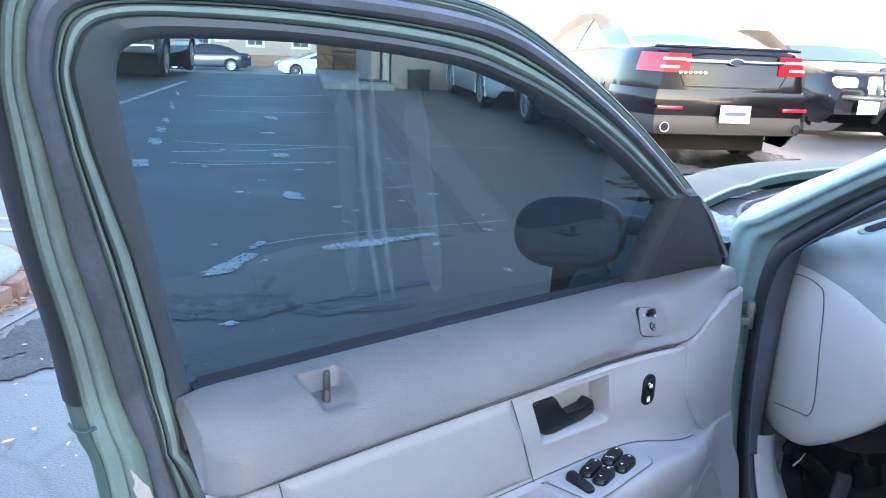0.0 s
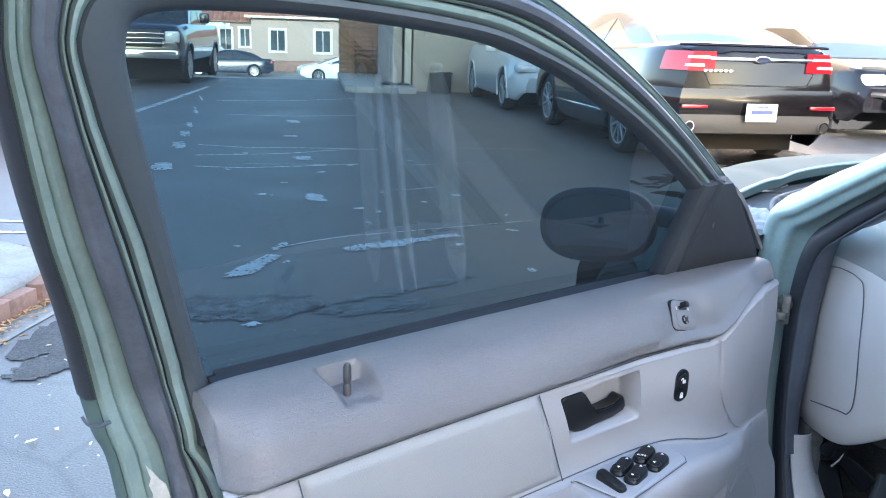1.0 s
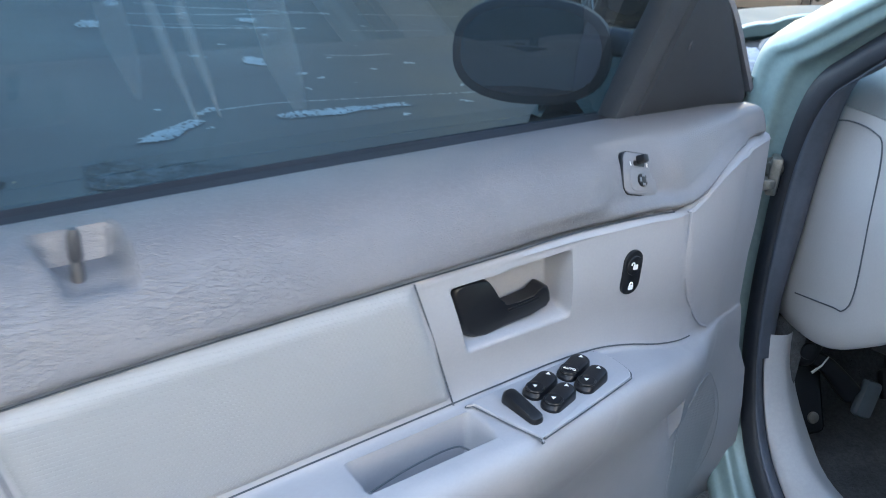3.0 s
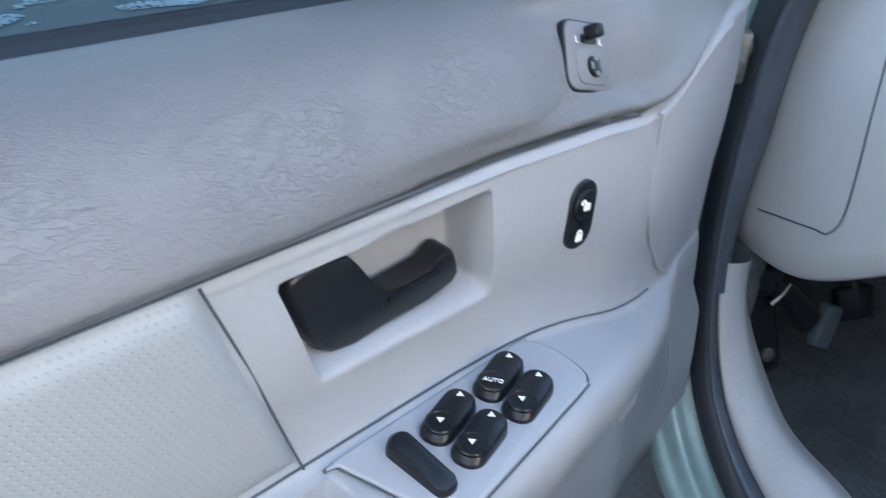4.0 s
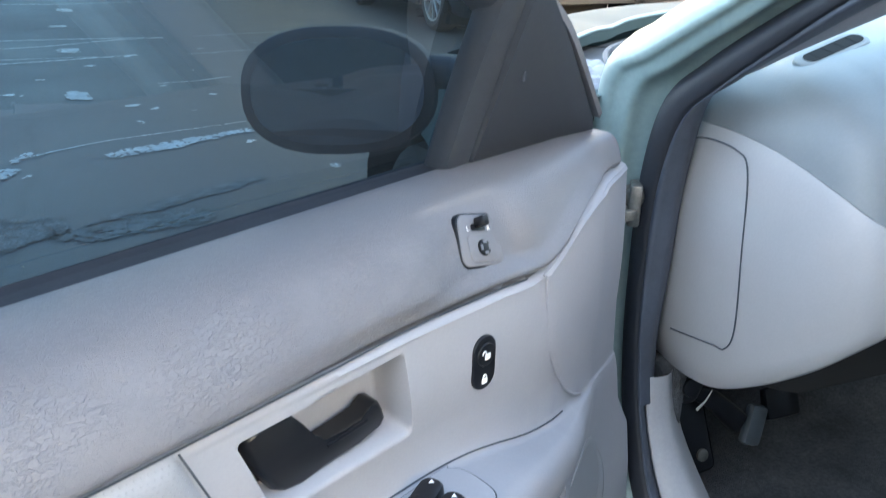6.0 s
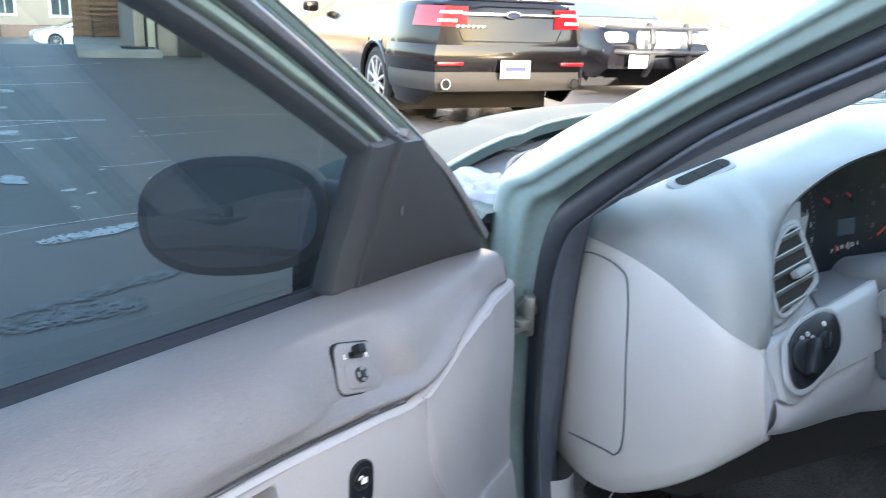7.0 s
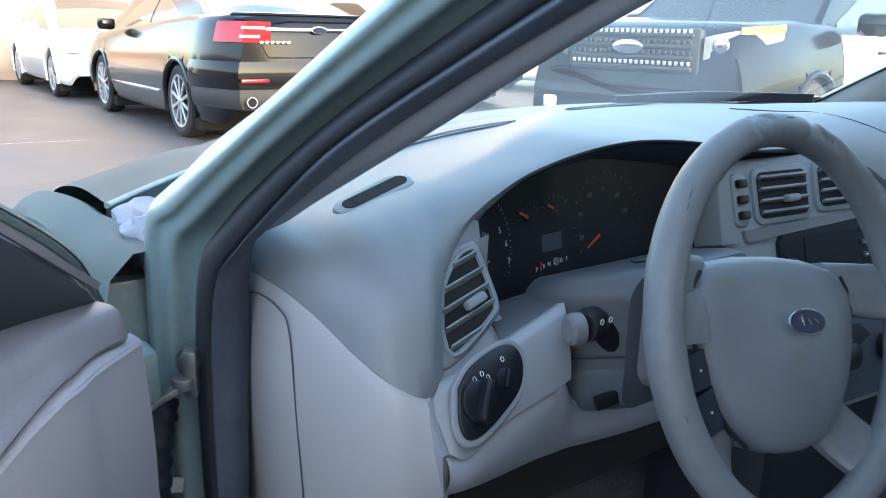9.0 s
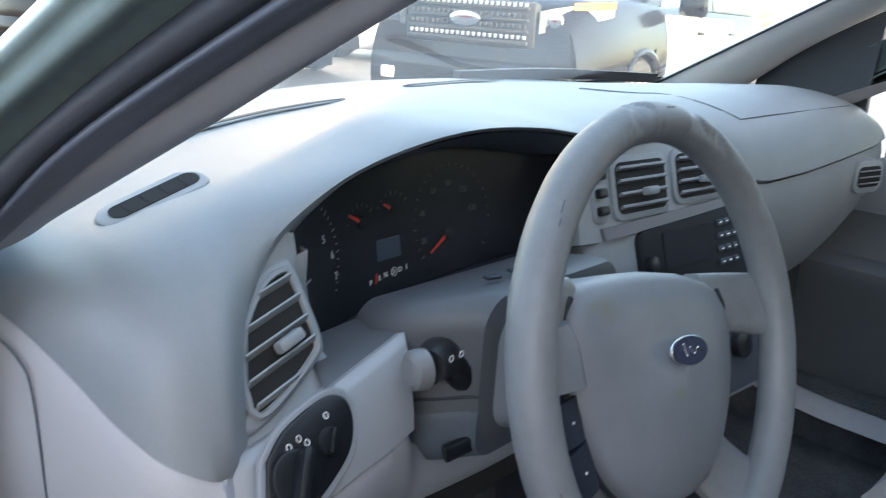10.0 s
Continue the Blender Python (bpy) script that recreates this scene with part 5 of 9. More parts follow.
def oval_shell(c, rx, rz, depth, k):
    rows = []
    for f, d in ((0.86, 0.0), (0.97, 0.005), (1.0, 0.02), (0.97, 0.055), (0.8, 0.085), (0.45, 0.105), (0.05, 0.112)):
        rows.append([c + Vector((rx * f * math.copysign(abs(math.cos(t)) ** 0.8, math.cos(t)) - k * d, d, rz * f * math.copysign(abs(math.sin(t)) ** 0.8, math.sin(t)))) for t in [2 * math.pi * i / 36 for i in range(36)]])
    return rows


MC = Vector((0.742, 0.175, 0.868))
MROT = Matrix.Translation(MC) @ Matrix.Rotation(radians(-36), 4, "Z") @ Matrix.Rotation(radians(-6), 4, "X")
bm = bmesh.new()
loft(bm, [[MROT @ p for p in r] for r in oval_shell(Vector((0, 0, 0)), 0.102, 0.067, 0.11, -0.25)], close_row=True, close_ends=True)
mh = part("mirror_housing", bm, SAIL, mir, "black oval mirror housing")
bm = bmesh.new()
rows = [[MROT @ Vector((0.088 * f * math.copysign(abs(math.cos(t)) ** 0.8, math.cos(t)), -0.003 - 0.002 * (1 - f), 0.054 * f * math.copysign(abs(math.sin(t)) ** 0.8, math.sin(t)))) for t in [2 * math.pi * i / 36 for i in range(36)]] for f in (1, 0.6, 0.2)]
loft(bm, rows, close_row=True, close_ends=True)
part("mirror_glass", bm, MIRROR, mh, "dark reflecting mirror glass")
bm = bmesh.new()
sweep(bm, [(0.82, 0.165, 0.885), (0.855, 0.125, 0.882), (0.885, 0.085, 0.876), (0.91, 0.03, 0.866)], rounded(0.04, 0.035, 0.014), up=(0, 0, 1))
part("mirror_arm", bm, SAIL, mir)

# upper trim (bolster)
ZC = [(0.0, 0.702), (0.07, 0.714), (0.2, 0.725), (0.4, 0.737), (0.6, 0.745), (0.71, 0.745), (0.745, 0.742), (0.77, 0.744), (0.80, 0.755), (0.84, 0.774), (0.88, 0.785), (0.93, 0.789), (0.98, 0.790), (1.03, 0.790)]


def zc(a):
    return interp(a, ZC)


def base_w(a):
    return interp(a, [(0.0, 0.066), (0.02, 0.078), (0.05, 0.081), (0.72, 0.083), (0.75, 0.0815), (0.775, 0.078), (0.80, 0.073), (0.84, 0.065), (0.88, 0.055), (0.93, 0.041), (1.0, 0.028), (1.06, 0.015)])


def front_a(a, z):
    """Draws the panel's front end back to the door's leading edge at height z."""
    end = interp(z, [(0.18, 1.080), (0.30, 1.072), (0.40, 1.052), (0.48, 1.028), (0.55, 1.008), (0.62, 0.996), (0.80, 0.99)])
    return a if a < 0.9 else 0.9 + (a - 0.9) * (end - 0.9) / 0.15


def kw(a):
    return (0.80 + 0.20 * smooth01(0.0, 0.03, a)) * (1 - 0.70 * smooth01(0.74, 1.0, a))


def bolster_row(a, out=0.0):
    k = kw(a)
    zb = interp(a, [(0.0, 0.782), (0.03, 0.790), (0.37, 0.804), (0.57, 0.811), (0.78, 0.818), (0.9, 0.822), (1.03, 0.820)])
    z0 = zc(a)
    h = zb - z0
    g = min(1, h / 0.07)
    prof = [(-0.046, -0.02), (-0.040, -0.004), (-0.028, 0.002), (-0.006, 0.003), (0.018, 0.001), (0.038, -0.004), (0.053, -0.012), (0.065, -0.023), (0.075, -0.036)]
    pts = [(w, zb + z * g) for w, z in prof]
    tail = [(0.083, z0 + 0.021 * g), (0.0875, z0 + 0.011 * g), (0.088, z0 + 0.005), (0.083, z0 + 0.001), (0.070, z0 - 0.001)]
    fine = curve_pts([(w, z, 0) for w, z in pts + tail], 40)
    # flat facet that carries the mirror adjuster
    facet = 0.010 * smooth01(0.61, 0.675, a) * smooth01(0.775, 0.735, a)
    row = []
    for p in fine:
        k2 = k - 0.13 * smooth01(0.60, 0.74, a) * smooth01(1.0, 0.80, a) * smooth01(z0 + 0.006, z0 + 0.020, p.y)
        # the roll draws back behind the panel's rounded top edge
        k2 -= 0.085 * smooth01(0.44, 0.58, a) * smooth01(0.80, 0.74, a) * smooth01(z0 + 0.022, z0 + 0.008, p.y)
        w = p.x if p.x < 0 else p.x * k2
        w -= facet * smooth01(0.025, 0.045, w) * smooth01(z0 + 0.008, z0 + 0.020, p.y)
        row.append(D(front_a(a, p.y), w + out, p.y))
    # tuck the lower edge under the panel's top
    return row + [D(front_a(a, z0), max(base_w(a) - 0.006, -row[-1].y), z0 - 0.003)]


A_ST = sorted(set([round(0.108 + 0.004 * i, 4) for i in range(26)] + [0.0, 0.004, 0.012, 0.025, 0.05, 0.1, 0.13, 0.15, 0.17, 0.19, 0.25, 0.3, 0.35, 0.4, 0.45, 0.5, 0.55, 0.58, 0.6, 0.61, 0.62, 0.63, 0.64, 0.65, 0.66, 0.67, 0.68, 0.70, 0.72, 0.735, 0.74, 0.745, 0.75, 0.755, 0.76, 0.765, 0.77, 0.78, 0.8, 0.83, 0.86, 0.88, 0.9, 0.92, 0.95, 0.98, 1.0, 1.015, 1.025]))
bm = bmesh.new()
rows = []
for a in A_ST:
    r = bolster_row(a)
    if a <= 0.012:
        s_ = {0.0: 0.72, 0.004: 0.88, 0.012: 0.97}[a]
        r = [Vector((p.x, p.y * s_ if p.y < 0 else p.y, p.z)) for p in r]
    if a >= 1.015:
        r = [Vector((p.x, p.y * (0.8 if a > 1.02 else 0.94) if p.y < 0 else p.y, p.z)) for p in r]
    # shallow dish round the lock pin
    if 0.108 <= a <= 0.208:
        q = []
        for p in r:
            w_ = -p.y
            left = 0.130 + 0.008 * smooth01(0.01, 0.06, w_)
            f = smooth01(left - 0.005, left + 0.007, a) * smooth01(0.190, 0.178, a) * smooth01(0.004, 0.016, w_) * smooth01(0.068, 0.056, w_)
            q.append(Vector((p.x, p.y + 0.006 * f, p.z - 0.024 * f * (0.35 + 0.65 * smooth01(0.07, 0.0, w_)))))
        r = q
    rows.append(r)
loft(bm, rows, close_ends=True)
part("upper_trim", bm, TRIM_MID, door, "mid grey creased vinyl upper trim", sharp=50)

# lower panel, with the handle recess and armrest
WA = [(0.0, 0.11), (0.06, 0.130), (0.15, 0.152), (0.3, 0.168), (0.48, 0.172), (0.6, 0.162), (0.68, 0.146), (0.74, 0.128), (0.80, 0.107), (0.84, 0.091), (0.87, 0.074), (0.90, 0.061), (0.93, 0.049), (0.97, 0.038), (1.03, 0.026), (1.06, 0.018)]
ZT = [(0.0, 0.545), (0.1, 0.565), (0.3, 0.582), (0.45, 0.592), (0.55, 0.599), (0.62, 0.602), (0.68, 0.594), (0.74, 0.577), (0.80, 0.561), (0.86, 0.552), (1.03, 0.54)]
# sides of the handle recess: a point on each, its inward way, and how wide the wall slopes
BEZ = [((0.520, 0.7225), (0.078, -0.997), 0.005), ((0.595, 0.690), (-0.993, -0.110), 0.007), ((0.530, 0.6492), (-0.043, 0.999), 0.014), ((0.4555, 0.684), (0.940, 0.340), 0.004)]


def recess_depth(a, z):
    """How far the panel sinks round the inside handle."""
    d = 0.036
    for (pa, pz), (na, nz), wide in BEZ:
        d *= smooth01(0.0, wide, (a - pa) * na + (z - pz) * nz)
    return d


POCKET = (0.335, 0.462)


def panel_row(a, out=0.0, recess=True, top=None, bottom=None):
    z0, zt, wa, wb = zc(a), interp(a, ZT), interp(a, WA), base_w(a)
    zt = min(zt, z0 - 0.06)
    pts = [(wb - 0.016, z0 - 0.001), (wb - 0.004, z0 - 0.004), (wb, z0 - 0.009)]
    leans = {}
    zs = [0.730 - 0.0020 * i for i in range(46)]
    for z in zs:
        zz = zt + 0.012 + (z - 0.612) * ((z0 - 0.0095 - zt - 0.012) / (0.730 - 0.612))
        k_ = smooth01(0.37, 0.435, a) * smooth01(0.68, 0.62, a)
        zz = zz + (z + 0.06 * (a - 0.525) - zz) * k_
        lean = -0.11 * (zz - 0.690) * smooth01(0.560, 0.585, a) * smooth01(0.625, 0.605, a) - 0.36 * (zz - 0.684) * smooth01(0.415, 0.445, a) * smooth01(0.520, 0.470, a)
        d = recess_depth(a + lean, zz) if recess else 0
        leans[len(pts)] = lean
        pts.append((wb - d + 0.003 * math.sin(math.pi * (z - 0.64) / 0.08), zz))
    p0 = smooth01(POCKET[0] - 0.004, POCKET[0] + 0.004, a) * (1 - smooth01(POCKET[1] - 0.004, POCKET[1] + 0.004, a)) if recess else 0
    # the ledge sinks into the panel where the armrest runs out
    led = min(1.0, max(0.0, (wa - wb) / 0.024))
    wx = max(wa, wb + 0.024)
    pts += [(wb, zt + 0.010), (wb + 0.003 * led, zt + 0.003), (wb + 0.008 * led, zt)]
    span = max(0.001, wx - wb - 0.016)
    for f, pd in ((0.1, 0.0), (0.16, 1.0), (0.3, 1.0), (0.62, 1.0), (0.72, 0.0), (0.85, 0.0)):
        pts.append((wb + (0.008 + span * f) * led, zt - 0.048 * p0 * pd - 0.002 * f))
    pts += [(wb + (wx + dw - wb) * led, zt - dz) for dw, dz in ((-0.006, 0.004), (0.0, 0.012), (0.002, 0.025), (-0.002, 0.045), (-0.010, 0.075))]
    pts += [(wa - 0.03 if wa > 0.1 else max(wa - 0.01, 0.03), zt - 0.11), (max(0.03, min(0.088, wa - 0.02)), 0.42), (max(0.03, min(0.078, wa - 0.015)), 0.36), (max(0.028, min(0.07, wa - 0.01)), 0.27), (max(0.02, min(0.06, wa - 0.012)), 0.2), (max(0.0, min(0.04, wa - 0.03)), 0.185)]
    res = []
    for i, (w, z) in enumerate(pts):
        ae = interp(z, [(0.50, 0.93), (0.56, 0.87), (0.605, 0.816), (0.655, 0.785), (0.70, 0.774), (0.74, 0.768)])
        step = 0.0045 * smooth01(ae - 0.004, ae + 0.004, a) * smooth01(0.54, 0.57, z)
        res.append(D(front_a(a, z) + leans.get(i, 0.0), w + step + out, z))
    return res


P_ST = sorted(set([0.0, 0.004, 0.012, 0.03, 0.06, 0.1, 0.15, 0.2, 0.25, 0.3, 0.325, 0.332, 0.336, 0.341, 0.36, 0.4, 0.42, 0.63, 0.65, 0.67, 0.69, 0.71, 0.73, 0.75, 0.77, 0.79, 0.81, 0.83, 0.84] + [0.755, 0.76, 0.765, 0.775, 0.78, 0.785, 0.795, 0.80, 0.805, 0.815, 0.82, 0.825] + [round(0.437 + 0.002 * i, 4) for i in range(86)] + [0.85 + 0.01 * i for i in range(13)] + [0.98, 1.0, 1.02, 1.035, 1.045, 1.05]))
bm = bmesh.new()
loft(bm, [panel_row(a) for a in P_ST])
for_edge = [panel_row(1.05)]
loft(bm, for_edge + [[Vector((p.x, 0.03, p.z)) for p in for_edge[0]]])
rear_row = panel_row(0.0)
loft(bm, [rear_row, [Vector((0.004, p.y * 0.6, p.z)) for p in rear_row], [Vector((0.03, 0.0, p.z)) for p in rear_row]])
part("door_panel", bm, TRIM_LIGHT, door, "light grey moulded door panel with armrest", sharp=60)

# perforated pad
bm = bmesh.new()
rows = []
for i in range(61):
    f = i / 60
    row = []
    for j in range(33):
        g = j / 32
        a = (0.073 + 0.034 * g) + ((0.403 + 0.052 * g) - (0.073 + 0.034 * g)) * f
        z = (zc(a) - 0.004) + ((interp(a, ZT) + 0.006) - (zc(a) - 0.004)) * g
        edge = min(min(f, 1 - f) * 0.36, min(g, 1 - g) * 0.13)
        rise = 0.0075 * math.sin(0.5 * math.pi * min(1, edge / 0.014)) - 0.002 + 0.003 * math.sin(math.pi * g)
        row.append(D(a, base_w(a) + rise, z))
    rows.append(row)
loft(bm, rows)
part("pad_insert", bm, TRIM_PAD, door, "light grey perforated vinyl insert")


def seam(pts, r=0.0008, n=24, material=None):
    bm = bmesh.new()
    sweep(bm, curve_pts(pts, n), ring(r, 6), up=(0, -1, 0.2))
    return part("seam", bm, material or FRAME_TRIM, door, "dark seam line")


seam([D(a, base_w(a) + 0.001 - 0.005 * smooth01(0.44, 0.58, a), zc(a) - 0.003 + 0.001 * smooth01(0.44, 0.58, a)) for a in (0.0, 0.07, 0.2, 0.4, 0.5, 0.6, 0.70, 0.745)])
seam([D(0.404, 0.0845, 0.732), D(0.425, 0.0845, 0.68), D(0.443, 0.0845, 0.63), D(0.456, 0.0855, 0.594)])
seam([D(0.072, 0.0835, 0.71), D(0.085, 0.0865, 0.65), D(0.104, 0.0865, 0.572)])
seam([D(a, base_w(a) + 0.003, interp(a, ZT) + 0.0045) for a in (0.1, 0.25, 0.42, 0.5, 0.58, 0.64)] + [D(a, base_w(a) + 0.003, interp(a, ZT) + 0.0045) for a in (0.69, 0.75, 0.80, 0.83)], 0.0009)

bm = bmesh.new()
sweep(bm, curve_pts([D(a, base_w(a) + 0.0030, z) for a, z in ((0.769, 0.738), (0.774, 0.70), (0.785, 0.655), (0.816, 0.605), (0.850, 0.572), (0.878, 0.556))], 30), ring(0.0016, 8), up=(0, -1, 0))
part("panel_bead", bm, TRIM_LIGHT, door)
bm = bmesh.new()
sweep(bm, curve_pts([D(front_a(a, 0.78), base_w(a) + 0.001, zc(a) - 0.006) for a in (0.766, 0.79, 0.82, 0.86, 0.90, 0.95, 0.99, 1.02)], 30), ring(0.0012, 8), up=(0, -1, 0))
part("panel_bead", bm, TRIM_LIGHT, door)

# inside handle in its dark well
bm = bmesh.new()
WELL_O = [(0.448, 0.711), (0.452, 0.7155), (0.470, 0.7165), (0.494, 0.7165), (0.500, 0.700), (0.500, 0.660), (0.490, 0.650), (0.474, 0.6505), (0.467, 0.659), (0.456, 0.686)]
plate(bm, WELL_O, frame_m(D(0, 0.044, 0), (1, 0, 0), (0, -1, 0)), 0.010, 0.002)
part("handle_well", bm, BLACK, door, "black plate behind the inside handle")
bm = bmesh.new()
o_ = [(0.4545, 0.7055), (0.4565, 0.7105), (0.4620, 0.7128), (0.4760, 0.7137), (0.4890, 0.7132), (0.4945, 0.7110), (0.4985, 0.7060), (0.5075, 0.6915), (0.5150, 0.6800), (0.5185, 0.6770), (0.5240, 0.6762), (0.5420, 0.6785), (0.5600, 0.6812), (0.5645, 0.6855), (0.5690, 0.6885), (0.5750, 0.6870), (0.5785, 0.6800), (0.5805, 0.6710), (0.5770, 0.6655), (0.5560, 0.6590), (0.5200, 0.6545), (0.4980, 0.6512), (0.4830, 0.6535), (0.4745, 0.6590), (0.4655, 0.6760)]
m_ = frame_m(D(0, 0.054, 0), (1, 0, 0), (0, -1, 0))
plate(bm, o_, m_, 0.020, 0.005)
hnd = part("inside_handle", bm, BLACK, door, "worn black inside door handle", sharp=50)
bm = bmesh.new()
sweep(bm, [D(0.522, 0.0745, 0.6742), D(0.542, 0.0748, 0.6763), D(0.560, 0.0748, 0.6785)], rounded(0.003, 0.002, 0.0008, 2), up=(0, -1, 0))
part("handle_ridge", bm, BLACK, hnd)

# lock switch
bm = bmesh.new()
m_ = frame_m(D(0.680, 0.0835, 0.6855), (0.98, 0, -0.03), (0, -1, 0.02))
plate(bm, rounded(0.0285, 0.0505, 0.0138, 6), m_, 0.0045, 0.0015)
lk = part("lock_switch", bm, BLACK, door, "black rocker lock switch")
bm = bmesh.new()
plate(bm, ring(0.0108, 20), m_ @ Matrix.Translation((0, 0.0085, 0.0046)), 0.002, 0.0012)
part("rocker_dish", bm, BLACK, lk)
for yy, op in ((0.0075, 1), (-0.0165, 0)):
    bm = bmesh.new()
    mm = m_ @ Matrix.Translation((0, yy, 0.0068 if op else 0.0046))
    plate(bm, rounded(0.0068, 0.0054, 0.001, 2), mm, 0.0006)
    arc = [mm @ Vector((0.0022 * math.cos(t) - (0.0042 if op else 0), 0.0028 + 0.0028 * math.sin(t), 0.0004)) for t in [math.pi * i / 8 for i in range(9)]]
    sweep(bm, arc, ring(0.0007, 6), up=(0, -1, 0))
    part("lock_symbol", bm, WHITE_INK, lk, "white padlock symbol", smooth=False)

# mirror adjuster
bm = bmesh.new()
pn = Vector((0.0, -0.85, 0.50)).normalized()
m_ = frame_m(D(0.7035, 0.0545, 0.7810), (1, 0, -0.22), pn)


def tapered(w, h, r):
    return [(x * (0.93 - 3.4 * y), y) for x, y in rounded(w, h, r, 5)]


plate(bm, tapered(0.055, 0.045, 0.009), m_ @ Matrix.Translation((0, 0, -0.006)), 0.0085, 0.0012)
ma = part("mirror_switch", bm, SAIL, door, "grey mirror adjuster with toggle and dial")
bm = bmesh.new()
plate(bm, tapered(0.0582, 0.0480, 0.010), m_ @ Matrix.Translation((0, 0, -0.006)), 0.0073, 0.001)
part("switch_gap", bm, BLACK, door, "dark gap round the mirror adjuster")
ma.data.materials[0] = mat("grey switch bezel", (0.16, 0.165, 0.185), 0.5, grain=0.03, grain_scale=200, stain=0.06, stain_scale=20)
bm = bmesh.new()
plate(bm, rounded(0.036, 0.024, 0.006, 4), m_ @ Matrix.Translation((0.001, -0.007, 0.0020)), 0.0014, 0.0006)
part("dial_plate", bm, ma.data.materials[0], ma)
bm = bmesh.new()
plate(bm, ring(0.0072, 16), m_ @ Matrix.Translation((0.001, -0.007, 0.0032)), 0.003, 0.0015)
part("dial", bm, BLACK, ma)
bm = bmesh.new()
for k in range(4):
    mm = m_ @ Matrix.Translation((0.001, -0.007, 0.0043)) @ Matrix.Rotation(k * math.pi / 2, 4, "Z")
    box(bm, mm @ Vector((0.0048, 0, 0.001)), (0.003, 0.005, 0.002), 0.0004, rot=mm.to_3x3().to_4x4())
part("dial_lug", bm, ma.data.materials[0], ma)
bm = bmesh.new()
mm = m_ @ Matrix.Translation((0.0, 0.011, 0.0020))
plate(bm, rounded(0.018, 0.006, 0.002, 2), mm, 0.001)
box(bm, mm @ Vector((0.0, 0.004, 0.006)), (0.008, 0.009, 0.012), 0.002, rot=mm.to_3x3().to_4x4())
part("toggle", bm, BLACK, ma)
for s_, x in (("L", -0.0135), ("R", 0.0135)):
    words("switch_letter", s_, 0.006, m_ @ Matrix.Translation((x, 0.010, 0.0026)), WHITE_INK, ma, depth=0.0003)

# cup let into the armrest pocket
seam([D(0.330, 0.137, 0.580), D(0.38, 0.126, 0.580), D(0.428, 0.122, 0.580), D(0.440, 0.132, 0.580), D(0.443, 0.153, 0.580)], 0.001)
bm = bmesh.new()
sweep(bm, curve_pts([D(0.35, 0.137, 0.5475), D(0.39, 0.133, 0.5475), D(0.428, 0.130, 0.5475)], 8), rounded(0.012, 0.004, 0.0015, 2))
part("pocket_slot", bm, BLACK, door, "dark slot in the pocket floor")

# window switches on the armrest
sw_m = frame_m(D(0.565, 0.118, 0.5985), (0.998, 0, 0.05), (0, -0.03, 1))
bm = bmesh.new()
o_ = [(-0.094, 0.020), (-0.090, 0.025), (0.055, 0.029), (0.068, 0.026), (0.075, 0.017), (0.077, 0.002), (0.075, -0.018), (0.068, -0.026), (0.055, -0.030), (-0.064, -0.050), (-0.072, -0.048)]
o_ = [(p.x, p.y) for p in curve_pts([(x, y, 0) for x, y in o_ + o_[:1]], 60)[:-1]]
plate(bm, o_, sw_m @ Matrix.Translation((0, 0, -0.001)), 0.0045, 0.0015)
sp_ = part("switch_panel", bm, TRIM_LIGHT, door, "light grey window switch panel", sharp=50)
bm = bmesh.new()
sweep(bm, [sw_m @ Vector((x * 1.012, y * 1.02, 0.0012)) for x, y in o_], ring(0.0007, 6), up=(0, 0, 1), closed=True)
part("panel_joint", bm, FRAME_TRIM, sp_, "fine dark joint round the switch panel")
for k, (x, y) in enumerate(((0.024, 0.0105), (0.025, -0.0135), (-0.025, 0.0055), (-0.023, -0.0185))):
    bm = bmesh.new()
    mm = sw_m @ Matrix.Translation((x, y, 0.0035)) @ Matrix.Rotation(radians(15), 4, "Z")
    rows = []
    for s_, h in ((1.0, 0.0), (1.0, 0.003), (0.95, 0.0062), (0.86, 0.0082), (0.6, 0.0088)):
        rows.append([mm @ Vector((px * s_, py * s_, h + 0.0022 * (px / 0.02) * (1 if h > 0.004 else 0))) for px, py in rounded(0.043, 0.0215, 0.0095, 5)])
    loft(bm, rows, close_row=True, close_ends=True)
    sw = part("window_switch", bm, BLACK, sp_, "black window switch")
    bm = bmesh.new()
    sweep(bm, [mm @ Vector((-0.0095 + 0.0085 * math.cos(t), 0.0085 * math.sin(t), 0.0076)) for t in [2 * math.pi * i / 24 for i in range(24)]], ring(0.0011, 6), closed=True)
    part("dish_rim", bm, BLACK, sw, "raised rim round the finger dish")
    for px, turn in ((0.0135, 0), (-0.009, 0)):
        bm = bmesh.new()
        if k == 0 and px < 0:
            continue
        q = mm @ Matrix.Translation((px, 0.0005, 0.0094 + 0.0022 * px / 0.02))
        d_ = 1 if px > 0 else -1
        up_, side_ = Vector((0.88, 0.47, 0)) * d_, Vector((0.47, -0.88, 0))
        vs = [bm.verts.new(q @ (v + Vector((0, 0, 0.0005)))) for v in (up_ * 0.0027, up_ * -0.0016 + side_ * 0.0024, up_ * -0.0016 - side_ * 0.0024)]
        bm.faces.new(vs)
        part("arrow_mark", bm, WHITE_INK, sw, "white arrow", smooth=False)
    if k == 0:
        words("switch_word", "AUTO", 0.0046, mm @ Matrix.Translation((-0.010, -0.001, 0.0088)) @ Matrix.Rotation(radians(-70), 4, "Z"), WHITE_INK, sw, depth=0.0003)
bm = bmesh.new()
mm = sw_m @ Matrix.Translation((-0.062, -0.011, 0.0035)) @ Matrix.Rotation(radians(-87), 4, "Z")
rows = []
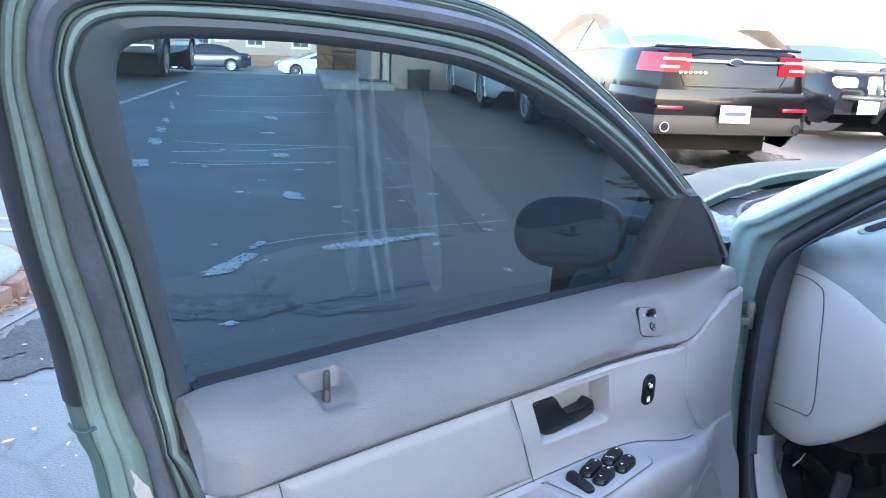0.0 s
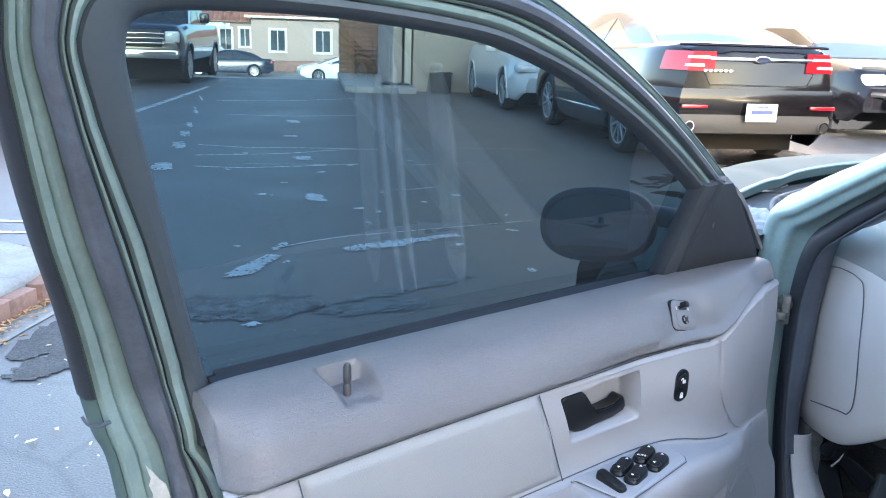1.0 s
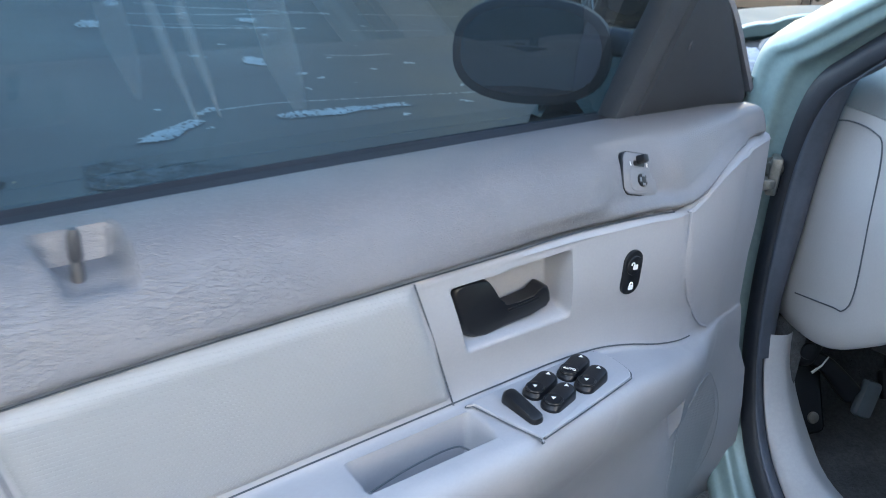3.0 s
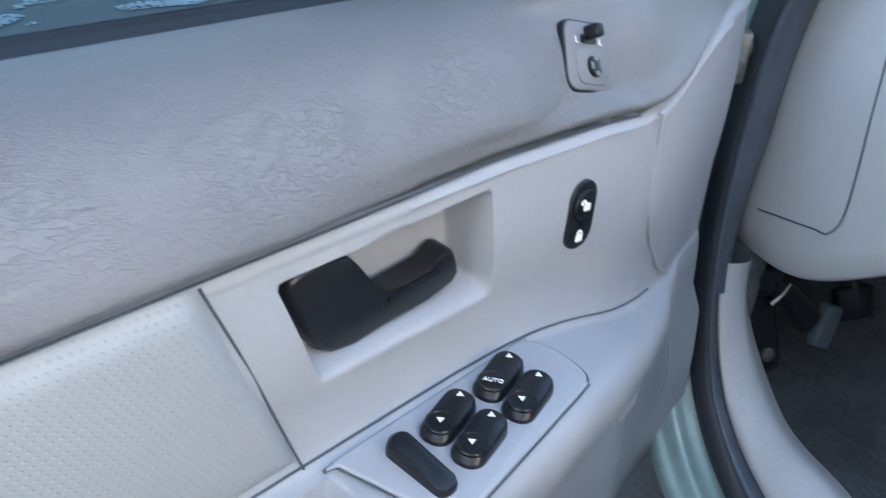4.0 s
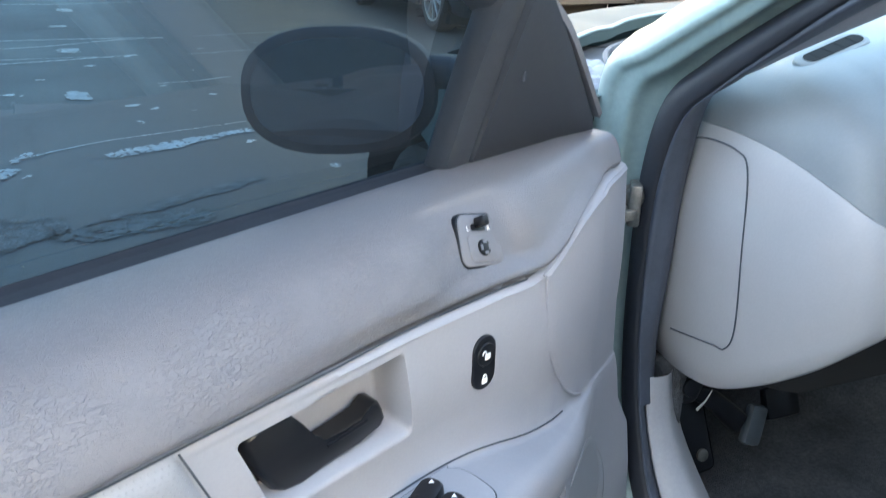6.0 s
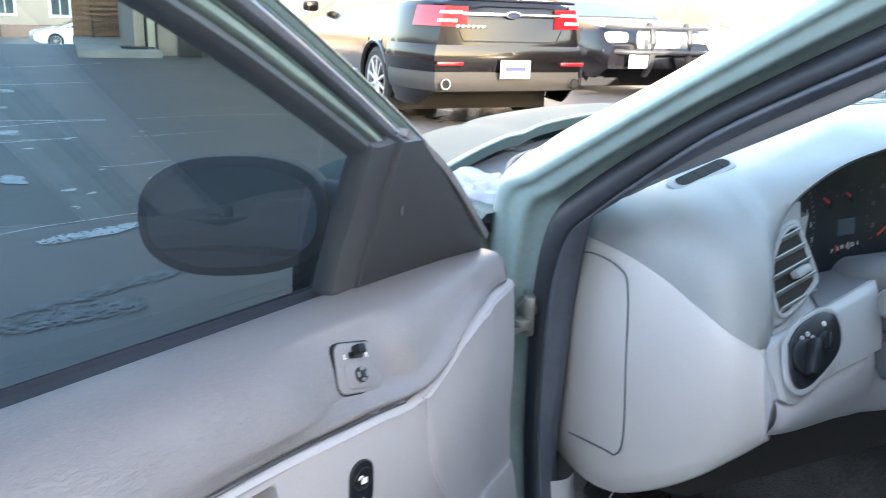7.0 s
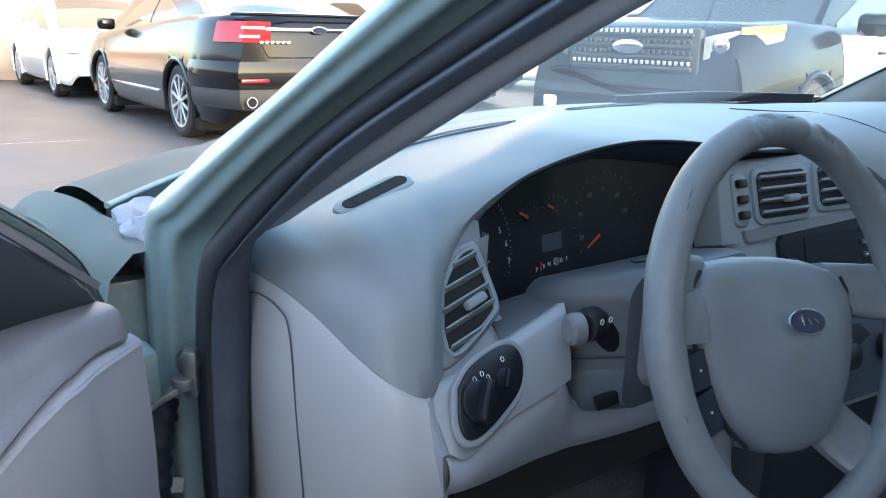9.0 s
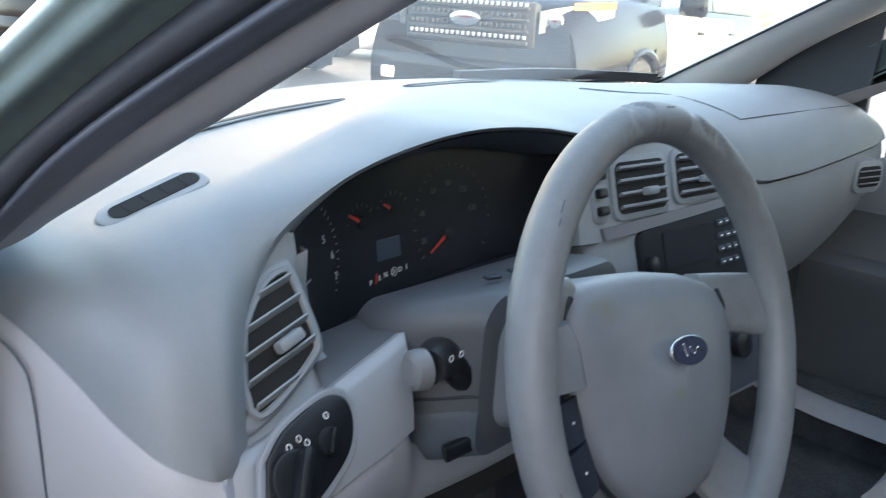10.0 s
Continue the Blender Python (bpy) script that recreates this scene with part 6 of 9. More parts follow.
for s_, h in ((1.0, 0.0), (1.0, 0.004), (0.95, 0.0075), (0.85, 0.009), (0.5, 0.0092)):
    rows.append([mm @ Vector((px * s_, py * s_, h * (1.0 - 0.38 * px / 0.027) if h else 0)) for px, py in rounded(0.048, 0.0152, 0.006, 4)])
loft(bm, rows, close_row=True, close_ends=True)
part("window_lockout", bm, BLACK, sp_, "long black window lock-out rocker")

# lock pin
bm = bmesh.new()
rows = []
for z, r in ((0.755, 0.010), (0.758, 0.010), (0.759, 0.0052), (0.785, 0.0048), (0.788, 0.0036), (0.792, 0.0048), (0.808, 0.0046), (0.812, 0.003)):
    rows.append([D(0.152 + r * math.cos(t), 0.040 + r * math.sin(t), z) for t in [2 * math.pi * i / 14 for i in range(14)]])
loft(bm, rows, close_row=True, close_ends=True)
part("lock_pin", bm, mat("dark grey lock pin", (0.045, 0.047, 0.055), 0.45, stain=0.1, stain_scale=30), door, "grey lock pin standing up")

# painted door shell behind the trim
bm = bmesh.new()
rows = []
for z in (0.17, 0.25, 0.35, 0.45, 0.55, 0.62, 0.67, 0.71, 0.735, 0.76):
    ao = interp(z, [(0.17, -0.010), (0.35, -0.038), (0.55, -0.066), (0.62, -0.074), (0.69, -0.084), (0.745, -0.10), (0.76, -0.104)])
    bo = interp(z, [(0.17, -0.10), (0.45, -0.16), (0.65, -0.14), (0.735, -0.11), (0.76, -0.105)])
    rows.append([D(a, w, z) for a, w in ((0.06, -0.03), (0.05, -0.078), (ao * 0.5, -0.084), (ao * 0.9, -0.084), (ao, -0.092), (ao + 0.004, bo + 0.005), (0.10, bo - 0.02), (0.5, bo - 0.045), (0.9, bo - 0.04), (front_a(1.045, z), bo - 0.02), (front_a(1.05, z), -0.05), (front_a(1.04, z), 0.0), (0.9, -0.02))])
loft(bm, rows, close_row=True)
part("door_shell", bm, JAMB, door, "pale green painted door shell")
bm = bmesh.new()
TORN = [(-0.054, 0.699), (-0.047, 0.689), (-0.039, 0.676), (-0.033, 0.669), (-0.0275, 0.646), (-0.0237, 0.623), (-0.0225, 0.596), (-0.022, 0.569), (-0.031, 0.583), (-0.040, 0.597), (-0.050, 0.611), (-0.0475, 0.628), (-0.0505, 0.645), (-0.0475, 0.660), (-0.0515, 0.672), (-0.0490, 0.680)]
plate(bm, TORN, frame_m(D(0, -0.051, 0), (1, 0, 0), (0, -1, 0)), 0.0007)
part("paper_label", bm, LABEL, door, "torn white paper label on the door edge")
# end of the outer moulding, a thin bent clip
bm = bmesh.new()
sweep(bm, curve_pts([D(-0.114, -0.054, 0.772), D(-0.109, -0.052, 0.762), D(-0.098, -0.052, 0.757), D(-0.086, -0.053, 0.759)], 12), rounded(0.003, 0.006, 0.001, 2), up=(0, -1, 0))
part("moulding_clip", bm, DUSTY, door, "bent grey end clip of the moulding")

# speaker grille, moulded flush into the panel
def panel_w(a, z):
    """How far the lower panel stands out at a, z."""
    row = [(p.z, -p.y) for p in panel_row(a)[-9:]]
    return interp(z, sorted(row))


bm = bmesh.new()
rows = []
for r_, rise in ((0.02, 0.004), (0.35, 0.004), (0.6, 0.004), (0.8, 0.004), (0.93, 0.0038), (0.985, 0.0022), (1.0, -0.003)):
    rim_ = [(0.918 + 0.078 * r_ * math.cos(t), 0.350 + 0.118 * r_ * math.sin(t)) for t in [2 * math.pi * i / 48 for i in range(48)]]
    rows.append([D(front_a(a, z), panel_w(a, z) + rise * 0.5, z) for a, z in rim_])
loft(bm, rows, close_row=True, close_ends=True)
part("speaker_grille", bm, TRIM_PAD, door, "light grey perforated speaker grille", sharp=70)


# ------------------------------------------------------------ the car that the door belongs to
CX = 1.74            # centre line of the car
car = thing("open_saloon", "pale green saloon with its driver's door open", "car")


def both(name, make, material, label="", sharp=35):
    """A part on the driver's side and its mirror image."""
    out = []
    for sd in (0, 1):
        bm = make()
        if sd:
            for v in bm.verts:
                v.co.x = 2 * CX - v.co.x
        out.append(part(name, bm, material, car, label, sharp=sharp))
    return out


SEAL = [(0.886, 0.2, 0.205), (0.886, 0.8, 0.205), (0.886, 1.02, 0.208), (0.886, 1.15, 0.225), (0.886, 1.25, 0.29), (0.886, 1.305, 0.39), (0.887, 1.328, 0.5), (0.888, 1.334, 0.62), (0.889, 1.331, 0.734), (0.890, 1.30, 0.828), (0.895, 1.252, 0.880), (0.906, 1.171, 0.942), (0.925, 1.083, 1.003), (0.955, 0.95, 1.077), (0.995, 0.80, 1.158), (1.04, 0.62, 1.24), (1.075, 0.42, 1.28), (1.085, 0.15, 1.295)]
JAMB_O = [(0.81, 0.2, 0.165), (0.81, 0.8, 0.165), (0.81, 1.05, 0.17), (0.815, 1.22, 0.19), (0.825, 1.33, 0.27), (0.832, 1.385, 0.38), (0.836, 1.41, 0.5), (0.838, 1.42, 0.62), (0.838, 1.425, 0.75), (0.838, 1.41, 0.865), (0.842, 1.345, 0.900), (0.855, 1.245, 0.957), (0.880, 1.125, 1.03), (0.915, 0.955, 1.131), (0.952, 0.80, 1.222), (0.992, 0.60, 1.305), (1.02, 0.40, 1.345), (1.03, 0.15, 1.362)]
TRIM_I = [(0.945, 0.2, 0.275), (0.945, 0.8, 0.275), (0.945, 1.0, 0.278), (0.945, 1.11, 0.282), (0.942, 1.215, 0.298), (0.938, 1.30, 0.385), (0.93, 1.315, 0.5), (0.93, 1.30, 0.62), (0.94, 1.30, 0.734), (0.928, 1.276, 0.858), (0.934, 1.222, 0.894), (0.942, 1.128, 0.942), (0.952, 1.020, 0.998), (0.982, 0.868, 1.082), (1.03, 0.69, 1.168), (1.085, 0.50, 1.235), (1.125, 0.34, 1.262), (1.14, 0.12, 1.272)]
NS = 100
PS, PJ, PT = (curve_pts(q, NS) for q in (SEAL, JAMB_O, TRIM_I))


def pillar_band(steps, k0=0, k1=NS):
    """Band along the door opening: steps of (share, lift) with share 0 at the seal, 1 at the outer edge, -1 at the inner trim edge."""
    def make():
        bm = bmesh.new()
        rows = []
        for i in range(k0, k1):
            s_, j_, t_ = PS[i], PJ[i], PT[i]
            d = (PS[min(i + 1, NS - 1)] - PS[max(i - 1, 0)]).normalized()
            nrm = d.cross(j_ - t_).normalized()
            if nrm.x > 0:
                nrm = -nrm
            row = []
            for q in curve_pts([(f, h, 0) for f, h in steps], 3 * len(steps) - 2):
                p = s_.lerp(j_, q.x) if q.x >= 0 else s_.lerp(t_, -q.x)
                row.append(p + nrm * q.y)
            rows.append(row)
        return loft(bm, rows)
    return make


both("pillar_jamb", pillar_band([(0.12, -0.010), (0.2, -0.008), (0.42, 0.000), (0.52, 0.010), (0.6, 0.012), (0.74, 0.008), (0.84, 0.010), (0.93, 0.006), (1.0, -0.004), (1.03, -0.02), (1.0, -0.05)]), JAMB, "pale green painted door jamb and screen pillar", sharp=70)
SEAL_NAVY = mat("dusty navy door seal", (0.060, 0.072, 0.098), 0.5, grain=0.08, grain_scale=120, bump=0.12, bump_scale=400, stain=0.2, stain_scale=9)
both("seal_lip", pillar_band([(0.27, -0.012), (0.26, 0.008), (0.19, 0.018), (0.06, 0.022), (0.0, 0.020)]), RUBBER, "black outer lip of the door-opening seal", sharp=70)
both("door_seal", pillar_band([(0.02, 0.018), (-0.08, 0.023), (-0.22, 0.019), (-0.42, 0.010), (-0.44, -0.012)], 31), SEAL_NAVY, "dark dusty rubber door-opening seal", sharp=70)
both("sill_seal", pillar_band([(0.02, 0.018), (-0.05, 0.022), (-0.14, 0.014), (-0.20, -0.004)], 0, 32), SEAL_NAVY, "narrow dark seal along the sill", sharp=70)
both("pillar_trim", pillar_band([(-0.36, -0.004), (-0.42, 0.006), (-0.6, 0.004), (-0.85, -0.002), (-1.0, -0.012), (-1.05, -0.04)], 58), TRIM_LIGHT, "light grey screen pillar trim")
both("sill_trim", pillar_band([(-0.16, -0.004), (-0.24, 0.010), (-0.5, 0.014), (-0.85, 0.010), (-1.0, -0.004), (-1.1, -0.05)], 0, 34), mat("scuffed grey sill trim", (0.335, 0.34, 0.362), 0.55, grain=0.04, grain_scale=200, bump=0.12, bump_scale=500, stain=0.06, stain_scale=14), "grey scuffed sill trim")

# check strap and hinge
strap = thing("door_check", "zinc door check strap bolted to the door jamb", "door hardware")
bm = bmesh.new()
disc(bm, (0.858, 1.345, 0.715), (-0.9, -0.6, 0.05), 0.010, 0.010, 6, 0.002)
disc(bm, (0.858, 1.345, 0.715), (-0.9, -0.6, 0.05), 0.016, 0.004, 20)
part("bolt", bm, STEEL, strap)
bm = bmesh.new()
box(bm, (0.862, 1.345, 0.705), (0.016, 0.034, 0.055), 0.004, rot=Matrix.Rotation(radians(-32), 4, "Z"))
disc(bm, (0.848, 1.338, 0.690), (0, 0, 1), 0.013, 0.012, 14, 0.002)
part("bracket", bm, STEEL, strap)
bm = bmesh.new()
sweep(bm, [(0.850, 1.338, 0.692), (0.82, 1.335, 0.685), (0.785, 1.325, 0.674)], rounded(0.016, 0.008, 0.002, 2), up=(0, 0, 1))
part("strap", bm, STEEL, strap)

# dark gap behind the door: hinge post inner
bm = bmesh.new()
box(bm, (0.865, 1.455, 0.475), (0.15, 0.03, 0.63), 0.005)
part("hinge_post", bm, JAMB, car, "painted shut face behind the door")
# lower hinge, cable boot and its tag
bm = bmesh.new()
box(bm, (0.805, 1.345, 0.715), (0.03, 0.05, 0.06), 0.008)
part("hinge", bm, JAMB, car)
part("hinge", bx((0.81, 1.39, 0.36), (0.05, 0.05, 0.06), 0.008), JAMB, car)
bm = bmesh.new()
sweep(bm, curve_pts([(0.842, 1.392, 0.655), (0.824, 1.374, 0.625), (0.816, 1.366, 0.575), (0.814, 1.362, 0.51), (0.805, 1.35, 0.44)], 40), ring(0.021, 14), scale=[1.0 if i % 4 < 2 else 0.86 for i in range(40)])
part("cable_boot", bm, RUBBER, car, "black rubber cable boot")
bm = bmesh.new()
box(bm, (0.8385, 1.3605, 0.5605), (0.017, 0.0012, 0.019), rot=Matrix.Rotation(radians(-18), 4, "Z") @ Matrix.Rotation(radians(8), 4, "Y"))
part("paper_tag", bm, LABEL, car, "small white paper tag")


# how the wing draws in towards the rounded nose
NOSE = [(1.4, 0.775), (2.1, 0.777), (2.25, 0.79), (2.40, 0.84), (2.52, 0.915), (2.64, 1.01), (2.76, 1.13), (2.86, 1.27)]


def fender():
    bm = bmesh.new()
    rows = []
    for y in [1.405 + 0.05 * i for i in range(30)]:
        e = smooth01(2.0, 2.95, y)
        zt = 0.838 - 0.012 * smooth01(1.42, 1.66, y) - 0.055 * smooth01(1.7, 2.3, y) - 0.17 * e
        x0 = interp(y, NOSE)
        xin = max(0.905 - 0.05 * smooth01(1.45, 1.64, y), x0 + 0.075)
        row = [(x0 + 0.03, y, 0.2), (x0 + 0.004, y, 0.35), (x0 - 0.004, y, 0.55), (x0 + 0.004, y, zt - 0.12), (x0 + 0.022, y, zt - 0.034), (x0 + 0.048, y, zt - 0.008), (xin - 0.008, y, zt), (xin, y, zt - 0.004), (xin + 0.002, y, zt - 0.03)]
        rows.append(row)
    loft(bm, rows)
    R = 0.36
    kill = {v for v in bm.verts if math.hypot(v.co.y - 2.0, v.co.z - 0.31) < R}
    rim = {o for v in kill for e in v.link_edges for o in e.verts} - kill
    bmesh.ops.delete(bm, geom=list(kill), context="VERTS")
    for v in rim:
        d = Vector((v.co.y - 2.0, v.co.z - 0.31))
        if d.length < R * 1.3:
            d = d.normalized() * R
            v.co.y, v.co.z = 2.0 + d.x, 0.31 + d.y
    return bm


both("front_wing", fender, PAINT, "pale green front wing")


def hood_rear(u):
    return 2.25 - 0.60 * abs(u) ** 1.6


def hood_z(x, y):
    """Height of the bonnet's skin: flat by the screen, dropping towards the nose."""
    u = (x - CX) / 0.882
    d = y - hood_rear(u)
    return 0.852 - 0.014 * abs(u) ** 3 - 0.05 * smooth01(0.10, 0.50, d) - 0.19 * smooth01(0.28, 0.95, d) - 0.006 * math.exp(-((abs(u) - 0.6) / 0.05) ** 2)


bm = bmesh.new()
rows = []
HOOD_EDGE = []
for j in range(57):
    u = -1 + 2 * j / 56
    x = CX + 0.882 * u
    y0 = hood_rear(u)
    y1 = 2.90 - 0.36 * u * u - 0.16 * u ** 6
    HOOD_EDGE.append(Vector((x, y0, hood_z(x, y0) - 0.002)))
    rows.append([(x, y0 + 0.012, hood_z(x, y0) - 0.03), (x, y0, hood_z(x, y0) - 0.006)] + [(x, y0 + (y1 - y0) * (k / 18) ** 1.3, hood_z(x, y0 + (y1 - y0) * (k / 18) ** 1.3)) for k in range(19)] + [(x, y1 + 0.02, hood_z(x, y1) - 0.03)])
loft(bm, rows)
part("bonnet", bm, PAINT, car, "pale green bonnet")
bm = bmesh.new()
sweep(bm, HOOD_EDGE, ring(0.0045, 8))
part("bonnet_edge", bm, JAMB, car, "folded rear edge of the bonnet")
bm = bmesh.new()
rows = []
for j in range(25):
    u = -1 + 2 * j / 24
    x = CX + 0.95 * u
    y1 = 2.94 - 0.42 * u * u - 0.26 * u ** 6
    rows.append([(x, y1 - 0.05, 0.59 - 0.02 * u * u), (x, y1 + 0.03, 0.56), (x, y1 + 0.07, 0.50), (x, y1 + 0.08, 0.40), (x, y1 + 0.03, 0.24), (x, y1 - 0.2, 0.2)])
loft(bm, rows)
part("front_bumper", bm, PAINT, car, "pale green front bumper")
for sd in (-1, 1):
    bm = bmesh.new()
    box(bm, (CX + sd * 0.62, 2.71, 0.535), (0.34, 0.16, 0.11), 0.04, rot=Matrix.Rotation(radians(-sd * 34), 4, "Z"))
    part("headlamp", bm, CLEAR_LENS, car, "clear headlamp")
for sd in (-1, 1):
    wheel(car, CX + sd * 0.83, 2.0, 0.31, sd)
    wheel(car, CX + sd * 0.83, -0.75, 0.31, sd)

# cowl panel and wipers
bm = bmesh.new()
rows = []
for j in range(41):
    u = -1 + 2 * j / 40
    x = CX + 0.875 * u
    yf = hood_rear(u) + 0.04
    yb = 1.655 - 0.26 * u * u
    zb = 0.895 - 0.018 * u * u
    rows.append([(x, yf, 0.80), (x, yf * 0.7 + yb * 0.3, 0.795), (x, yf * 0.35 + yb * 0.65, 0.805), (x, yb + 0.06, 0.835), (x, yb + 0.01, zb - 0.008), (x, yb - 0.02, zb)])
loft(bm, rows)
COWL = mat("faded black cowl plastic", (0.085, 0.092, 0.10), 0.65, grain=0.15, grain_scale=60, bump=0.2, bump_scale=200, stain=0.25, stain_scale=6)
part("cowl", bm, COWL, car, "faded black cowl panel")
wp = thing("wiper", "black wiper arm and blade resting on the windscreen base", "wiper")
bm = bmesh.new()
disc(bm, (1.16, 1.70, 0.815), (0, 0, 1), 0.016, 0.06, 14, 0.005)
sweep(bm, curve_pts([(1.16, 1.70, 0.872), (1.24, 1.69, 0.884), (1.42, 1.68, 0.895), (1.56, 1.69, 0.902)], 12), rounded(0.014, 0.009, 0.004, 2), scale=[1.4 - 0.06 * i for i in range(12)])
part("arm", bm, DARK_METAL, wp)
bm = bmesh.new()
sweep(bm, curve_pts([(1.22, 1.635, 0.898), (1.5, 1.675, 0.908), (1.80, 1.69, 0.912)], 16), [(-0.006, -0.012), (0.006, -0.012), (0.012, 0.008), (-0.012, 0.008)])
part("blade", bm, RUBBER, wp)
wp2 = thing("wiper", "black wiper arm and blade on the passenger side", "wiper")
bm = bmesh.new()
sweep(bm, curve_pts([(1.80, 1.78, 0.905), (1.92, 1.70, 0.93), (2.15, 1.64, 0.955)], 12), rounded(0.02, 0.012, 0.004, 2))
part("arm", bm, DARK_METAL, wp2)
bm = bmesh.new()
sweep(bm, curve_pts([(1.85, 1.645, 0.95), (2.1, 1.61, 0.955), (2.36, 1.52, 0.95)], 16), [(-0.006, -0.012), (0.006, -0.012), (0.012, 0.008), (-0.012, 0.008)])
part("blade", bm, RUBBER, wp2)


# bonnet hinge arm and a crumpled pale foam wad beside it
bm = bmesh.new()
sweep(bm, curve_pts([(0.945, 1.50, 0.80), (0.965, 1.60, 0.822), (1.03, 1.70, 0.832), (1.16, 1.80, 0.834), (1.32, 1.92, 0.836)], 20), rounded(0.010, 0.030, 0.004, 2))
disc(bm, (1.03, 1.69, 0.834), (-0.4, -0.7, 0.5), 0.010, 0.008, 12, 0.002)
part("bonnet_hinge", bm, COWL, car, "grey bonnet hinge arm")
FOAM = mat("pale grey foam", (0.27, 0.28, 0.31), 0.85, grain=0.08, grain_scale=60, bump=0.4, bump_scale=90, stain=0.12, stain_scale=14)
for fx, fy, fz, sx, sy, sz, sd_ in ((0.905, 1.575, 0.815, 0.05, 0.09, 0.032, 4), (0.872, 1.49, 0.82, 0.035, 0.06, 0.03, 9)):
    bm = bmesh.new()
    rows = []
    for i in range(13):
        row = []
        for j in range(18):
            u, v = math.pi * (0.04 + 0.92 * i / 12), 2 * math.pi * j / 18
            r = 1 + 0.45 * noise.noise(Vector((math.sin(u) * math.cos(v) * 2.3, math.sin(u) * math.sin(v) * 2.3, math.cos(u) * 2.3 + sd_)))
            row.append((fx + sx * r * math.sin(u) * math.cos(v), fy + sy * r * math.sin(u) * math.sin(v), fz + sz * r * math.copysign(abs(math.cos(u)) ** 0.6, math.cos(u))))
        rows.append(row)
    loft(bm, rows, close_row=True, close_ends=True)
    tagged(new("foam_wad", finish("foam_wad", bm, FOAM, sharp=25)), "pale torn foam pad lying in the gutter beside the bonnet", "foam")


# windscreen
def screen(u, v):
    """u from -1 to 1 across, v from 0 at the base to 1 at the roof."""
    far = max(0.0, u)
    base = Vector((CX + 0.88 * u, 1.655 - 0.26 * u * u + 0.14 * far * far, 0.902 - 0.018 * u * u + 0.055 * far))
    top = Vector((CX + 0.67 * u, 0.72 - 0.10 * u * u, 1.375 - 0.02 * u * u + 0.075 * far))
    return base.lerp(top, v)


bm = bmesh.new()
loft(bm, [[screen(-1 + 1.88 * i / 20, j / 8) for j in range(9)] for i in range(21)])
ws = part("windscreen", bm, GLASS_CLEAR, car, "clear curved windscreen")
ws.visible_shadow = False
bm = bmesh.new()
rows = []
for i in range(41):
    u = -1 + 1.88 * i / 40
    rows.append([screen(u, -0.01) + Vector((0, 0, 0.004)), screen(u, 0.035) + Vector((0, -0.004, -0.004))])
loft(bm, rows)
part("screen_band", bm, RUBBER, car, "black windscreen border")

# roof, headliner, far side, floor
bm = bmesh.new()
rows = []
for i in range(17):
    u = -1 + 2 * i / 16
    rows.append([(CX + (0.67 + 0.03 * k / 8) * u, 0.72 - 0.10 * u * u - 0.24 * k, 1.385 - 0.045 * u * u + 0.045 * math.sin(math.pi * min(k, 8) / 9) - 0.02 * max(0, k - 7)) for k in range(11)])
loft(bm, rows)
part("roof", thick(bm, 0.03), PAINT, car, "pale green roof with grey headliner")


def far_door():
    bm = bmesh.new()
    rows = []
    for y in (1.32, 1.2, 1.0, 0.8, 0.5, 0.2):
        rows.append([(2 * CX + 0.08 - 0.90, y, 0.2), (2 * CX + 0.08 - 0.955, y, 0.35), (2 * CX + 0.08 - 0.985, y, 0.5), (2 * CX + 0.08 - 1.02, y, 0.56), (2 * CX + 0.08 - 1.02, y, 0.585), (2 * CX + 0.08 - 0.955, y, 0.60), (2 * CX + 0.08 - 0.945, y, 0.68), (2 * CX + 0.08 - 0.95, y, 0.70), (2 * CX + 0.08 - 0.915, y, 0.78), (2 * CX + 0.08 - 0.87, y, 0.81)])
    return loft(bm, rows)


# passenger screen pillar trim, as the inside shows it
bm = bmesh.new()
TRIM_U = curve_pts([screen(0.80, v) for v in (0.0, 0.07, 0.14, 0.20, 0.26, 0.32, 0.38, 0.47, 0.57)], 24)
TRIM_L = curve_pts([(2.53, 1.42, 0.92), (2.53, 1.351, 0.971), (2.53, 1.297, 1.014), (2.53, 1.245, 1.050), (2.53, 1.195, 1.081), (2.528, 1.14, 1.112), (2.52, 1.09, 1.138), (2.51, 1.02, 1.172), (2.49, 0.94, 1.212)], 24)
rows = []
for p, q in zip(TRIM_U, TRIM_L):
    p = p + Vector((0, -0.004, -0.012))
    e = q - p
    nn = Vector((-0.75, -0.55, -0.30))
    rows.append([p + Vector((0.01, 0.006, 0.008)), p, p + e * 0.05 + nn * 0.006] + [p + e * k + nn * (0.008 + 0.07 * k * (1 - k)) for k in (0.25, 0.45, 0.65, 0.8, 0.9)] + [q + nn * 0.006, q + Vector((0.012, 0.008, 0.006)), q + Vector((0.09, 0.02, 0.015))])
loft(bm, rows)
# Lighter than the driver's trim: light bounced off the dash is in this colour.
part("pillar_trim", bm, mat("grey pillar plastic lightened for bounced light", (0.62, 0.62, 0.62), 0.5, grain=0.02, grain_scale=300, bump=0.1, bump_scale=600, stain=0.04, stain_scale=6, bump_dist=0.0006), car, "passenger pillar trim, grey lightened for bounced light", sharp=70)
bm = bmesh.new()
sweep(bm, [p + Vector((-0.003, -0.006, -0.012)) for p in TRIM_U], ring(0.0028, 6))
part("pillar_edge", bm, RUBBER, car, "thin dark edge of the pillar trim")
pd = thing("passenger_door", "closed passenger door with grey inner trim", "car door")
pd.parent = car
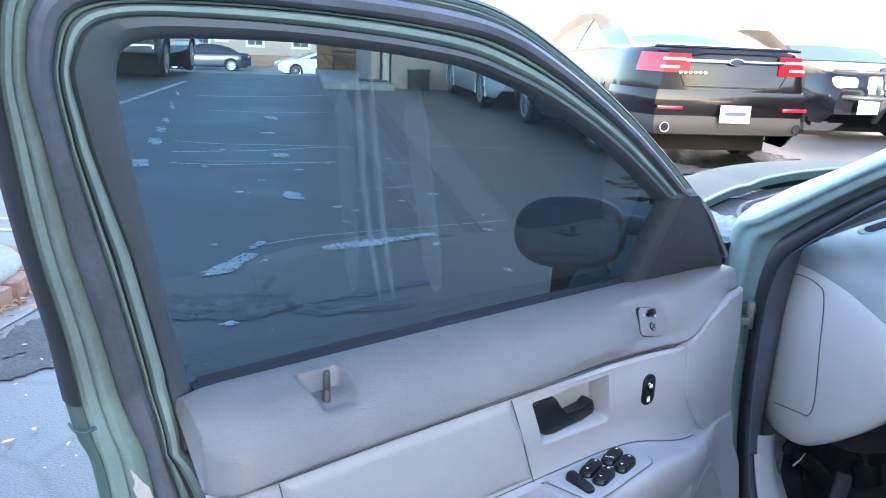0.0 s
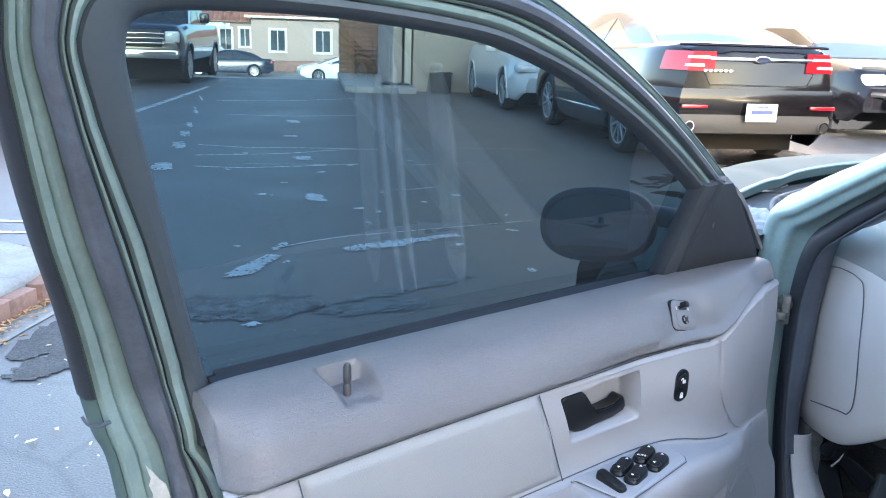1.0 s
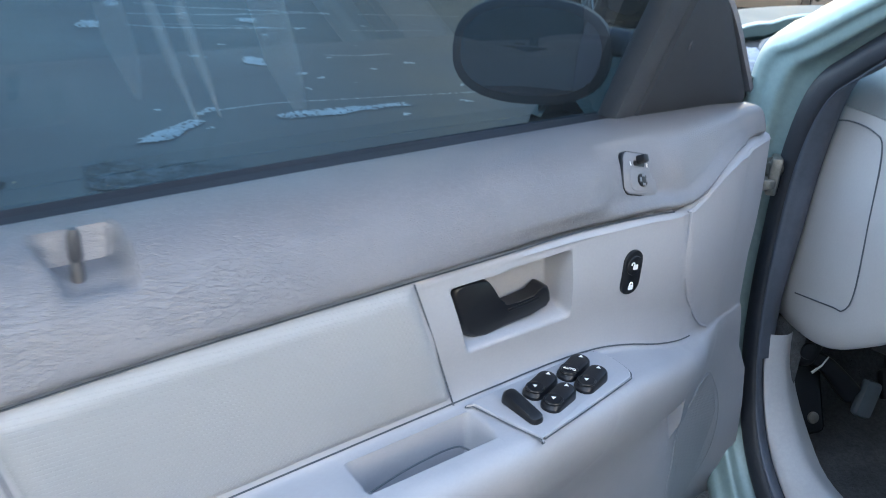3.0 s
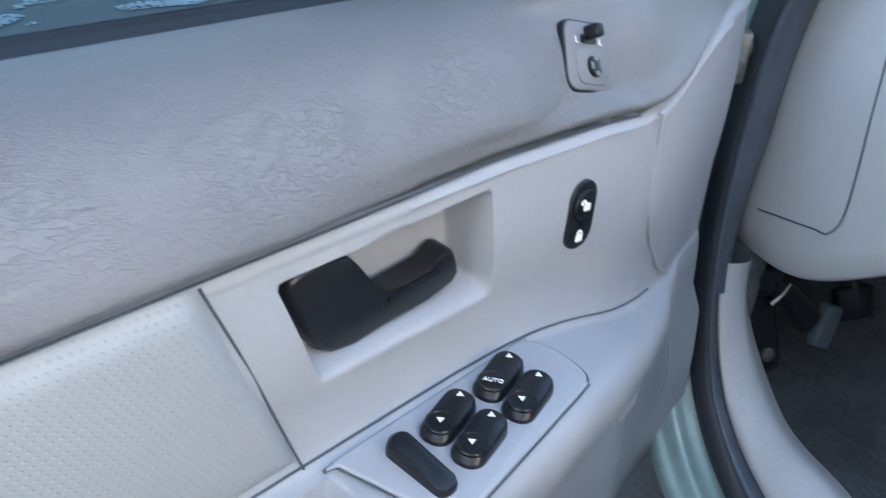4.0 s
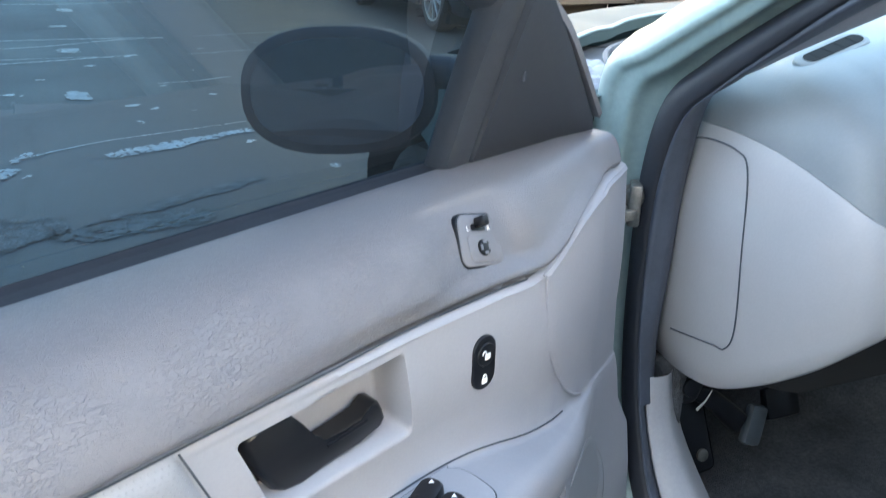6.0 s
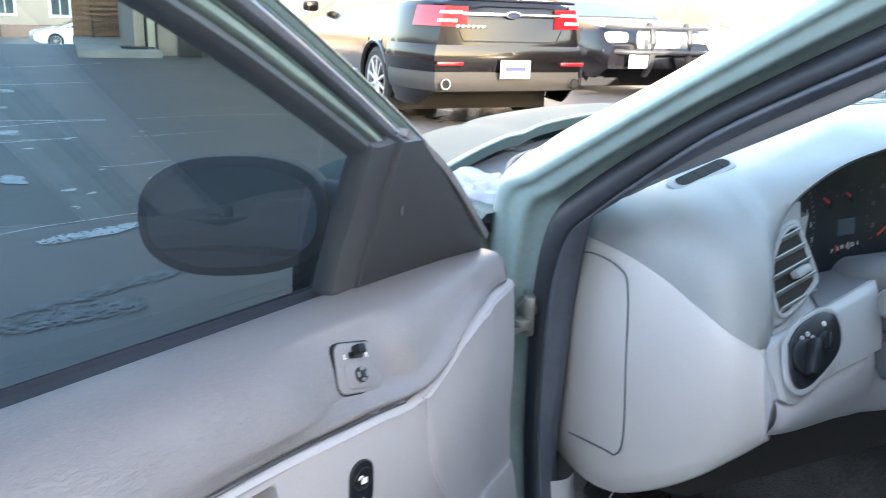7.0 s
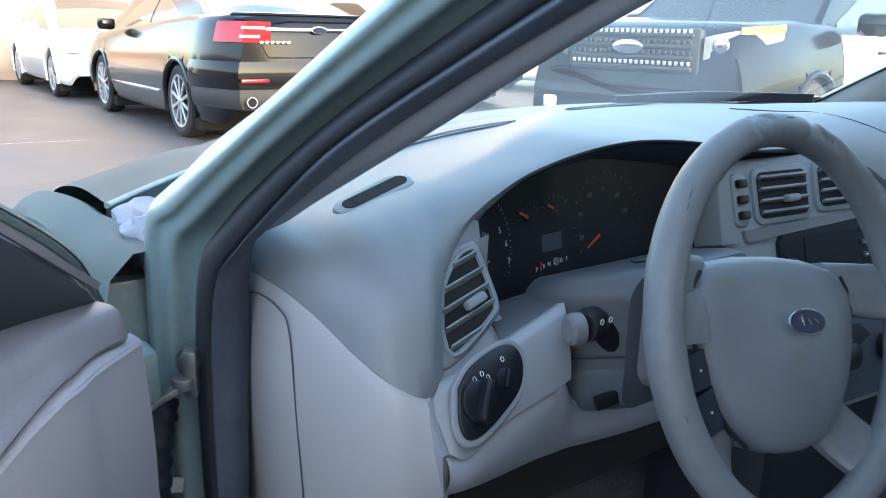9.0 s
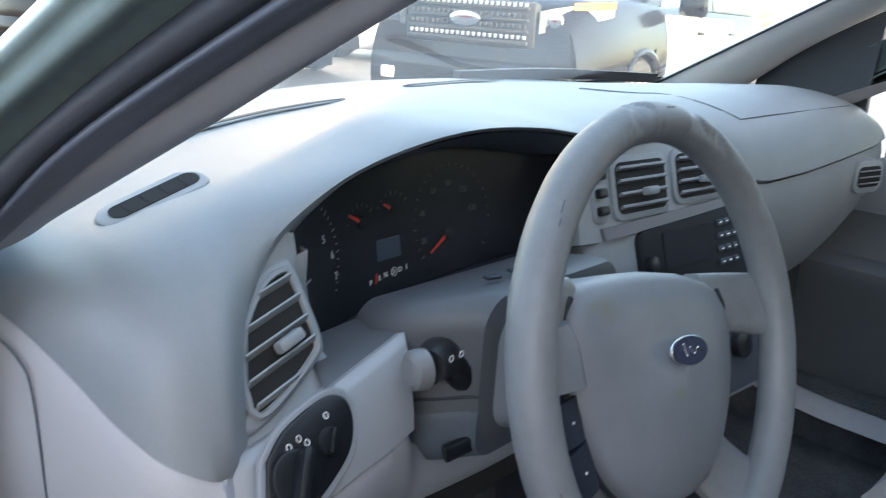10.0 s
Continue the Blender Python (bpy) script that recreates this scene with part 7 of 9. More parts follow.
# Darker than the driver's trim: shade across the cabin is put into its colour.
part("inner_trim", far_door(), mat("slate door trim darkened for cabin shade", (0.085, 0.092, 0.10), 0.55, grain=0.04, grain_scale=260, bump=0.15, bump_scale=420, stain=0.07, stain_scale=6, bump_dist=0.0008), pd, "grey moulded inner trim")
bm = bmesh.new()
box(bm, (2 * CX + 0.08 - 0.975, 0.95, 0.565), (0.02, 0.10, 0.018), 0.006)
box(bm, (2 * CX + 0.08 - 0.958, 0.93, 0.665), (0.02, 0.10, 0.05), 0.008)
part("handle", bm, CHROME, pd)
bm = bmesh.new()
rows = [[(2 * CX + 0.08 - 0.82, 0.2, 0.79), (2 * CX + 0.08 - 0.83, 1.38, 0.80)], [(2 * CX + 0.08 - 0.80, 0.2, 0.4), (2 * CX + 0.08 - 0.79, 1.38, 0.4)], [(2 * CX + 0.08 - 0.82, 0.2, 0.18), (2 * CX + 0.08 - 0.82, 1.38, 0.18)]]
loft(bm, rows)
part("outer_skin", thick(bm, 0.01), PAINT, pd)
bm = bmesh.new()
loft(bm, [[(2 * CX + 0.08 - 0.845, 0.2, 0.80), (2 * CX + 0.08 - 1.06, 0.2, 1.29)], [(2 * CX + 0.08 - 0.845, 0.85, 0.80), (2 * CX + 0.08 - 0.985, 0.85, 1.13)], [(2 * CX + 0.08 - 0.845, 1.12, 0.80), (2 * CX + 0.08 - 0.925, 1.10, 0.985)]])
g_ = part("window_glass", bm, GLASS_DOOR, pd)
g_.visible_shadow = False
bm = bmesh.new()
vs = [bm.verts.new(p) for p in ((2.575, 1.139, 0.86), (2.565, 1.139, 0.959), (2.56, 1.130, 1.125), (2.56, 1.201, 1.092), (2.56, 1.252, 1.062), (2.56, 1.304, 1.025), (2.56, 1.37, 0.98), (2.575, 1.40, 0.86))]
bm.faces.new(vs)
part("mirror_sail", thick(bm, 0.02), SAIL, pd, "dark corner panel of the passenger window")
bm = bmesh.new()
sweep(bm, curve_pts([(2 * CX + 0.08 - 0.90, 1.12, 0.985), (2 * CX + 0.08 - 0.97, 0.9, 1.10), (2 * CX + 0.08 - 1.06, 0.5, 1.25), (2 * CX + 0.08 - 1.08, 0.1, 1.30)], 16), rounded(0.05, 0.04, 0.012, 2))
part("window_frame", bm, FRAME_TRIM, pd)

bm = bmesh.new()
rows = []
for x in [0.90 + 0.04 * i for i in range(43)]:
    hump = 0.16 * math.exp(-((x - CX) / 0.13) ** 2)
    rows.append([(x, y, 0.165 + hump * smooth01(1.9, 1.3, y) * 0.8 + 0.48 * smooth01(1.46, 1.98, y) + 0.006 * noise.noise(Vector((x * 9, y * 9, 0)))) for y in [-0.9 + 0.08 * k for k in range(37)]])
loft(bm, rows)
part("floor_carpet", bm, CARPET, car, "charcoal carpeted footwell")
bm = bmesh.new()
box(bm, (CX, 2.0, 0.45), (1.6, 0.04, 0.7), 0.01)
part("bulkhead", bm, CARPET, car)
bm = bmesh.new()
box(bm, (0.955, 1.50, 0.32), (0.03, 0.36, 0.30), 0.01)
part("kick_panel", bm, CARPET, car, "dark kick panel")
bm = bmesh.new()
box(bm, (CX, -1.0, 0.6), (1.7, 0.05, 0.9), 0.02)
box(bm, (CX, -1.75, 0.65), (1.75, 1.2, 0.5), 0.15)
part("rear_body", bm, PAINT, car)
bm = bmesh.new()
box(bm, (2.62, 0.7, 0.12), (0.14, 1.9, 0.34), 0.03)
part("rocker_sill", bm, CARPET, car)
for sx in (0.84, 2 * CX - 0.84):
    bm = bmesh.new()
    box(bm, (sx, 0.03, 0.55), (0.10, 0.24, 0.75), 0.03)
    sweep(bm, [(sx, 0.05, 0.88), (CX + (sx - CX) * 0.72, -0.02, 1.33)], rounded(0.12, 0.06, 0.02), up=(0, 1, 0))
    part("centre_pillar", bm, JAMB, car)
    bm = bmesh.new()
    box(bm, (sx, -0.95, 0.55), (0.12, 1.7, 0.62), 0.05)
    part("rear_side", bm, PAINT, car)

# rear of the cabin, out of view: opaque panes added to block light from behind
for sx in (0.86, 2 * CX - 0.86):
    bm = bmesh.new()
    loft(bm, [[(sx, -0.1, 0.82), (CX + (sx - CX) * 0.72, -0.1, 1.34)], [(sx, -0.9, 0.86), (CX + (sx - CX) * 0.72, -0.9, 1.32)], [(sx, -1.5, 0.9), (CX + (sx - CX) * 0.75, -1.25, 1.2)]])
    part("rear_side_window", thick(bm, 0.01), GLASS_DARK, car, "dark rear side glass")
bm = bmesh.new()
loft(bm, [[(CX - 0.64, -0.95, 1.36), (CX + 0.64, -0.95, 1.36)], [(CX - 0.72, -1.75, 0.92), (CX + 0.72, -1.75, 0.92)]])
part("rear_window", thick(bm, 0.01), GLASS_DARK, car, "dark rear glass")
rs = thing("rear_seat", "grey cloth rear bench", "seat")
rs.parent = car
bm = bmesh.new()
box(bm, (CX, -0.62, 0.36), (1.35, 0.5, 0.2), 0.05)
part("cushion", bm, SEAT, rs)
bm = bmesh.new()
box(bm, (CX, -0.92, 0.68), (1.35, 0.16, 0.6), 0.05, rot=Matrix.Rotation(radians(20), 4, "X"))
part("backrest", bm, SEAT, rs)

# pedals and release lever
ped = thing("brake_pedal", "black brake pedal under the dashboard", "pedal")
bm = bmesh.new()
box(bm, (1.235, 1.40, 0.30), (0.07, 0.02, 0.055), 0.008, rot=Matrix.Rotation(radians(-25), 4, "X"))
part("pad", bm, BLACK, ped)
bm = bmesh.new()
sweep(bm, curve_pts([(1.235, 1.41, 0.31), (1.23, 1.47, 0.42), (1.22, 1.50, 0.56)], 8), rounded(0.012, 0.03, 0.004, 2))
part("arm", bm, DARK_METAL, ped)
ped = thing("parking_brake_pedal", "black foot parking brake with a worn edge by the kick panel", "pedal")
bm = bmesh.new()
box(bm, (0.985, 1.35, 0.415), (0.050, 0.05, 0.055), 0.018, rot=Matrix.Rotation(radians(20), 4, "Y"), seg=3)
disc(bm, (0.975, 1.322, 0.425), (0, -1, 0.2), 0.014, 0.006, 16, 0.002)
part("pivot", bm, BLACK, ped)
bm = bmesh.new()
sweep(bm, curve_pts([(0.995, 1.34, 0.405), (1.03, 1.34, 0.385), (1.065, 1.345, 0.355), (1.10, 1.35, 0.322)], 14), rounded(0.030, 0.020, 0.007, 3), up=(0, -1, 0.2), scale=[0.8 + 0.03 * i for i in range(14)])
part("arm", bm, BLACK, ped)
bm = bmesh.new()
box(bm, (1.137, 1.352, 0.306), (0.036, 0.02, 0.066), 0.008, rot=Matrix.Rotation(radians(22), 4, "Y") @ Matrix.Rotation(radians(-15), 4, "X"))
part("pad", bm, FRAME_TRIM, ped, "ribbed grey pedal pad")
bm = bmesh.new()
sweep(bm, [(0.990, 1.318, 0.386), (1.006, 1.320, 0.397), (1.018, 1.324, 0.410)], rounded(0.005, 0.003, 0.001, 2), up=(0, -1, 0.2), scale=[0.9, 0.6, 0.4])
part("chipped_edge", bm, LABEL, ped, "pale chipped edge")
rest = thing("dead_pedal", "dark footrest with a bolt on the carpet", "footrest")
bm = bmesh.new()
box(bm, (1.018, 1.352, 0.318), (0.056, 0.014, 0.13), 0.010, rot=Matrix.Rotation(radians(-8), 4, "Y") @ Matrix.Rotation(radians(-18), 4, "X"))
part("plate", bm, BLACK, rest)
bm = bmesh.new()
disc(bm, (1.028, 1.334, 0.288), (0, -0.95, 0.3), 0.010, 0.004, 16, 0.001)
part("bolt", bm, STEEL, rest)

# seats
def seat(x, label, dy=0.0):
    s_ = thing("front_seat", label, "seat", group="front seats")
    s_.parent = car
    bm = bmesh.new()
    rows = []
    for y, zt in ((0.50, 0.40), (0.46, 0.465), (0.3, 0.47), (0.1, 0.44), (-0.05, 0.42)):
        rows.append([(x + 0.25 * c, y, zt - 0.16 if abs(c) == 1.0 and k in (0, 8) else zt + 0.025 * abs(c) ** 3) for k, c in enumerate((-1.0, -0.98, -0.8, -0.5, 0, 0.5, 0.8, 0.98, 1.0))])
    rows = [[(px, py + dy, pz) for px, py, pz in r] for r in rows]
    loft(bm, rows)
    box(bm, (x, 0.2 + dy, 0.32), (0.46, 0.52, 0.14), 0.04)
    part("cushion", bm, SEAT, s_, sharp=60)
    bm = bmesh.new()
    box(bm, (x, -0.14 + dy, 0.72), (0.48, 0.15, 0.62), 0.06, rot=Matrix.Rotation(radians(18), 4, "X"), seg=3)
    part("backrest", bm, SEAT, s_)
    bm = bmesh.new()
    box(bm, (x, -0.27 + dy, 1.10), (0.27, 0.09, 0.18), 0.04, rot=Matrix.Rotation(radians(14), 4, "X"), seg=3)
    part("headrest", bm, SEAT, s_)


seat(1.32, "grey cloth driver's seat")
seat(2.16, "grey cloth passenger seat", 0.36)


# ------------------------------------------------------------ dashboard
dash = thing("dashboard", "slate grey dashboard with lighter lower panels", "dashboard")
FOOT = [(0.945, 1.50, 0.80), (0.938, 1.40, 0.806), (0.932, 1.31, 0.812), (0.930, 1.24, 0.812), (0.931, 1.17, 0.803), (0.937, 1.11, 0.785), (0.955, 1.075, 0.765), (0.985, 1.062, 0.752), (1.002, 1.075, 0.785), (1.022, 1.10, 0.82), (1.045, 1.125, 0.849), (1.075, 1.142, 0.880), (1.12, 1.15, 0.906), (1.18, 1.152, 0.931), (1.26, 1.150, 0.949), (1.34, 1.148, 0.956), (1.43, 1.148, 0.951), (1.50, 1.148, 0.941), (1.56, 1.15, 0.931), (1.66, 1.15, 0.925), (1.77, 1.15, 0.922), (1.86, 1.13, 0.89), (1.95, 1.105, 0.844), (2.1, 1.09, 0.843), (2.25, 1.085, 0.849), (2.4, 1.082, 0.857), (2.54, 1.09, 0.864), (2.61, 1.14, 0.862), (2.62, 1.5, 0.84)]
TOP = [(0.985, 1.50, 0.862), (0.985, 1.44, 0.866), (0.985, 1.38, 0.874), (0.986, 1.33, 0.880), (0.988, 1.29, 0.885), (0.994, 1.262, 0.889), (1.008, 1.242, 0.894), (1.024, 1.234, 0.899), (1.038, 1.230, 0.903), (1.053, 1.229, 0.907), (1.07, 1.230, 0.911), (1.095, 1.233, 0.917), (1.135, 1.236, 0.926), (1.19, 1.24, 0.942), (1.26, 1.245, 0.962), (1.34, 1.25, 0.964), (1.43, 1.25, 0.961), (1.50, 1.25, 0.956), (1.56, 1.25, 0.953), (1.66, 1.25, 0.950), (1.77, 1.25, 0.952), (1.86, 1.245, 0.956), (1.95, 1.24, 0.960), (2.1, 1.235, 0.966), (2.25, 1.235, 0.967), (2.4, 1.245, 0.960), (2.52, 1.27, 0.948), (2.575, 1.33, 0.925), (2.59, 1.5, 0.90)]
BACK = [(CX + 0.79 * (-1 + 2 * i / 26), 1.655 - (0.25 if i < 13 else 0.13) * (-1 + 2 * i / 26) ** 2, 0.900 + 0.044 * (1 - abs(-1 + 2 * i / 26) ** 2.5)) for i in range(27)]
BACK[0] = (0.985, 1.56, 0.86)
ND = 120
DF, DT, DB = (curve_pts(q, ND) for q in (FOOT, TOP, BACK))
bm = bmesh.new()
rows = []
for f, t, b in zip(DF, DT, DB):
    c = Vector((f.x * 0.9 + t.x * 0.1, f.y * 0.9 + t.y * 0.1, t.z - 0.006))
    row = [b + Vector((0, 0.01, -0.02)), b, b.lerp(t, 0.33) + Vector((0, 0, 0.004)), b.lerp(t, 0.66) + Vector((0, 0, 0.004))]
    for k in range(9):
        s_ = k / 8
        row.append(t * (1 - s_) ** 2 + c * 2 * s_ * (1 - s_) + f * s_ ** 2)
    inw = (Vector((CX, 1.6, f.z)) - f)
    inw.z = 0
    inw.normalize()
    row += [f + inw * 0.006 + Vector((0, 0, -0.004)), f + inw * 0.05 + Vector((0, 0, -0.006))]
    rows.append(row)
loft(bm, rows)
part("upper_pad", bm, DASH, dash, "slate grey soft upper pad", sharp=50)

# side demister vent on the pad
dv = bmesh.new()
VA, VB = Vector((0.999, 1.246, 0.889)), Vector((1.078, 1.250, 0.913))
vm = frame_m((VA + VB) / 2 + Vector((0, 0, 0.0)) + Vector((0, 0, 0.001)), VB - VA, (-0.25, -0.22, 0.93))
plate(dv, [(x, y) for x, y in rounded(0.102, 0.036, 0.0175, 8)], vm @ Matrix.Translation((0, 0, -0.006)), 0.010, 0.004)
sv = part("side_vent", dv, mat("pale grey vent rim", (0.27, 0.28, 0.29), 0.5, stain=0.06, stain_scale=20), dash, "oval side demister vent")
# Flat black plate and slats: the shade of the vent's depth is painted on.
dv = bmesh.new()
plate(dv, rounded(0.084, 0.019, 0.0094, 8), vm @ Matrix.Translation((0.002, 0, 0.0042)), 0.0006)
part("vent_slot", dv, WELL, sv)
for k in range(4):
    part("slat", bx(vm @ Vector((-0.026 + 0.018 * k, 0, 0.0048)), (0.0014, 0.015, 0.0008), rot=vm.to_3x3().to_4x4()), WELL, sv)

# demister slots along the screen, the joint of the airbag lid and the crease in front of it
for pts in ([(1.12, 1.405, 0.9215), (1.2328, 1.4434, 0.9283), (1.3079, 1.4617, 0.9338), (1.3832, 1.4689, 0.9393), (1.43, 1.468, 0.943)], [(1.52, 1.450, 0.9595), (1.5708, 1.465, 0.9588), (1.7256, 1.5194, 0.9545), (1.86, 1.548, 0.951)]):
    bm = bmesh.new()
    sweep(bm, curve_pts(pts, 24), rounded(0.017, 0.003, 0.0012, 2), scale=[min(1.0, 0.25 + i / 6, 0.25 + (23 - i) / 6) for i in range(24)])
    ds = part("demister_slot", bm, DASH, dash)
    bm = bmesh.new()
    sweep(bm, curve_pts([(x, y, z + 0.0012) for x, y, z in pts], 24), rounded(0.010, 0.002, 0.0008, 2), scale=[min(1.0, 0.2 + i / 6, 0.2 + (23 - i) / 6) for i in range(24)])
    part("slot", bm, RUBBER, ds, "dark demister slot")
# The second line paints the pad's shaded crease as a dark strip.
for pts in ([(1.885, 1.40, 0.9525), (1.9001, 1.3081, 0.9549), (1.9176, 1.2774, 0.9569), (1.912, 1.235, 0.957), (1.9163, 1.1985, 0.9523), (1.932, 1.1721, 0.9437), (1.9554, 1.1485, 0.9309)], [(1.9554, 1.1485, 0.9309), (2.04, 1.140, 0.9335), (2.1274, 1.1344, 0.9347), (2.24, 1.132, 0.9347), (2.3501, 1.1318, 0.9345), (2.45, 1.138, 0.932)]):
    bm = bmesh.new()
    sweep(bm, curve_pts(pts, 30), ring(0.0011, 6))
    part("airbag_joint", bm, FRAME_TRIM, dash, "fine dark line along the airbag lid and crease")

# lower end panel (light)
BOT = [(0.95, 1.50, 0.50), (0.945, 1.40, 0.475), (0.94, 1.31, 0.468), (0.94, 1.24, 0.482), (0.945, 1.17, 0.525), (0.955, 1.11, 0.575), (0.975, 1.075, 0.615), (1.005, 1.055, 0.645)]
bm = bmesh.new()
F8 = curve_pts(FOOT[:8], 40)
B8 = curve_pts(BOT, 40)
rows = []
for f, b in zip(F8, B8):
    inw = Vector((CX, 1.6, 0)) - Vector((f.x, f.y, 0))
    inw.normalize()
    out = -inw
    row = [f + inw * 0.03, f + Vector((0, 0, -0.001)), f + out * 0.002 + Vector((0, 0, -0.006))]
    for k in range(1, 9):
        s_ = k / 9
        row.append(f.lerp(b, s_) + out * (0.004 + 0.010 * math.sin(math.pi * s_)))
    row += [b + out * 0.002, b + inw * 0.010 + Vector((0, 0, -0.008)), b + inw * 0.06 + Vector((0, 0, -0.004))]
    rows.append(row)
loft(bm, rows)
# The trim's grey made lighter: stronger light from the doorway is put into it.
part("end_panel", bm, mat("light grey end panel plastic, lightened for side light", (0.385, 0.385, 0.402), 0.52, grain=0.025, grain_scale=350, bump=0.12, bump_scale=700, stain=0.04, stain_scale=7, bump_dist=0.0006), dash, "light grey lower end panel, lightened for side light", sharp=60)


def end_pt(f, s_):
    """Point on the end panel: f along it (0 front, 1 corner), s_ down it."""
    p, q = F8[int(f * 39)], B8[int(f * 39)]
    inw = Vector((CX, 1.6, 0)) - Vector((p.x, p.y, 0))
    inw.normalize()
    return p.lerp(q, s_) - inw * (0.0046 + 0.010 * math.sin(math.pi * s_))


# fuse cover joint
loop = [(0.935, 1.352, 0.782), (0.930, 1.30, 0.796), (0.928, 1.245, 0.795), (0.928, 1.222, 0.775), (0.928, 1.21, 0.68), (0.930, 1.203, 0.585), (0.931, 1.215, 0.552), (0.932, 1.24, 0.545), (0.935, 1.325, 0.525)]
bm = bmesh.new()
sweep(bm, curve_pts([(x - 0.006, y, z) for x, y, z in loop], 60), ring(0.0010, 6), up=(1, 0, 0))
part("fuse_cover_joint", bm, FRAME_TRIM, dash, "thin dark joint of the fuse cover")

# satin panel with the lamp switch, and the knee panel
NF = Vector((-0.06, -0.83, 0.55)).normalized()
fm = frame_m((1.06, 1.075, 0.765), (1, 0.06, 0.06), NF)


def face_xy(p):
    q = fm.inverted() @ Vector(p)
    return q.x, q.y


SAT_T = curve_pts([(0.986, 1.073, 0.754), (1.033, 1.075, 0.763), (1.095, 1.082, 0.779), (1.150, 1.0875, 0.793), (1.176, 1.090, 0.800)], 30)
SAT_B = curve_pts([(0.991, 1.037, 0.703), (1.009, 1.033, 0.697), (1.064, 1.041, 0.716), (1.120, 1.045, 0.727), (1.152, 1.049, 0.733)], 30)
bm = bmesh.new()
rows = []
for i, (p, q) in enumerate(zip(SAT_T, SAT_B)):
    w_ = 0.004 * math.sin(math.pi * min(1, i / 4) / 2)
    rows.append([p + Vector((0, 0.03, -0.012)), p + Vector((0, 0.004, 0)), p + NF * (w_ * 0.6)] + [p.lerp(q, k / 6) + NF * (w_ + 0.002 * math.sin(math.pi * k / 6)) for k in range(1, 6)] + [q + NF * (w_ * 0.6), q + Vector((0, 0.006, -0.002)), q + Vector((0, 0.03, 0.004))])
rows.insert(0, [v + Vector((0.001, 0.035, -0.002)) for v in rows[0]])
loft(bm, rows)
part("satin_panel", bm, SILVER, dash, "satin silver switch panel", sharp=60)
# lamp switch
fs = fm @ Matrix.Translation((0, 0, 0.0055))
OUT_L = [face_xy(p) for p in ((1.012, 1.061, 0.753), (1.035, 1.069, 0.768), (1.076, 1.073, 0.779), (1.095, 1.069, 0.774), (1.095, 1.057, 0.757), (1.077, 1.045, 0.737), (1.03, 1.034, 0.716), (1.007, 1.034, 0.713), (1.001, 1.043, 0.726))]
OUT_L = [(p.x, p.y) for p in curve_pts([(x, y, 0) for x, y in OUT_L + OUT_L[:1]], 40)[:-1]]
bm = bmesh.new()
sweep(bm, [fs @ Vector((x * 1.05 + 0.001, y * 1.05 + 0.001, 0.001)) for x, y in OUT_L], ring(0.0030, 8, 0.0042), up=NF, closed=True)
part("switch_surround", bm, SILVER, dash)
bm = bmesh.new()
plate(bm, OUT_L, fs @ Matrix.Translation((0, 0, -0.002)), 0.008, 0.003)
ls = part("lamp_switch", bm, BLACK, dash, "glossy black headlamp switch panel")
hm = fs @ Matrix.Translation((-0.034, -0.034, 0.006))
bm = bmesh.new()
plate(bm, ring(0.021, 24), hm, 0.005, 0.002)
kn = part("knob", bm, BLACK, ls)
bm = bmesh.new()
box(bm, hm @ Vector((0, 0, 0.010)), (0.011, 0.044, 0.016), 0.005, rot=hm.to_3x3().to_4x4() @ Matrix.Rotation(radians(-36), 4, "Z"))
part("knob_grip", bm, BLACK, kn)
for x, y in ((-0.0287, -0.0121), (-0.0184, -0.0098), (-0.0130, -0.0150), (-0.0170, -0.0450), (0.0114, -0.004)):
    bm = bmesh.new()
    mm = fs @ Matrix.Translation((x, y, 0.0063))
    sweep(bm, [mm @ Vector((0.0020 * math.cos(t), 0.0024 * math.sin(t), 0)) for t in [2 * math.pi * i / 12 for i in range(12)]], ring(0.00038, 5), up=NF, closed=True)
    part("symbol", bm, WHITE_INK, ls, "small white symbol")
bm = bmesh.new()
plate(bm, ring(0.011, 20), fs @ Matrix.Translation((0.0062, -0.0228, 0.0055)), 0.002, 0.001)
dm_ = part("dimmer", bm, BLACK, ls)
part("dimmer_grip", bx(fs @ Vector((0.0062, -0.0228, 0.009)), (0.005, 0.020, 0.006), 0.002, rot=fs.to_3x3().to_4x4() @ Matrix.Rotation(radians(-36), 4, "Z")), BLACK, dm_)

# Dashboard grey made darker: shade round the column is put into this plastic.
COLUMN_SLATE = mat("slate column plastic darkened for shade", (0.062, 0.068, 0.078), 0.5, grain=0.03, grain_scale=300, bump=0.15, bump_scale=520, stain=0.08, stain_scale=8, bump_dist=0.0006)

# left air vent
vc = Vector((1.060, 1.112, 0.816))
vn = Vector((-0.08, -0.84, 0.54)).normalized()
vm = frame_m(vc, (1, 0.04, 0.05), vn)
VO = [(-0.044, -0.040), (-0.036, -0.047), (-0.010, -0.040), (0.030, -0.022), (0.040, -0.012), (0.042, 0.01), (0.041, 0.044), (0.034, 0.050), (0.012, 0.044), (-0.018, 0.020), (-0.038, -0.010)]
VO = [(x * 0.90 - 0.003, y) for x, y in VO]
VO = [(p.x, p.y) for p in curve_pts([(x, y, 0) for x, y in VO + VO[:1]], 45)[:-1]]
bm = bmesh.new()
plate(bm, [(x * 1.30, y * 1.22) for x, y in VO], vm @ Matrix.Translation((0, 0, -0.012)), 0.014, 0.006)
vt = part("air_vent", bm, DASH, dash, "grey slatted air vent", sharp=50)
bm = bmesh.new()
plate(bm, VO, vm @ Matrix.Translation((0, 0, 0.0022)), 0.0008)
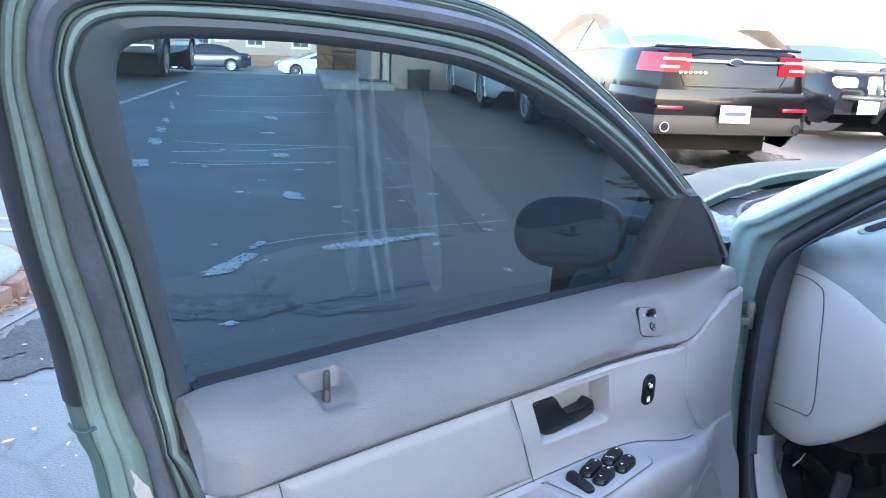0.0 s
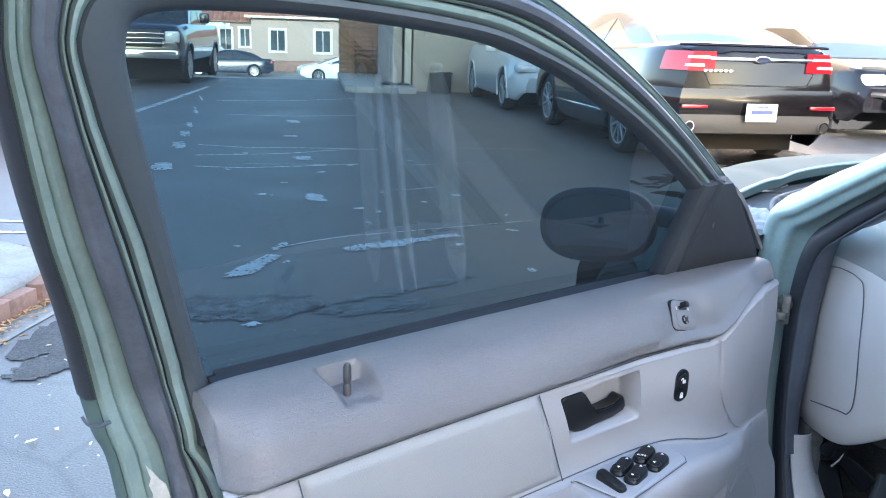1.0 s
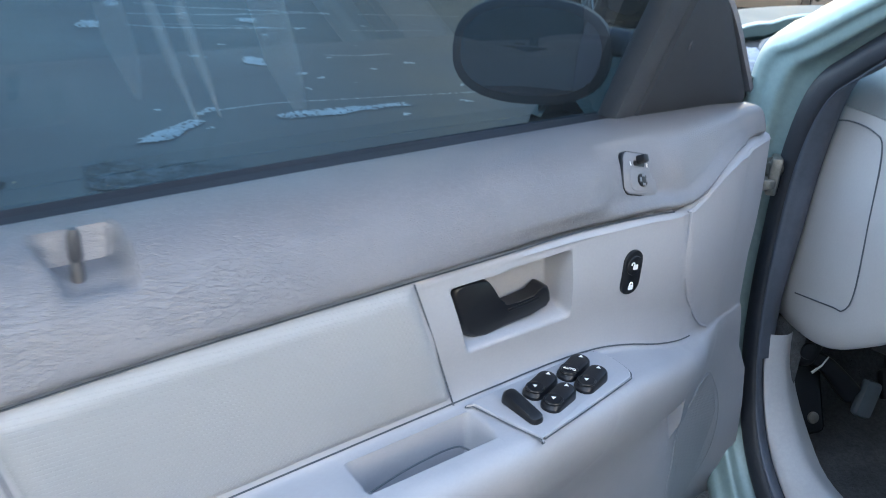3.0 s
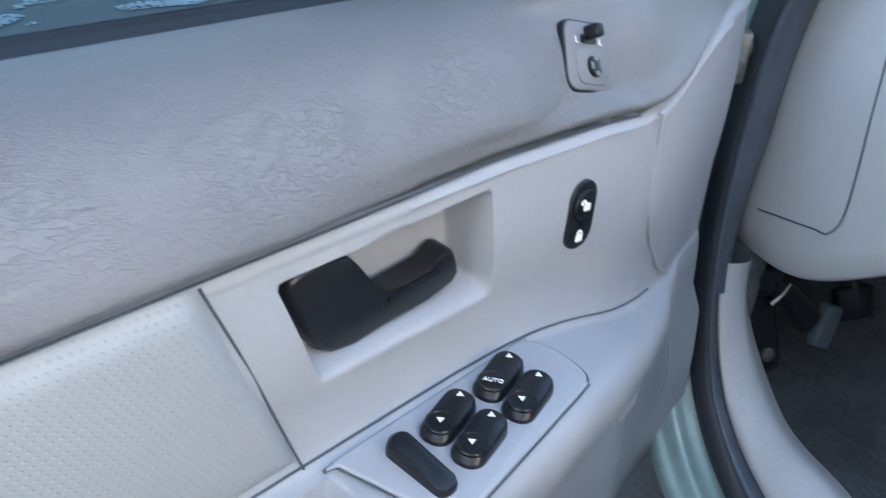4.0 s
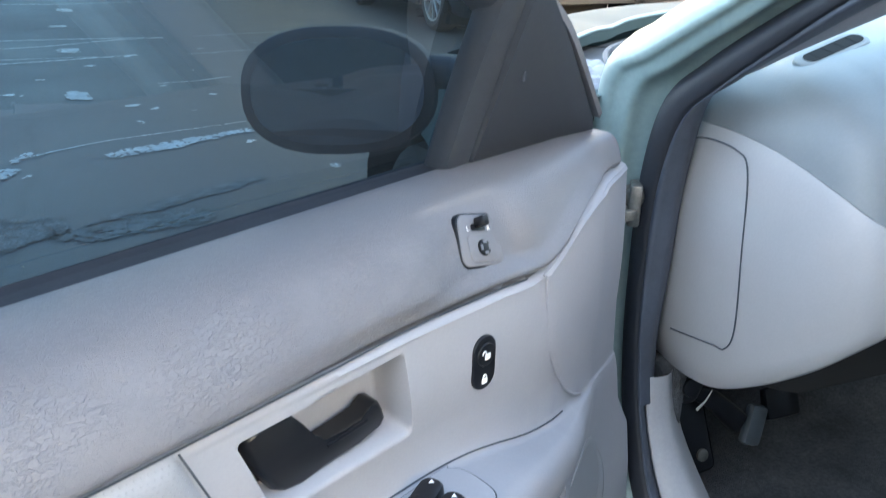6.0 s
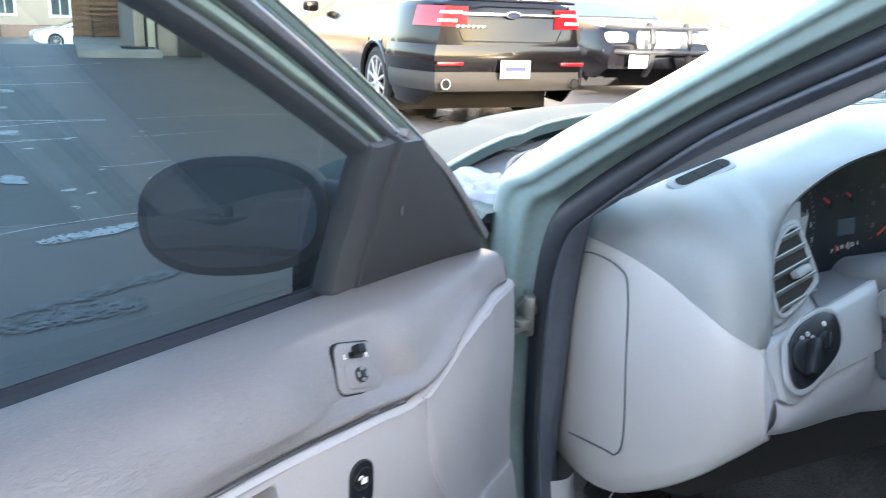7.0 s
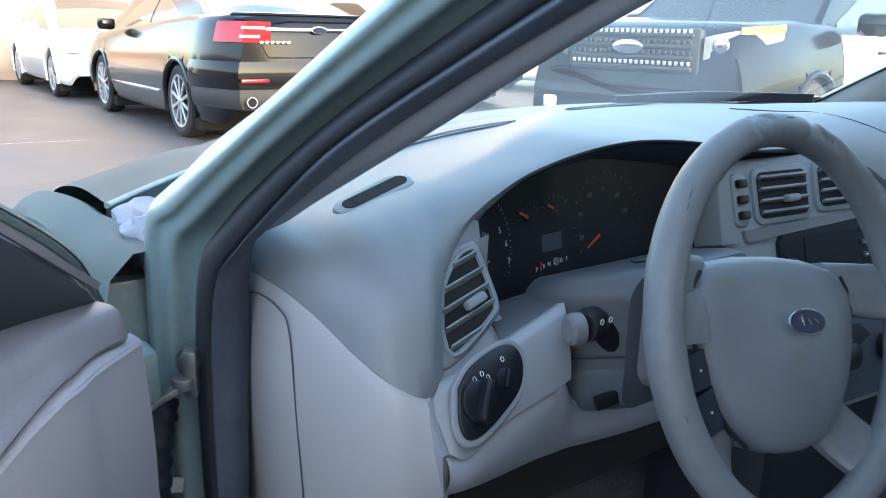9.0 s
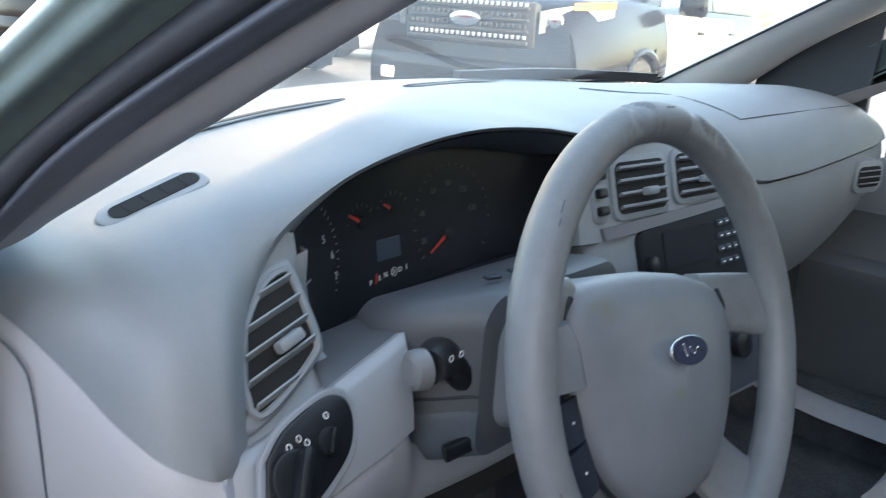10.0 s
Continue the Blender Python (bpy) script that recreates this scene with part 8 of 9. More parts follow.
part("vent_well", bm, WELL, vt)
bm = bmesh.new()
sweep(bm, [vm @ Vector((x, y, 0.004)) for x, y in VO], ring(0.003, 6), up=vn, closed=True)
part("vent_rim", bm, DASH, vt)


def span_x(poly, y):
    xs_ = []
    for (x0, y0), (x1, y1) in zip(poly, poly[1:] + poly[:1]):
        if (y0 - y) * (y1 - y) < 0:
            xs_.append(x0 + (x1 - x0) * (y - y0) / (y1 - y0))
    return (min(xs_), max(xs_)) if len(xs_) > 1 else None


for k in range(5):
    y = -0.033 + 0.0172 * k
    y_ = [span_x([(px, py - 0.22 * px) for px, py in VO], y)]
    if not y_[0]:
        continue
    x0, x1 = y_[0]
    c = vm @ Vector(((x0 + x1) / 2, y + 0.22 * (x0 + x1) / 2, 0.005))
    part("slat", bx(c, (max(0.006, x1 - x0 - 0.004), 0.0020, 0.0125), 0.0004, rot=vm.to_3x3().to_4x4() @ Matrix.Rotation(radians(12), 4, "Z") @ Matrix.Rotation(radians(-30), 4, "X")), DASH, vt, sharp=30)
part("vent_tab", bx(vm @ Vector((0.004, -0.004, 0.013)), (0.026, 0.010, 0.012), 0.003, rot=vm.to_3x3().to_4x4() @ Matrix.Rotation(radians(14), 4, "Z")), DASH, vt)

# face behind vent and satin panel
bm = bmesh.new()
rows = []
for x, y0, z0, ym, zm, y1, z1 in ((0.985, 1.076, 0.752, 1.108, 0.796, 1.14, 0.84), (1.04, 1.080, 0.762, 1.118, 0.816, 1.155, 0.87), (1.08, 1.085, 0.772, 1.13, 0.815, 1.155, 0.89), (1.108, 1.090, 0.780, 1.146, 0.797, 1.153, 0.885)):
    rows.append([(x, y0, z0), (x + (0.012 if x > 1.1 else 0), ym, zm), (x, y1, z1)])
loft(bm, rows)
part("fascia", bm, DASH, dash)
# grey ledge between the satin panel and the gauges
bm = bmesh.new()
rows = []
for i in range(9):
    f = i / 8
    a, b = Vector((1.088, 1.085, 0.776)).lerp(Vector((1.198, 1.094, 0.805)), f), Vector((1.112, 1.148, 0.790)).lerp(Vector((1.232, 1.155, 0.796)), f)
    rows.append([a + Vector((0, 0.01, -0.02)), a, a.lerp(b, 0.15) + Vector((0, 0, 0.003)), a.lerp(b, 0.85) + Vector((0, 0, 0.002)), b, b + Vector((0.004, 0.012, -0.012))])
loft(bm, rows)
# Darker plastic than the fascia: the hood's shade is put into the colour.
part("gauge_ledge", bm, COLUMN_SLATE, dash)

# instrument cluster
cl = thing("instrument_cluster", "dark instrument cluster with red needles, unlit", "gauges")
SHEET = [(1.106, 1.148), (1.125, 1.168), (1.16, 1.192), (1.21, 1.213), (1.28, 1.231), (1.345, 1.236), (1.43, 1.236), (1.52, 1.228), (1.58, 1.21)]
RIM = [(1.106, 0.892), (1.12, 0.900), (1.18, 0.915), (1.26, 0.925), (1.34, 0.928), (1.43, 0.922), (1.50, 0.912), (1.58, 0.900)]


def on_dial(x, z, lift=0.0012):
    """Frame on the curved dial sheet: x along it, y up, z to the driver."""
    e = Vector((0.01, interp(x + 0.005, SHEET) - interp(x - 0.005, SHEET), 0)).normalized()
    n = Vector((e.y, -e.x, 0.17)).normalized()
    return frame_m(Vector((x, interp(x, SHEET) - 0.17 * (z - 0.84) * -1.0, z)) + n * lift, e, n)


def dial_sheet(d, z0=0.745):
    bm = bmesh.new()
    return loft(bm, [[on_dial(x, z0 + (interp(x, RIM) - z0) * k / 8, d).translation for k in range(9)] for x in [1.108 + 0.472 * i / 32 for i in range(33)]])


part("dial_face", dial_sheet(0.0), DIAL, cl, "black curved dial face", sharp=80)
bm = bmesh.new()
rows = []
for i in range(30):
    f = i / 29
    k = int(42 + f * 36)
    p = DF[min(k, ND - 1)]
    rows.append([p + Vector((0, 0.004, -0.006)), Vector((p.x + (1.345 - p.x) * 0.05, 1.19, p.z - 0.014 - 0.010 * smooth01(1.12, 1.3, p.x))), Vector((p.x + (1.345 - p.x) * 0.10, 1.255, p.z - 0.022 - 0.016 * smooth01(1.12, 1.3, p.x)))])
loft(bm, rows)
# Same plastic as the pad, but its shade is given as a dark colour.
part("cluster_hood", bm, FRAME_TRIM, cl, "inside of the instrument hood, coloured dark for shade")
bm = bmesh.new()
loft(bm, [[(1.116, 1.150, 0.786), (1.12, 1.17, 0.755)], [(1.17, 1.152, 0.790), (1.18, 1.205, 0.757)], [(1.235, 1.15, 0.797), (1.24, 1.225, 0.76)], [(1.34, 1.13, 0.815), (1.34, 1.24, 0.765)], [(1.45, 1.13, 0.812), (1.45, 1.24, 0.772)], [(1.58, 1.14, 0.80), (1.56, 1.235, 0.775)]])
part("lower_lip", bm, DIAL, cl)

PRINT = mat("dim white print", (0.30, 0.31, 0.33), 0.6, stain=0.05, stain_scale=30)
FAINT = mat("faint unlit print", (0.07, 0.075, 0.085), 0.6, stain=0.05, stain_scale=30)
for gx, gz, gr, a0, a1, nt_, ink in ((1.138, 0.835, 0.064, 62, -30, 15, PRINT), (1.395, 0.836, 0.062, 215, -35, 25, FAINT), (1.30, 0.852, 0.026, 150, 40, 7, FAINT), (1.245, 0.850, 0.024, 160, 40, 7, FAINT)):
    bm = bmesh.new()
    for k in range(nt_):
        a = radians(a0 + (a1 - a0) * k / (nt_ - 1))
        c = on_dial(max(1.11, gx + gr * math.cos(a)), gz + gr * math.sin(a))
        box(bm, c.translation, (0.0055 if k % 3 == 0 else 0.003, 0.0009, 0.0005), rot=c.to_3x3().to_4x4() @ Matrix.Rotation(a, 4, "Z"))
    part("tick_marks", bm, ink, cl, "printed scale", smooth=False)
for txt, x, z in (("5", 1.176, 0.863), ("6", 1.189, 0.845), ("7", 1.193, 0.824)):
    words("dial_number", txt, 0.0105, on_dial(x + 0.003, z - 0.008), WHITE_INK, cl, depth=0.0003)
part("dial_caption", bx(on_dial(1.140, 0.828).translation, (0.020, 0.0006, 0.0022), rot=on_dial(1.140, 0.828).to_3x3().to_4x4() @ Matrix.Rotation(radians(90), 4, "X")), PRINT, cl, "tiny printed caption")
for txt, a in (("20", 200), ("40", 160), ("60", 120), ("80", 85), ("100", 50), ("120", 15)):
    words("dial_number", txt, 0.009, on_dial(1.388 + 0.044 * math.cos(radians(a)), 0.833 + 0.044 * math.sin(radians(a))), FAINT, cl, depth=0.0003)
for x, txt in zip((1.2610, 1.2770, 1.2885, 1.3000, 1.3115, 1.3220), ("P", "R", "N", "D", "D", "1")):
    words("gear_letter", txt, 0.0080, on_dial(x - 0.007, 0.793 + (x - 1.27) * 0.06), WHITE_INK, cl, depth=0.0003)
bm = bmesh.new()
sweep(bm, [on_dial(1.2950, 0.7950) @ Vector((0.0040 * math.cos(t), 0.0048 * math.sin(t), 0)) for t in [2 * math.pi * i / 14 for i in range(14)]], ring(0.0004, 5), up=(0, -1, 0), closed=True)
part("overdrive_ring", bm, WHITE_INK, cl, "ring round one gear letter")
part("gear_pointer", bx(on_dial(1.2640, 0.7945).translation, (0.0022, 0.0006, 0.011)), RED_INK, cl, "red gear pointer")
cd_ = on_dial(1.286, 0.821)
part("display", bx(cd_.translation, (0.042, 0.022, 0.001), rot=cd_.to_3x3().to_4x4()), LCD, cl, "blue-grey display")
for xa, za, xb, zb in ((1.243, 0.857, 1.222, 0.868), (1.298, 0.860, 1.283, 0.868), (1.383, 0.821, 1.354, 0.804)):
    p, q = on_dial(xa, za, 0.004).translation, on_dial(xb, zb, 0.004).translation
    bm = bmesh.new()
    sweep(bm, [p, q], rounded(0.0036, 0.0012, 0.0005, 2), up=(0, -1, 0.17), scale=[1.2, 0.7])
    nd = part("needle", bm, RED_INK, cl, "red needle")
    bm = bmesh.new()
    disc(bm, p, (0, -1, 0.17), 0.006, 0.002, 16, 0.001)
    part("needle_cap", bm, DIAL, nd)
ln_ = part("lens", dial_sheet(0.010, 0.752), MIRROR_LENS, cl, "clear dusty cover lens", sharp=80)
ln_.visible_shadow = False

# grey bezel closing the cluster's near end
bm = bmesh.new()
loft(bm, [[(1.098, 1.152, 0.784), (1.110, 1.146, 0.786), (1.130, 1.147, 0.790), (1.132, 1.158, 0.789)], [(1.095, 1.154, 0.81), (1.106, 1.147, 0.81), (1.122, 1.147, 0.812), (1.124, 1.158, 0.812)], [(1.094, 1.156, 0.84), (1.104, 1.148, 0.84), (1.117, 1.147, 0.842), (1.119, 1.160, 0.842)], [(1.096, 1.158, 0.866), (1.106, 1.150, 0.866), (1.119, 1.148, 0.870), (1.121, 1.162, 0.870)]])
part("cluster_bezel", bm, DASH, dash, "grey bezel beside the instrument cluster")

# knee panel, steering column
bm = bmesh.new()
rows = []
KT = curve_pts([(0.990, 1.041, 0.700), (1.009, 1.036, 0.694), (1.064, 1.044, 0.713), (1.120, 1.048, 0.724), (1.150, 1.053, 0.729), (1.172, 1.066, 0.705), (1.205, 1.074, 0.682), (1.25, 1.08, 0.673), (1.32, 1.085, 0.670), (1.45, 1.09, 0.672)], 50)
KB = curve_pts([(0.998, 1.060, 0.645), (1.024, 1.055, 0.646), (1.06, 1.058, 0.644), (1.134, 1.078, 0.632), (1.165, 1.08, 0.630), (1.185, 1.082, 0.629), (1.21, 1.084, 0.625), (1.25, 1.087, 0.619), (1.32, 1.092, 0.610), (1.45, 1.10, 0.60)], 50)
for p, q in zip(KT, KB):
    rows.append([p + Vector((0, 0.06, 0.004)), p + Vector((0, 0.004, 0.001)), p + Vector((0, -0.001, -0.004))] + [p.lerp(q, k / 5) + Vector((0, -0.010 * math.sin(math.pi * k / 5), 0)) for k in range(1, 5)] + [q, q + Vector((0, 0.012, -0.007)), q + Vector((0, 0.15, -0.012))])
loft(bm, rows)
part("knee_panel", bm, TRIM_LIGHT, dash, "light grey knee panel", sharp=50)
bm = bmesh.new()
rows = [[], [], []]
for k in range(14):
    s_ = min(1.0, k / 12)
    r = SAT_T[0].lerp(SAT_B[0], s_ / 0.5) if s_ < 0.5 else SAT_B[0].lerp(KB[0], (s_ - 0.5) / 0.5)
    l_ = end_pt(1.0, s_) + Vector((0.004, 0.004, 0))
    if k == 13:
        l_, r = l_ + Vector((0.02, 0.03, -0.004)), r + Vector((0.02, 0.03, -0.002))
    rows[0].append(l_ + Vector((-0.006, 0.006, 0)))
    rows[1].append(l_.lerp(r, 0.5) + Vector((-0.004, -0.005, 0)))
    rows[2].append(r + Vector((0.028, 0.008, 0)))
loft(bm, rows)
part("corner_panel", bm, TRIM_LIGHT, dash)
# Near-black block fills the shaded space below the dashboard.
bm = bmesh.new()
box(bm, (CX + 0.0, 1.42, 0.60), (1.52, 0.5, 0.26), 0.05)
part("under_dash", bm, WELL, dash, "underside, a near-black block for the shade")

WC, WT = Vector((1.313, 0.904, 0.807)), 18.0       # wheel centre and lean
WN = Vector((-0.02, -math.cos(radians(WT)), math.sin(radians(WT)))).normalized()
WM = frame_m(WC, (1, -0.02, 0), WN)                 # x right, y up the wheel, z to the driver
WH = WM @ Matrix.Rotation(radians(-10), 4, "Z")     # hub and spokes: the wheel is turned a little
col = thing("steering_column", "grey steering column shroud with stalks", "steering column")
bm = bmesh.new()
rows = []
SHR = [(1.15, 1.172, 1.440, 0.806, 0.655), (1.12, 1.166, 1.446, 0.815, 0.663), (1.09, 1.174, 1.438, 0.824, 0.682), (1.06, 1.192, 1.436, 0.831, 0.690), (1.038, 1.210, 1.426, 0.835, 0.697), (1.030, 1.212, 1.424, 0.833, 0.700), (1.026, 1.220, 1.416, 0.825, 0.708)]
for y, xl, xr, zt, zb in SHR:
    cx_, cz_ = (xl + xr) / 2, (zt + zb) / 2
    rows.append([(cx_ + px, y, cz_ + pz + 0.010 * (1 - (2 * px / (xr - xl)) ** 2) * (1 if pz > 0 else -1)) for px, pz in rounded(xr - xl, zt - zb, 0.026, 6)])
loft(bm, rows, close_row=True, close_ends=True)
part("shroud", bm, COLUMN_SLATE, col, "slate grey column shroud")
# Lower half drawn again in a darker colour that holds the shade below.
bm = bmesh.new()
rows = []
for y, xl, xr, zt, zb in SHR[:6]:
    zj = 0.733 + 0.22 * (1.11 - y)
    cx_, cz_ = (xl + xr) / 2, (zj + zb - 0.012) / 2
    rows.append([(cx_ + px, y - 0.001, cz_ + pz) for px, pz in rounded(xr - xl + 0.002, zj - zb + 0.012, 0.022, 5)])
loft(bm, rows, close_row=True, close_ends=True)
part("lower_shroud", bm, FRAME_TRIM, col, "lower shroud half, coloured darker for shade")
for xo in (0, 1):
    bm = bmesh.new()
    sweep(bm, [(xl - 0.0003 if not xo else xr + 0.0003, y, 0.733 + 0.22 * (1.11 - y)) for y, xl, xr, zt, zb in SHR[:6]], ring(0.0016, 6))
    part("shroud_joint", bm, RUBBER, col)
bm = bmesh.new()
rows = []
for y, w_, h_ in ((1.03, 0.090, 0.058), (1.0, 0.088, 0.058), (0.965, 0.085, 0.058), (0.945, 0.078, 0.052)):
    zc_ = 0.806 - (y - 0.904) * math.tan(radians(WT))
    rows.append([(1.318 + px, y, zc_ + pz) for px, pz in rounded(2 * w_, 2 * h_, 0.03, 5)])
loft(bm, rows, close_row=True, close_ends=True)
part("wheel_back_cover", bm, HUB_GREY, col)
# slot of the ignition shroud's upper cover
for dx in (0.0, 0.034):
    part("cover_notch", bx((1.262 + dx, 1.065, 0.8395), (0.016, 0.008, 0.003), 0.001, rot=Matrix.Rotation(radians(-12), 4, "Z")), RUBBER, col)
bm = bmesh.new()
sweep(bm, curve_pts([(1.212, 1.070, 0.778), (1.186, 1.056, 0.785), (1.158, 1.042, 0.790)], 10), ring(0.0142, 16), up=(0, 0, 1), scale=[0.95, 1.1, 1.25, 1.3, 1.3, 1.28, 1.22, 1.18, 1.12, 1.05])
st = part("turn_stalk", bm, BLACK, col, "black turn-signal stalk with grey end")
bm = bmesh.new()
sweep(bm, [(1.156, 1.0428, 0.790), (1.150, 1.0445, 0.790), (1.144, 1.0462, 0.790), (1.141, 1.047, 0.790)], ring(0.0165, 20), up=(0, 0, 1), scale=[1.0, 1.03, 0.98, 0.72])
part("stalk_end", bm, mat("grey stalk end", (0.15, 0.155, 0.165), 0.45, stain=0.05, stain_scale=20), st)
for k in range(2):
    bm = bmesh.new()
    c = Vector((1.176 + 0.017 * k, 1.033 + 0.004 * k, 0.796 - 0.002 * k))
    sweep(bm, [c + Vector((0.0024 * math.cos(t), -0.0003, 0.0028 * math.sin(t))) for t in [2 * math.pi * i / 10 for i in range(10)]], ring(0.00035, 5), up=(0, -1, 0), closed=True)
    part("symbol", bm, WHITE_INK, st)
bm = bmesh.new()
sweep(bm, curve_pts([(1.196, 1.056, 0.782), (1.208, 1.054, 0.772), (1.216, 1.053, 0.760), (1.224, 1.056, 0.750)], 10), ring(0.0145, 14), up=(0, 1, 0), scale=[0.7, 0.95, 1.05, 1.1, 1.12, 1.12, 1.1, 1.05, 0.9, 0.6])
part("stalk_boot", bm, BLACK, col, "black stalk boot")
bm = bmesh.new()
sweep(bm, curve_pts([(1.26, 1.03, 0.712), (1.22, 1.035, 0.705), (1.19, 1.045, 0.697)], 8), rounded(0.016, 0.009, 0.003, 2), up=(0, 1, 0))
part("tilt_lever", bm, BLACK, col)
# Solid black block in place of a dark hole: its shade is colour.
part("column_gap", bx((1.255, 1.135, 0.70), (0.17, 0.05, 0.12), 0.02), WELL, col, "black block for the shaded opening under the column")

# steering wheel
sw_ = thing("steering_wheel", "worn grey steering wheel with four spokes", "steering wheel")
RM, RT = 0.192, 0.0168
bm = bmesh.new()
rows = []
for i in range(420):
    a = 2 * math.pi * i / 420
    # the vinyl has flaked along the top and right of the rim
    worn = smooth01(0.35, 0.8, a) * smooth01(2.0, 1.7, a)
    row = []
    for k in range(28):
        b = 2 * math.pi * k / 28
        p = Vector(((RM + RT * math.cos(b)) * math.cos(a), (RM + RT * math.cos(b)) * math.sin(a), RT * 1.06 * math.sin(b)))
        n = Vector((math.cos(b) * math.cos(a), math.cos(b) * math.sin(a), math.sin(b)))
        side = smooth01(-0.3, 0.5, math.cos(b - 0.5))
        flake = smooth01(0.02, 0.12, noise.noise(p * 42 + Vector((3, 0, 1)))) * (0.0026 + 0.0014 * noise.noise(p * 160)) * worn * side
        row.append(WM @ (p - n * (flake - 0.00025 * noise.noise(p * 60))))
    rows.append(row)
loft(bm, rows, close_row=True, close_loop=True)
part("rim", bm, WHEEL_GREY, sw_, "worn grey vinyl rim, flaking at the top", sharp=60)
for a, b, ln in ((2.35, 0.9, 0.05), (2.42, 1.0, 0.03), (3.35, 1.0, 0.03), (1.45, 0.95, 0.06)):
    bm = bmesh.new()
    sweep(bm, [WM @ Vector(((RM + RT * 1.004 * math.cos(b + 0.1 * math.sin(7 * t))) * math.cos(a + t), (RM + RT * 1.004 * math.cos(b + 0.1 * math.sin(7 * t))) * math.sin(a + t), RT * 1.064 * math.sin(b + 0.1 * math.sin(7 * t)))) for t in [ln * q / 6 for q in range(7)]], ring(0.0006, 5), up=WN)
    part("scratch", bm, FRAME_TRIM, sw_, "dark scratch in the vinyl")
CRUISE = mat("blue-black button plastic", (0.012, 0.02, 0.035), 0.5, stain=0.1, stain_scale=30)
# hub
HALF = [(0.0, 0.069), (0.05, 0.067), (0.092, 0.060), (0.113, 0.050), (0.125, 0.034), (0.129, 0.016), (0.128, 0.0), (0.121, -0.03), (0.107, -0.062), (0.085, -0.094), (0.056, -0.117), (0.022, -0.126), (0.0, -0.127)]
HUB = HALF + [(-x, y) for x, y in HALF[-2:0:-1]]
bm = bmesh.new()
rows = []
for s_, h in ((0.97, -0.045), (1.0, -0.014), (0.99, 0.0), (0.955, 0.008), (0.87, 0.0145), (0.6, 0.021), (0.3, 0.0235), (0.05, 0.0245)):
    rows.append([WH @ Vector((x * s_, y * s_, h - 0.0235 + 0.006 * (y / 0.09) * -1 * (1 if h > -0.01 else 0))) for x, y in HUB])
loft(bm, rows, close_row=True, close_ends=True)
HUB_COVER = HUB_GREY.copy()
HUB_COVER.name = "grey airbag cover with a greasy mark"


def greasy(m, c, r, tint):
    """A smudge with its own soft shape at the point c."""
    nt = m.node_tree
    b = nt.nodes["Principled BSDF"]
    L = nt.links.new
    co = nt.nodes.new("ShaderNodeTexCoord")
    mp = nt.nodes.new("ShaderNodeVectorMath")
    mp.operation = "DISTANCE"
    mp.inputs[1].default_value = c
    n = nt.nodes.new("ShaderNodeTexNoise")
    n.inputs["Scale"].default_value = 90
    L(co.outputs["Object"], mp.inputs[0])
    L(co.outputs["Object"], n.inputs["Vector"])
    ad = nt.nodes.new("ShaderNodeMath")
    ad.operation = "MULTIPLY_ADD"
    ad.inputs[1].default_value = r * 1.4
    L(n.outputs[0], ad.inputs[0])
    L(mp.outputs["Value"], ad.inputs[2])
    rg = nt.nodes.new("ShaderNodeMapRange")
    rg.interpolation_type = "SMOOTHSTEP"
    rg.inputs["From Min"].default_value, rg.inputs["From Max"].default_value = r * 0.7, r * 1.9
    rg.inputs["To Min"].default_value, rg.inputs["To Max"].default_value = 0.75, 0.0
    L(ad.outputs[0], rg.inputs[0])
    mx = nt.nodes.new("ShaderNodeMixRGB")
    mx.inputs[2].default_value = (*tint, 1)
    L(rg.outputs[0], mx.inputs[0])
    L(b.inputs["Base Color"].links[0].from_socket, mx.inputs[1])
    L(mx.outputs[0], b.inputs["Base Color"])


greasy(HUB_COVER, WH @ Vector((-0.014, -0.030, 0.0)), 0.013, (0.13, 0.14, 0.10))
greasy(HUB_COVER, WH @ Vector((-0.088, 0.040, -0.015)), 0.014, (0.15, 0.16, 0.11))
hub = part("airbag_cover", bm, HUB_COVER, sw_, "smooth grey airbag cover with a stain", sharp=50)
for sd in (-1, 1):
    bm = bmesh.new()
    sweep(bm, curve_pts([WH @ Vector((sd * (x + 0.002), y, -0.022)) for x, y in HALF[3:11]], 30), ring(0.0024, 6), up=WN)
    part("cover_gap", bm, RUBBER, sw_, "dark gap beside the airbag cover")
bm = bmesh.new()
bmm = WH @ Matrix.Translation((0.004, 0.002, 0.0060)) @ Matrix.Rotation(radians(-4), 4, "X")
plate(bm, ring(0.0132, 32, 0.0295), bmm, 0.003, 0.001)
bd_ = part("badge", bm, CHROME, hub, "chrome-rimmed oval blue badge")
bm = bmesh.new()
plate(bm, ring(0.0119, 32, 0.0280), bmm @ Matrix.Translation((0, 0, 0.0028)), 0.0006)
part("badge_field", bm, BADGE_BLUE, bd_)
bm = bmesh.new()
sweep(bm, curve_pts([bmm @ Vector(p) for p in ((-0.017, 0.001, 0.0036), (-0.012, 0.006, 0.0036), (-0.008, -0.004, 0.0036), (-0.002, 0.003, 0.0036), (0.004, -0.003, 0.0036), (0.010, 0.002, 0.0036), (0.016, -0.002, 0.0036))], 40), ring(0.00055, 5), up=WN)
part("badge_flourish", bm, CHROME, bd_, "silver flourish")


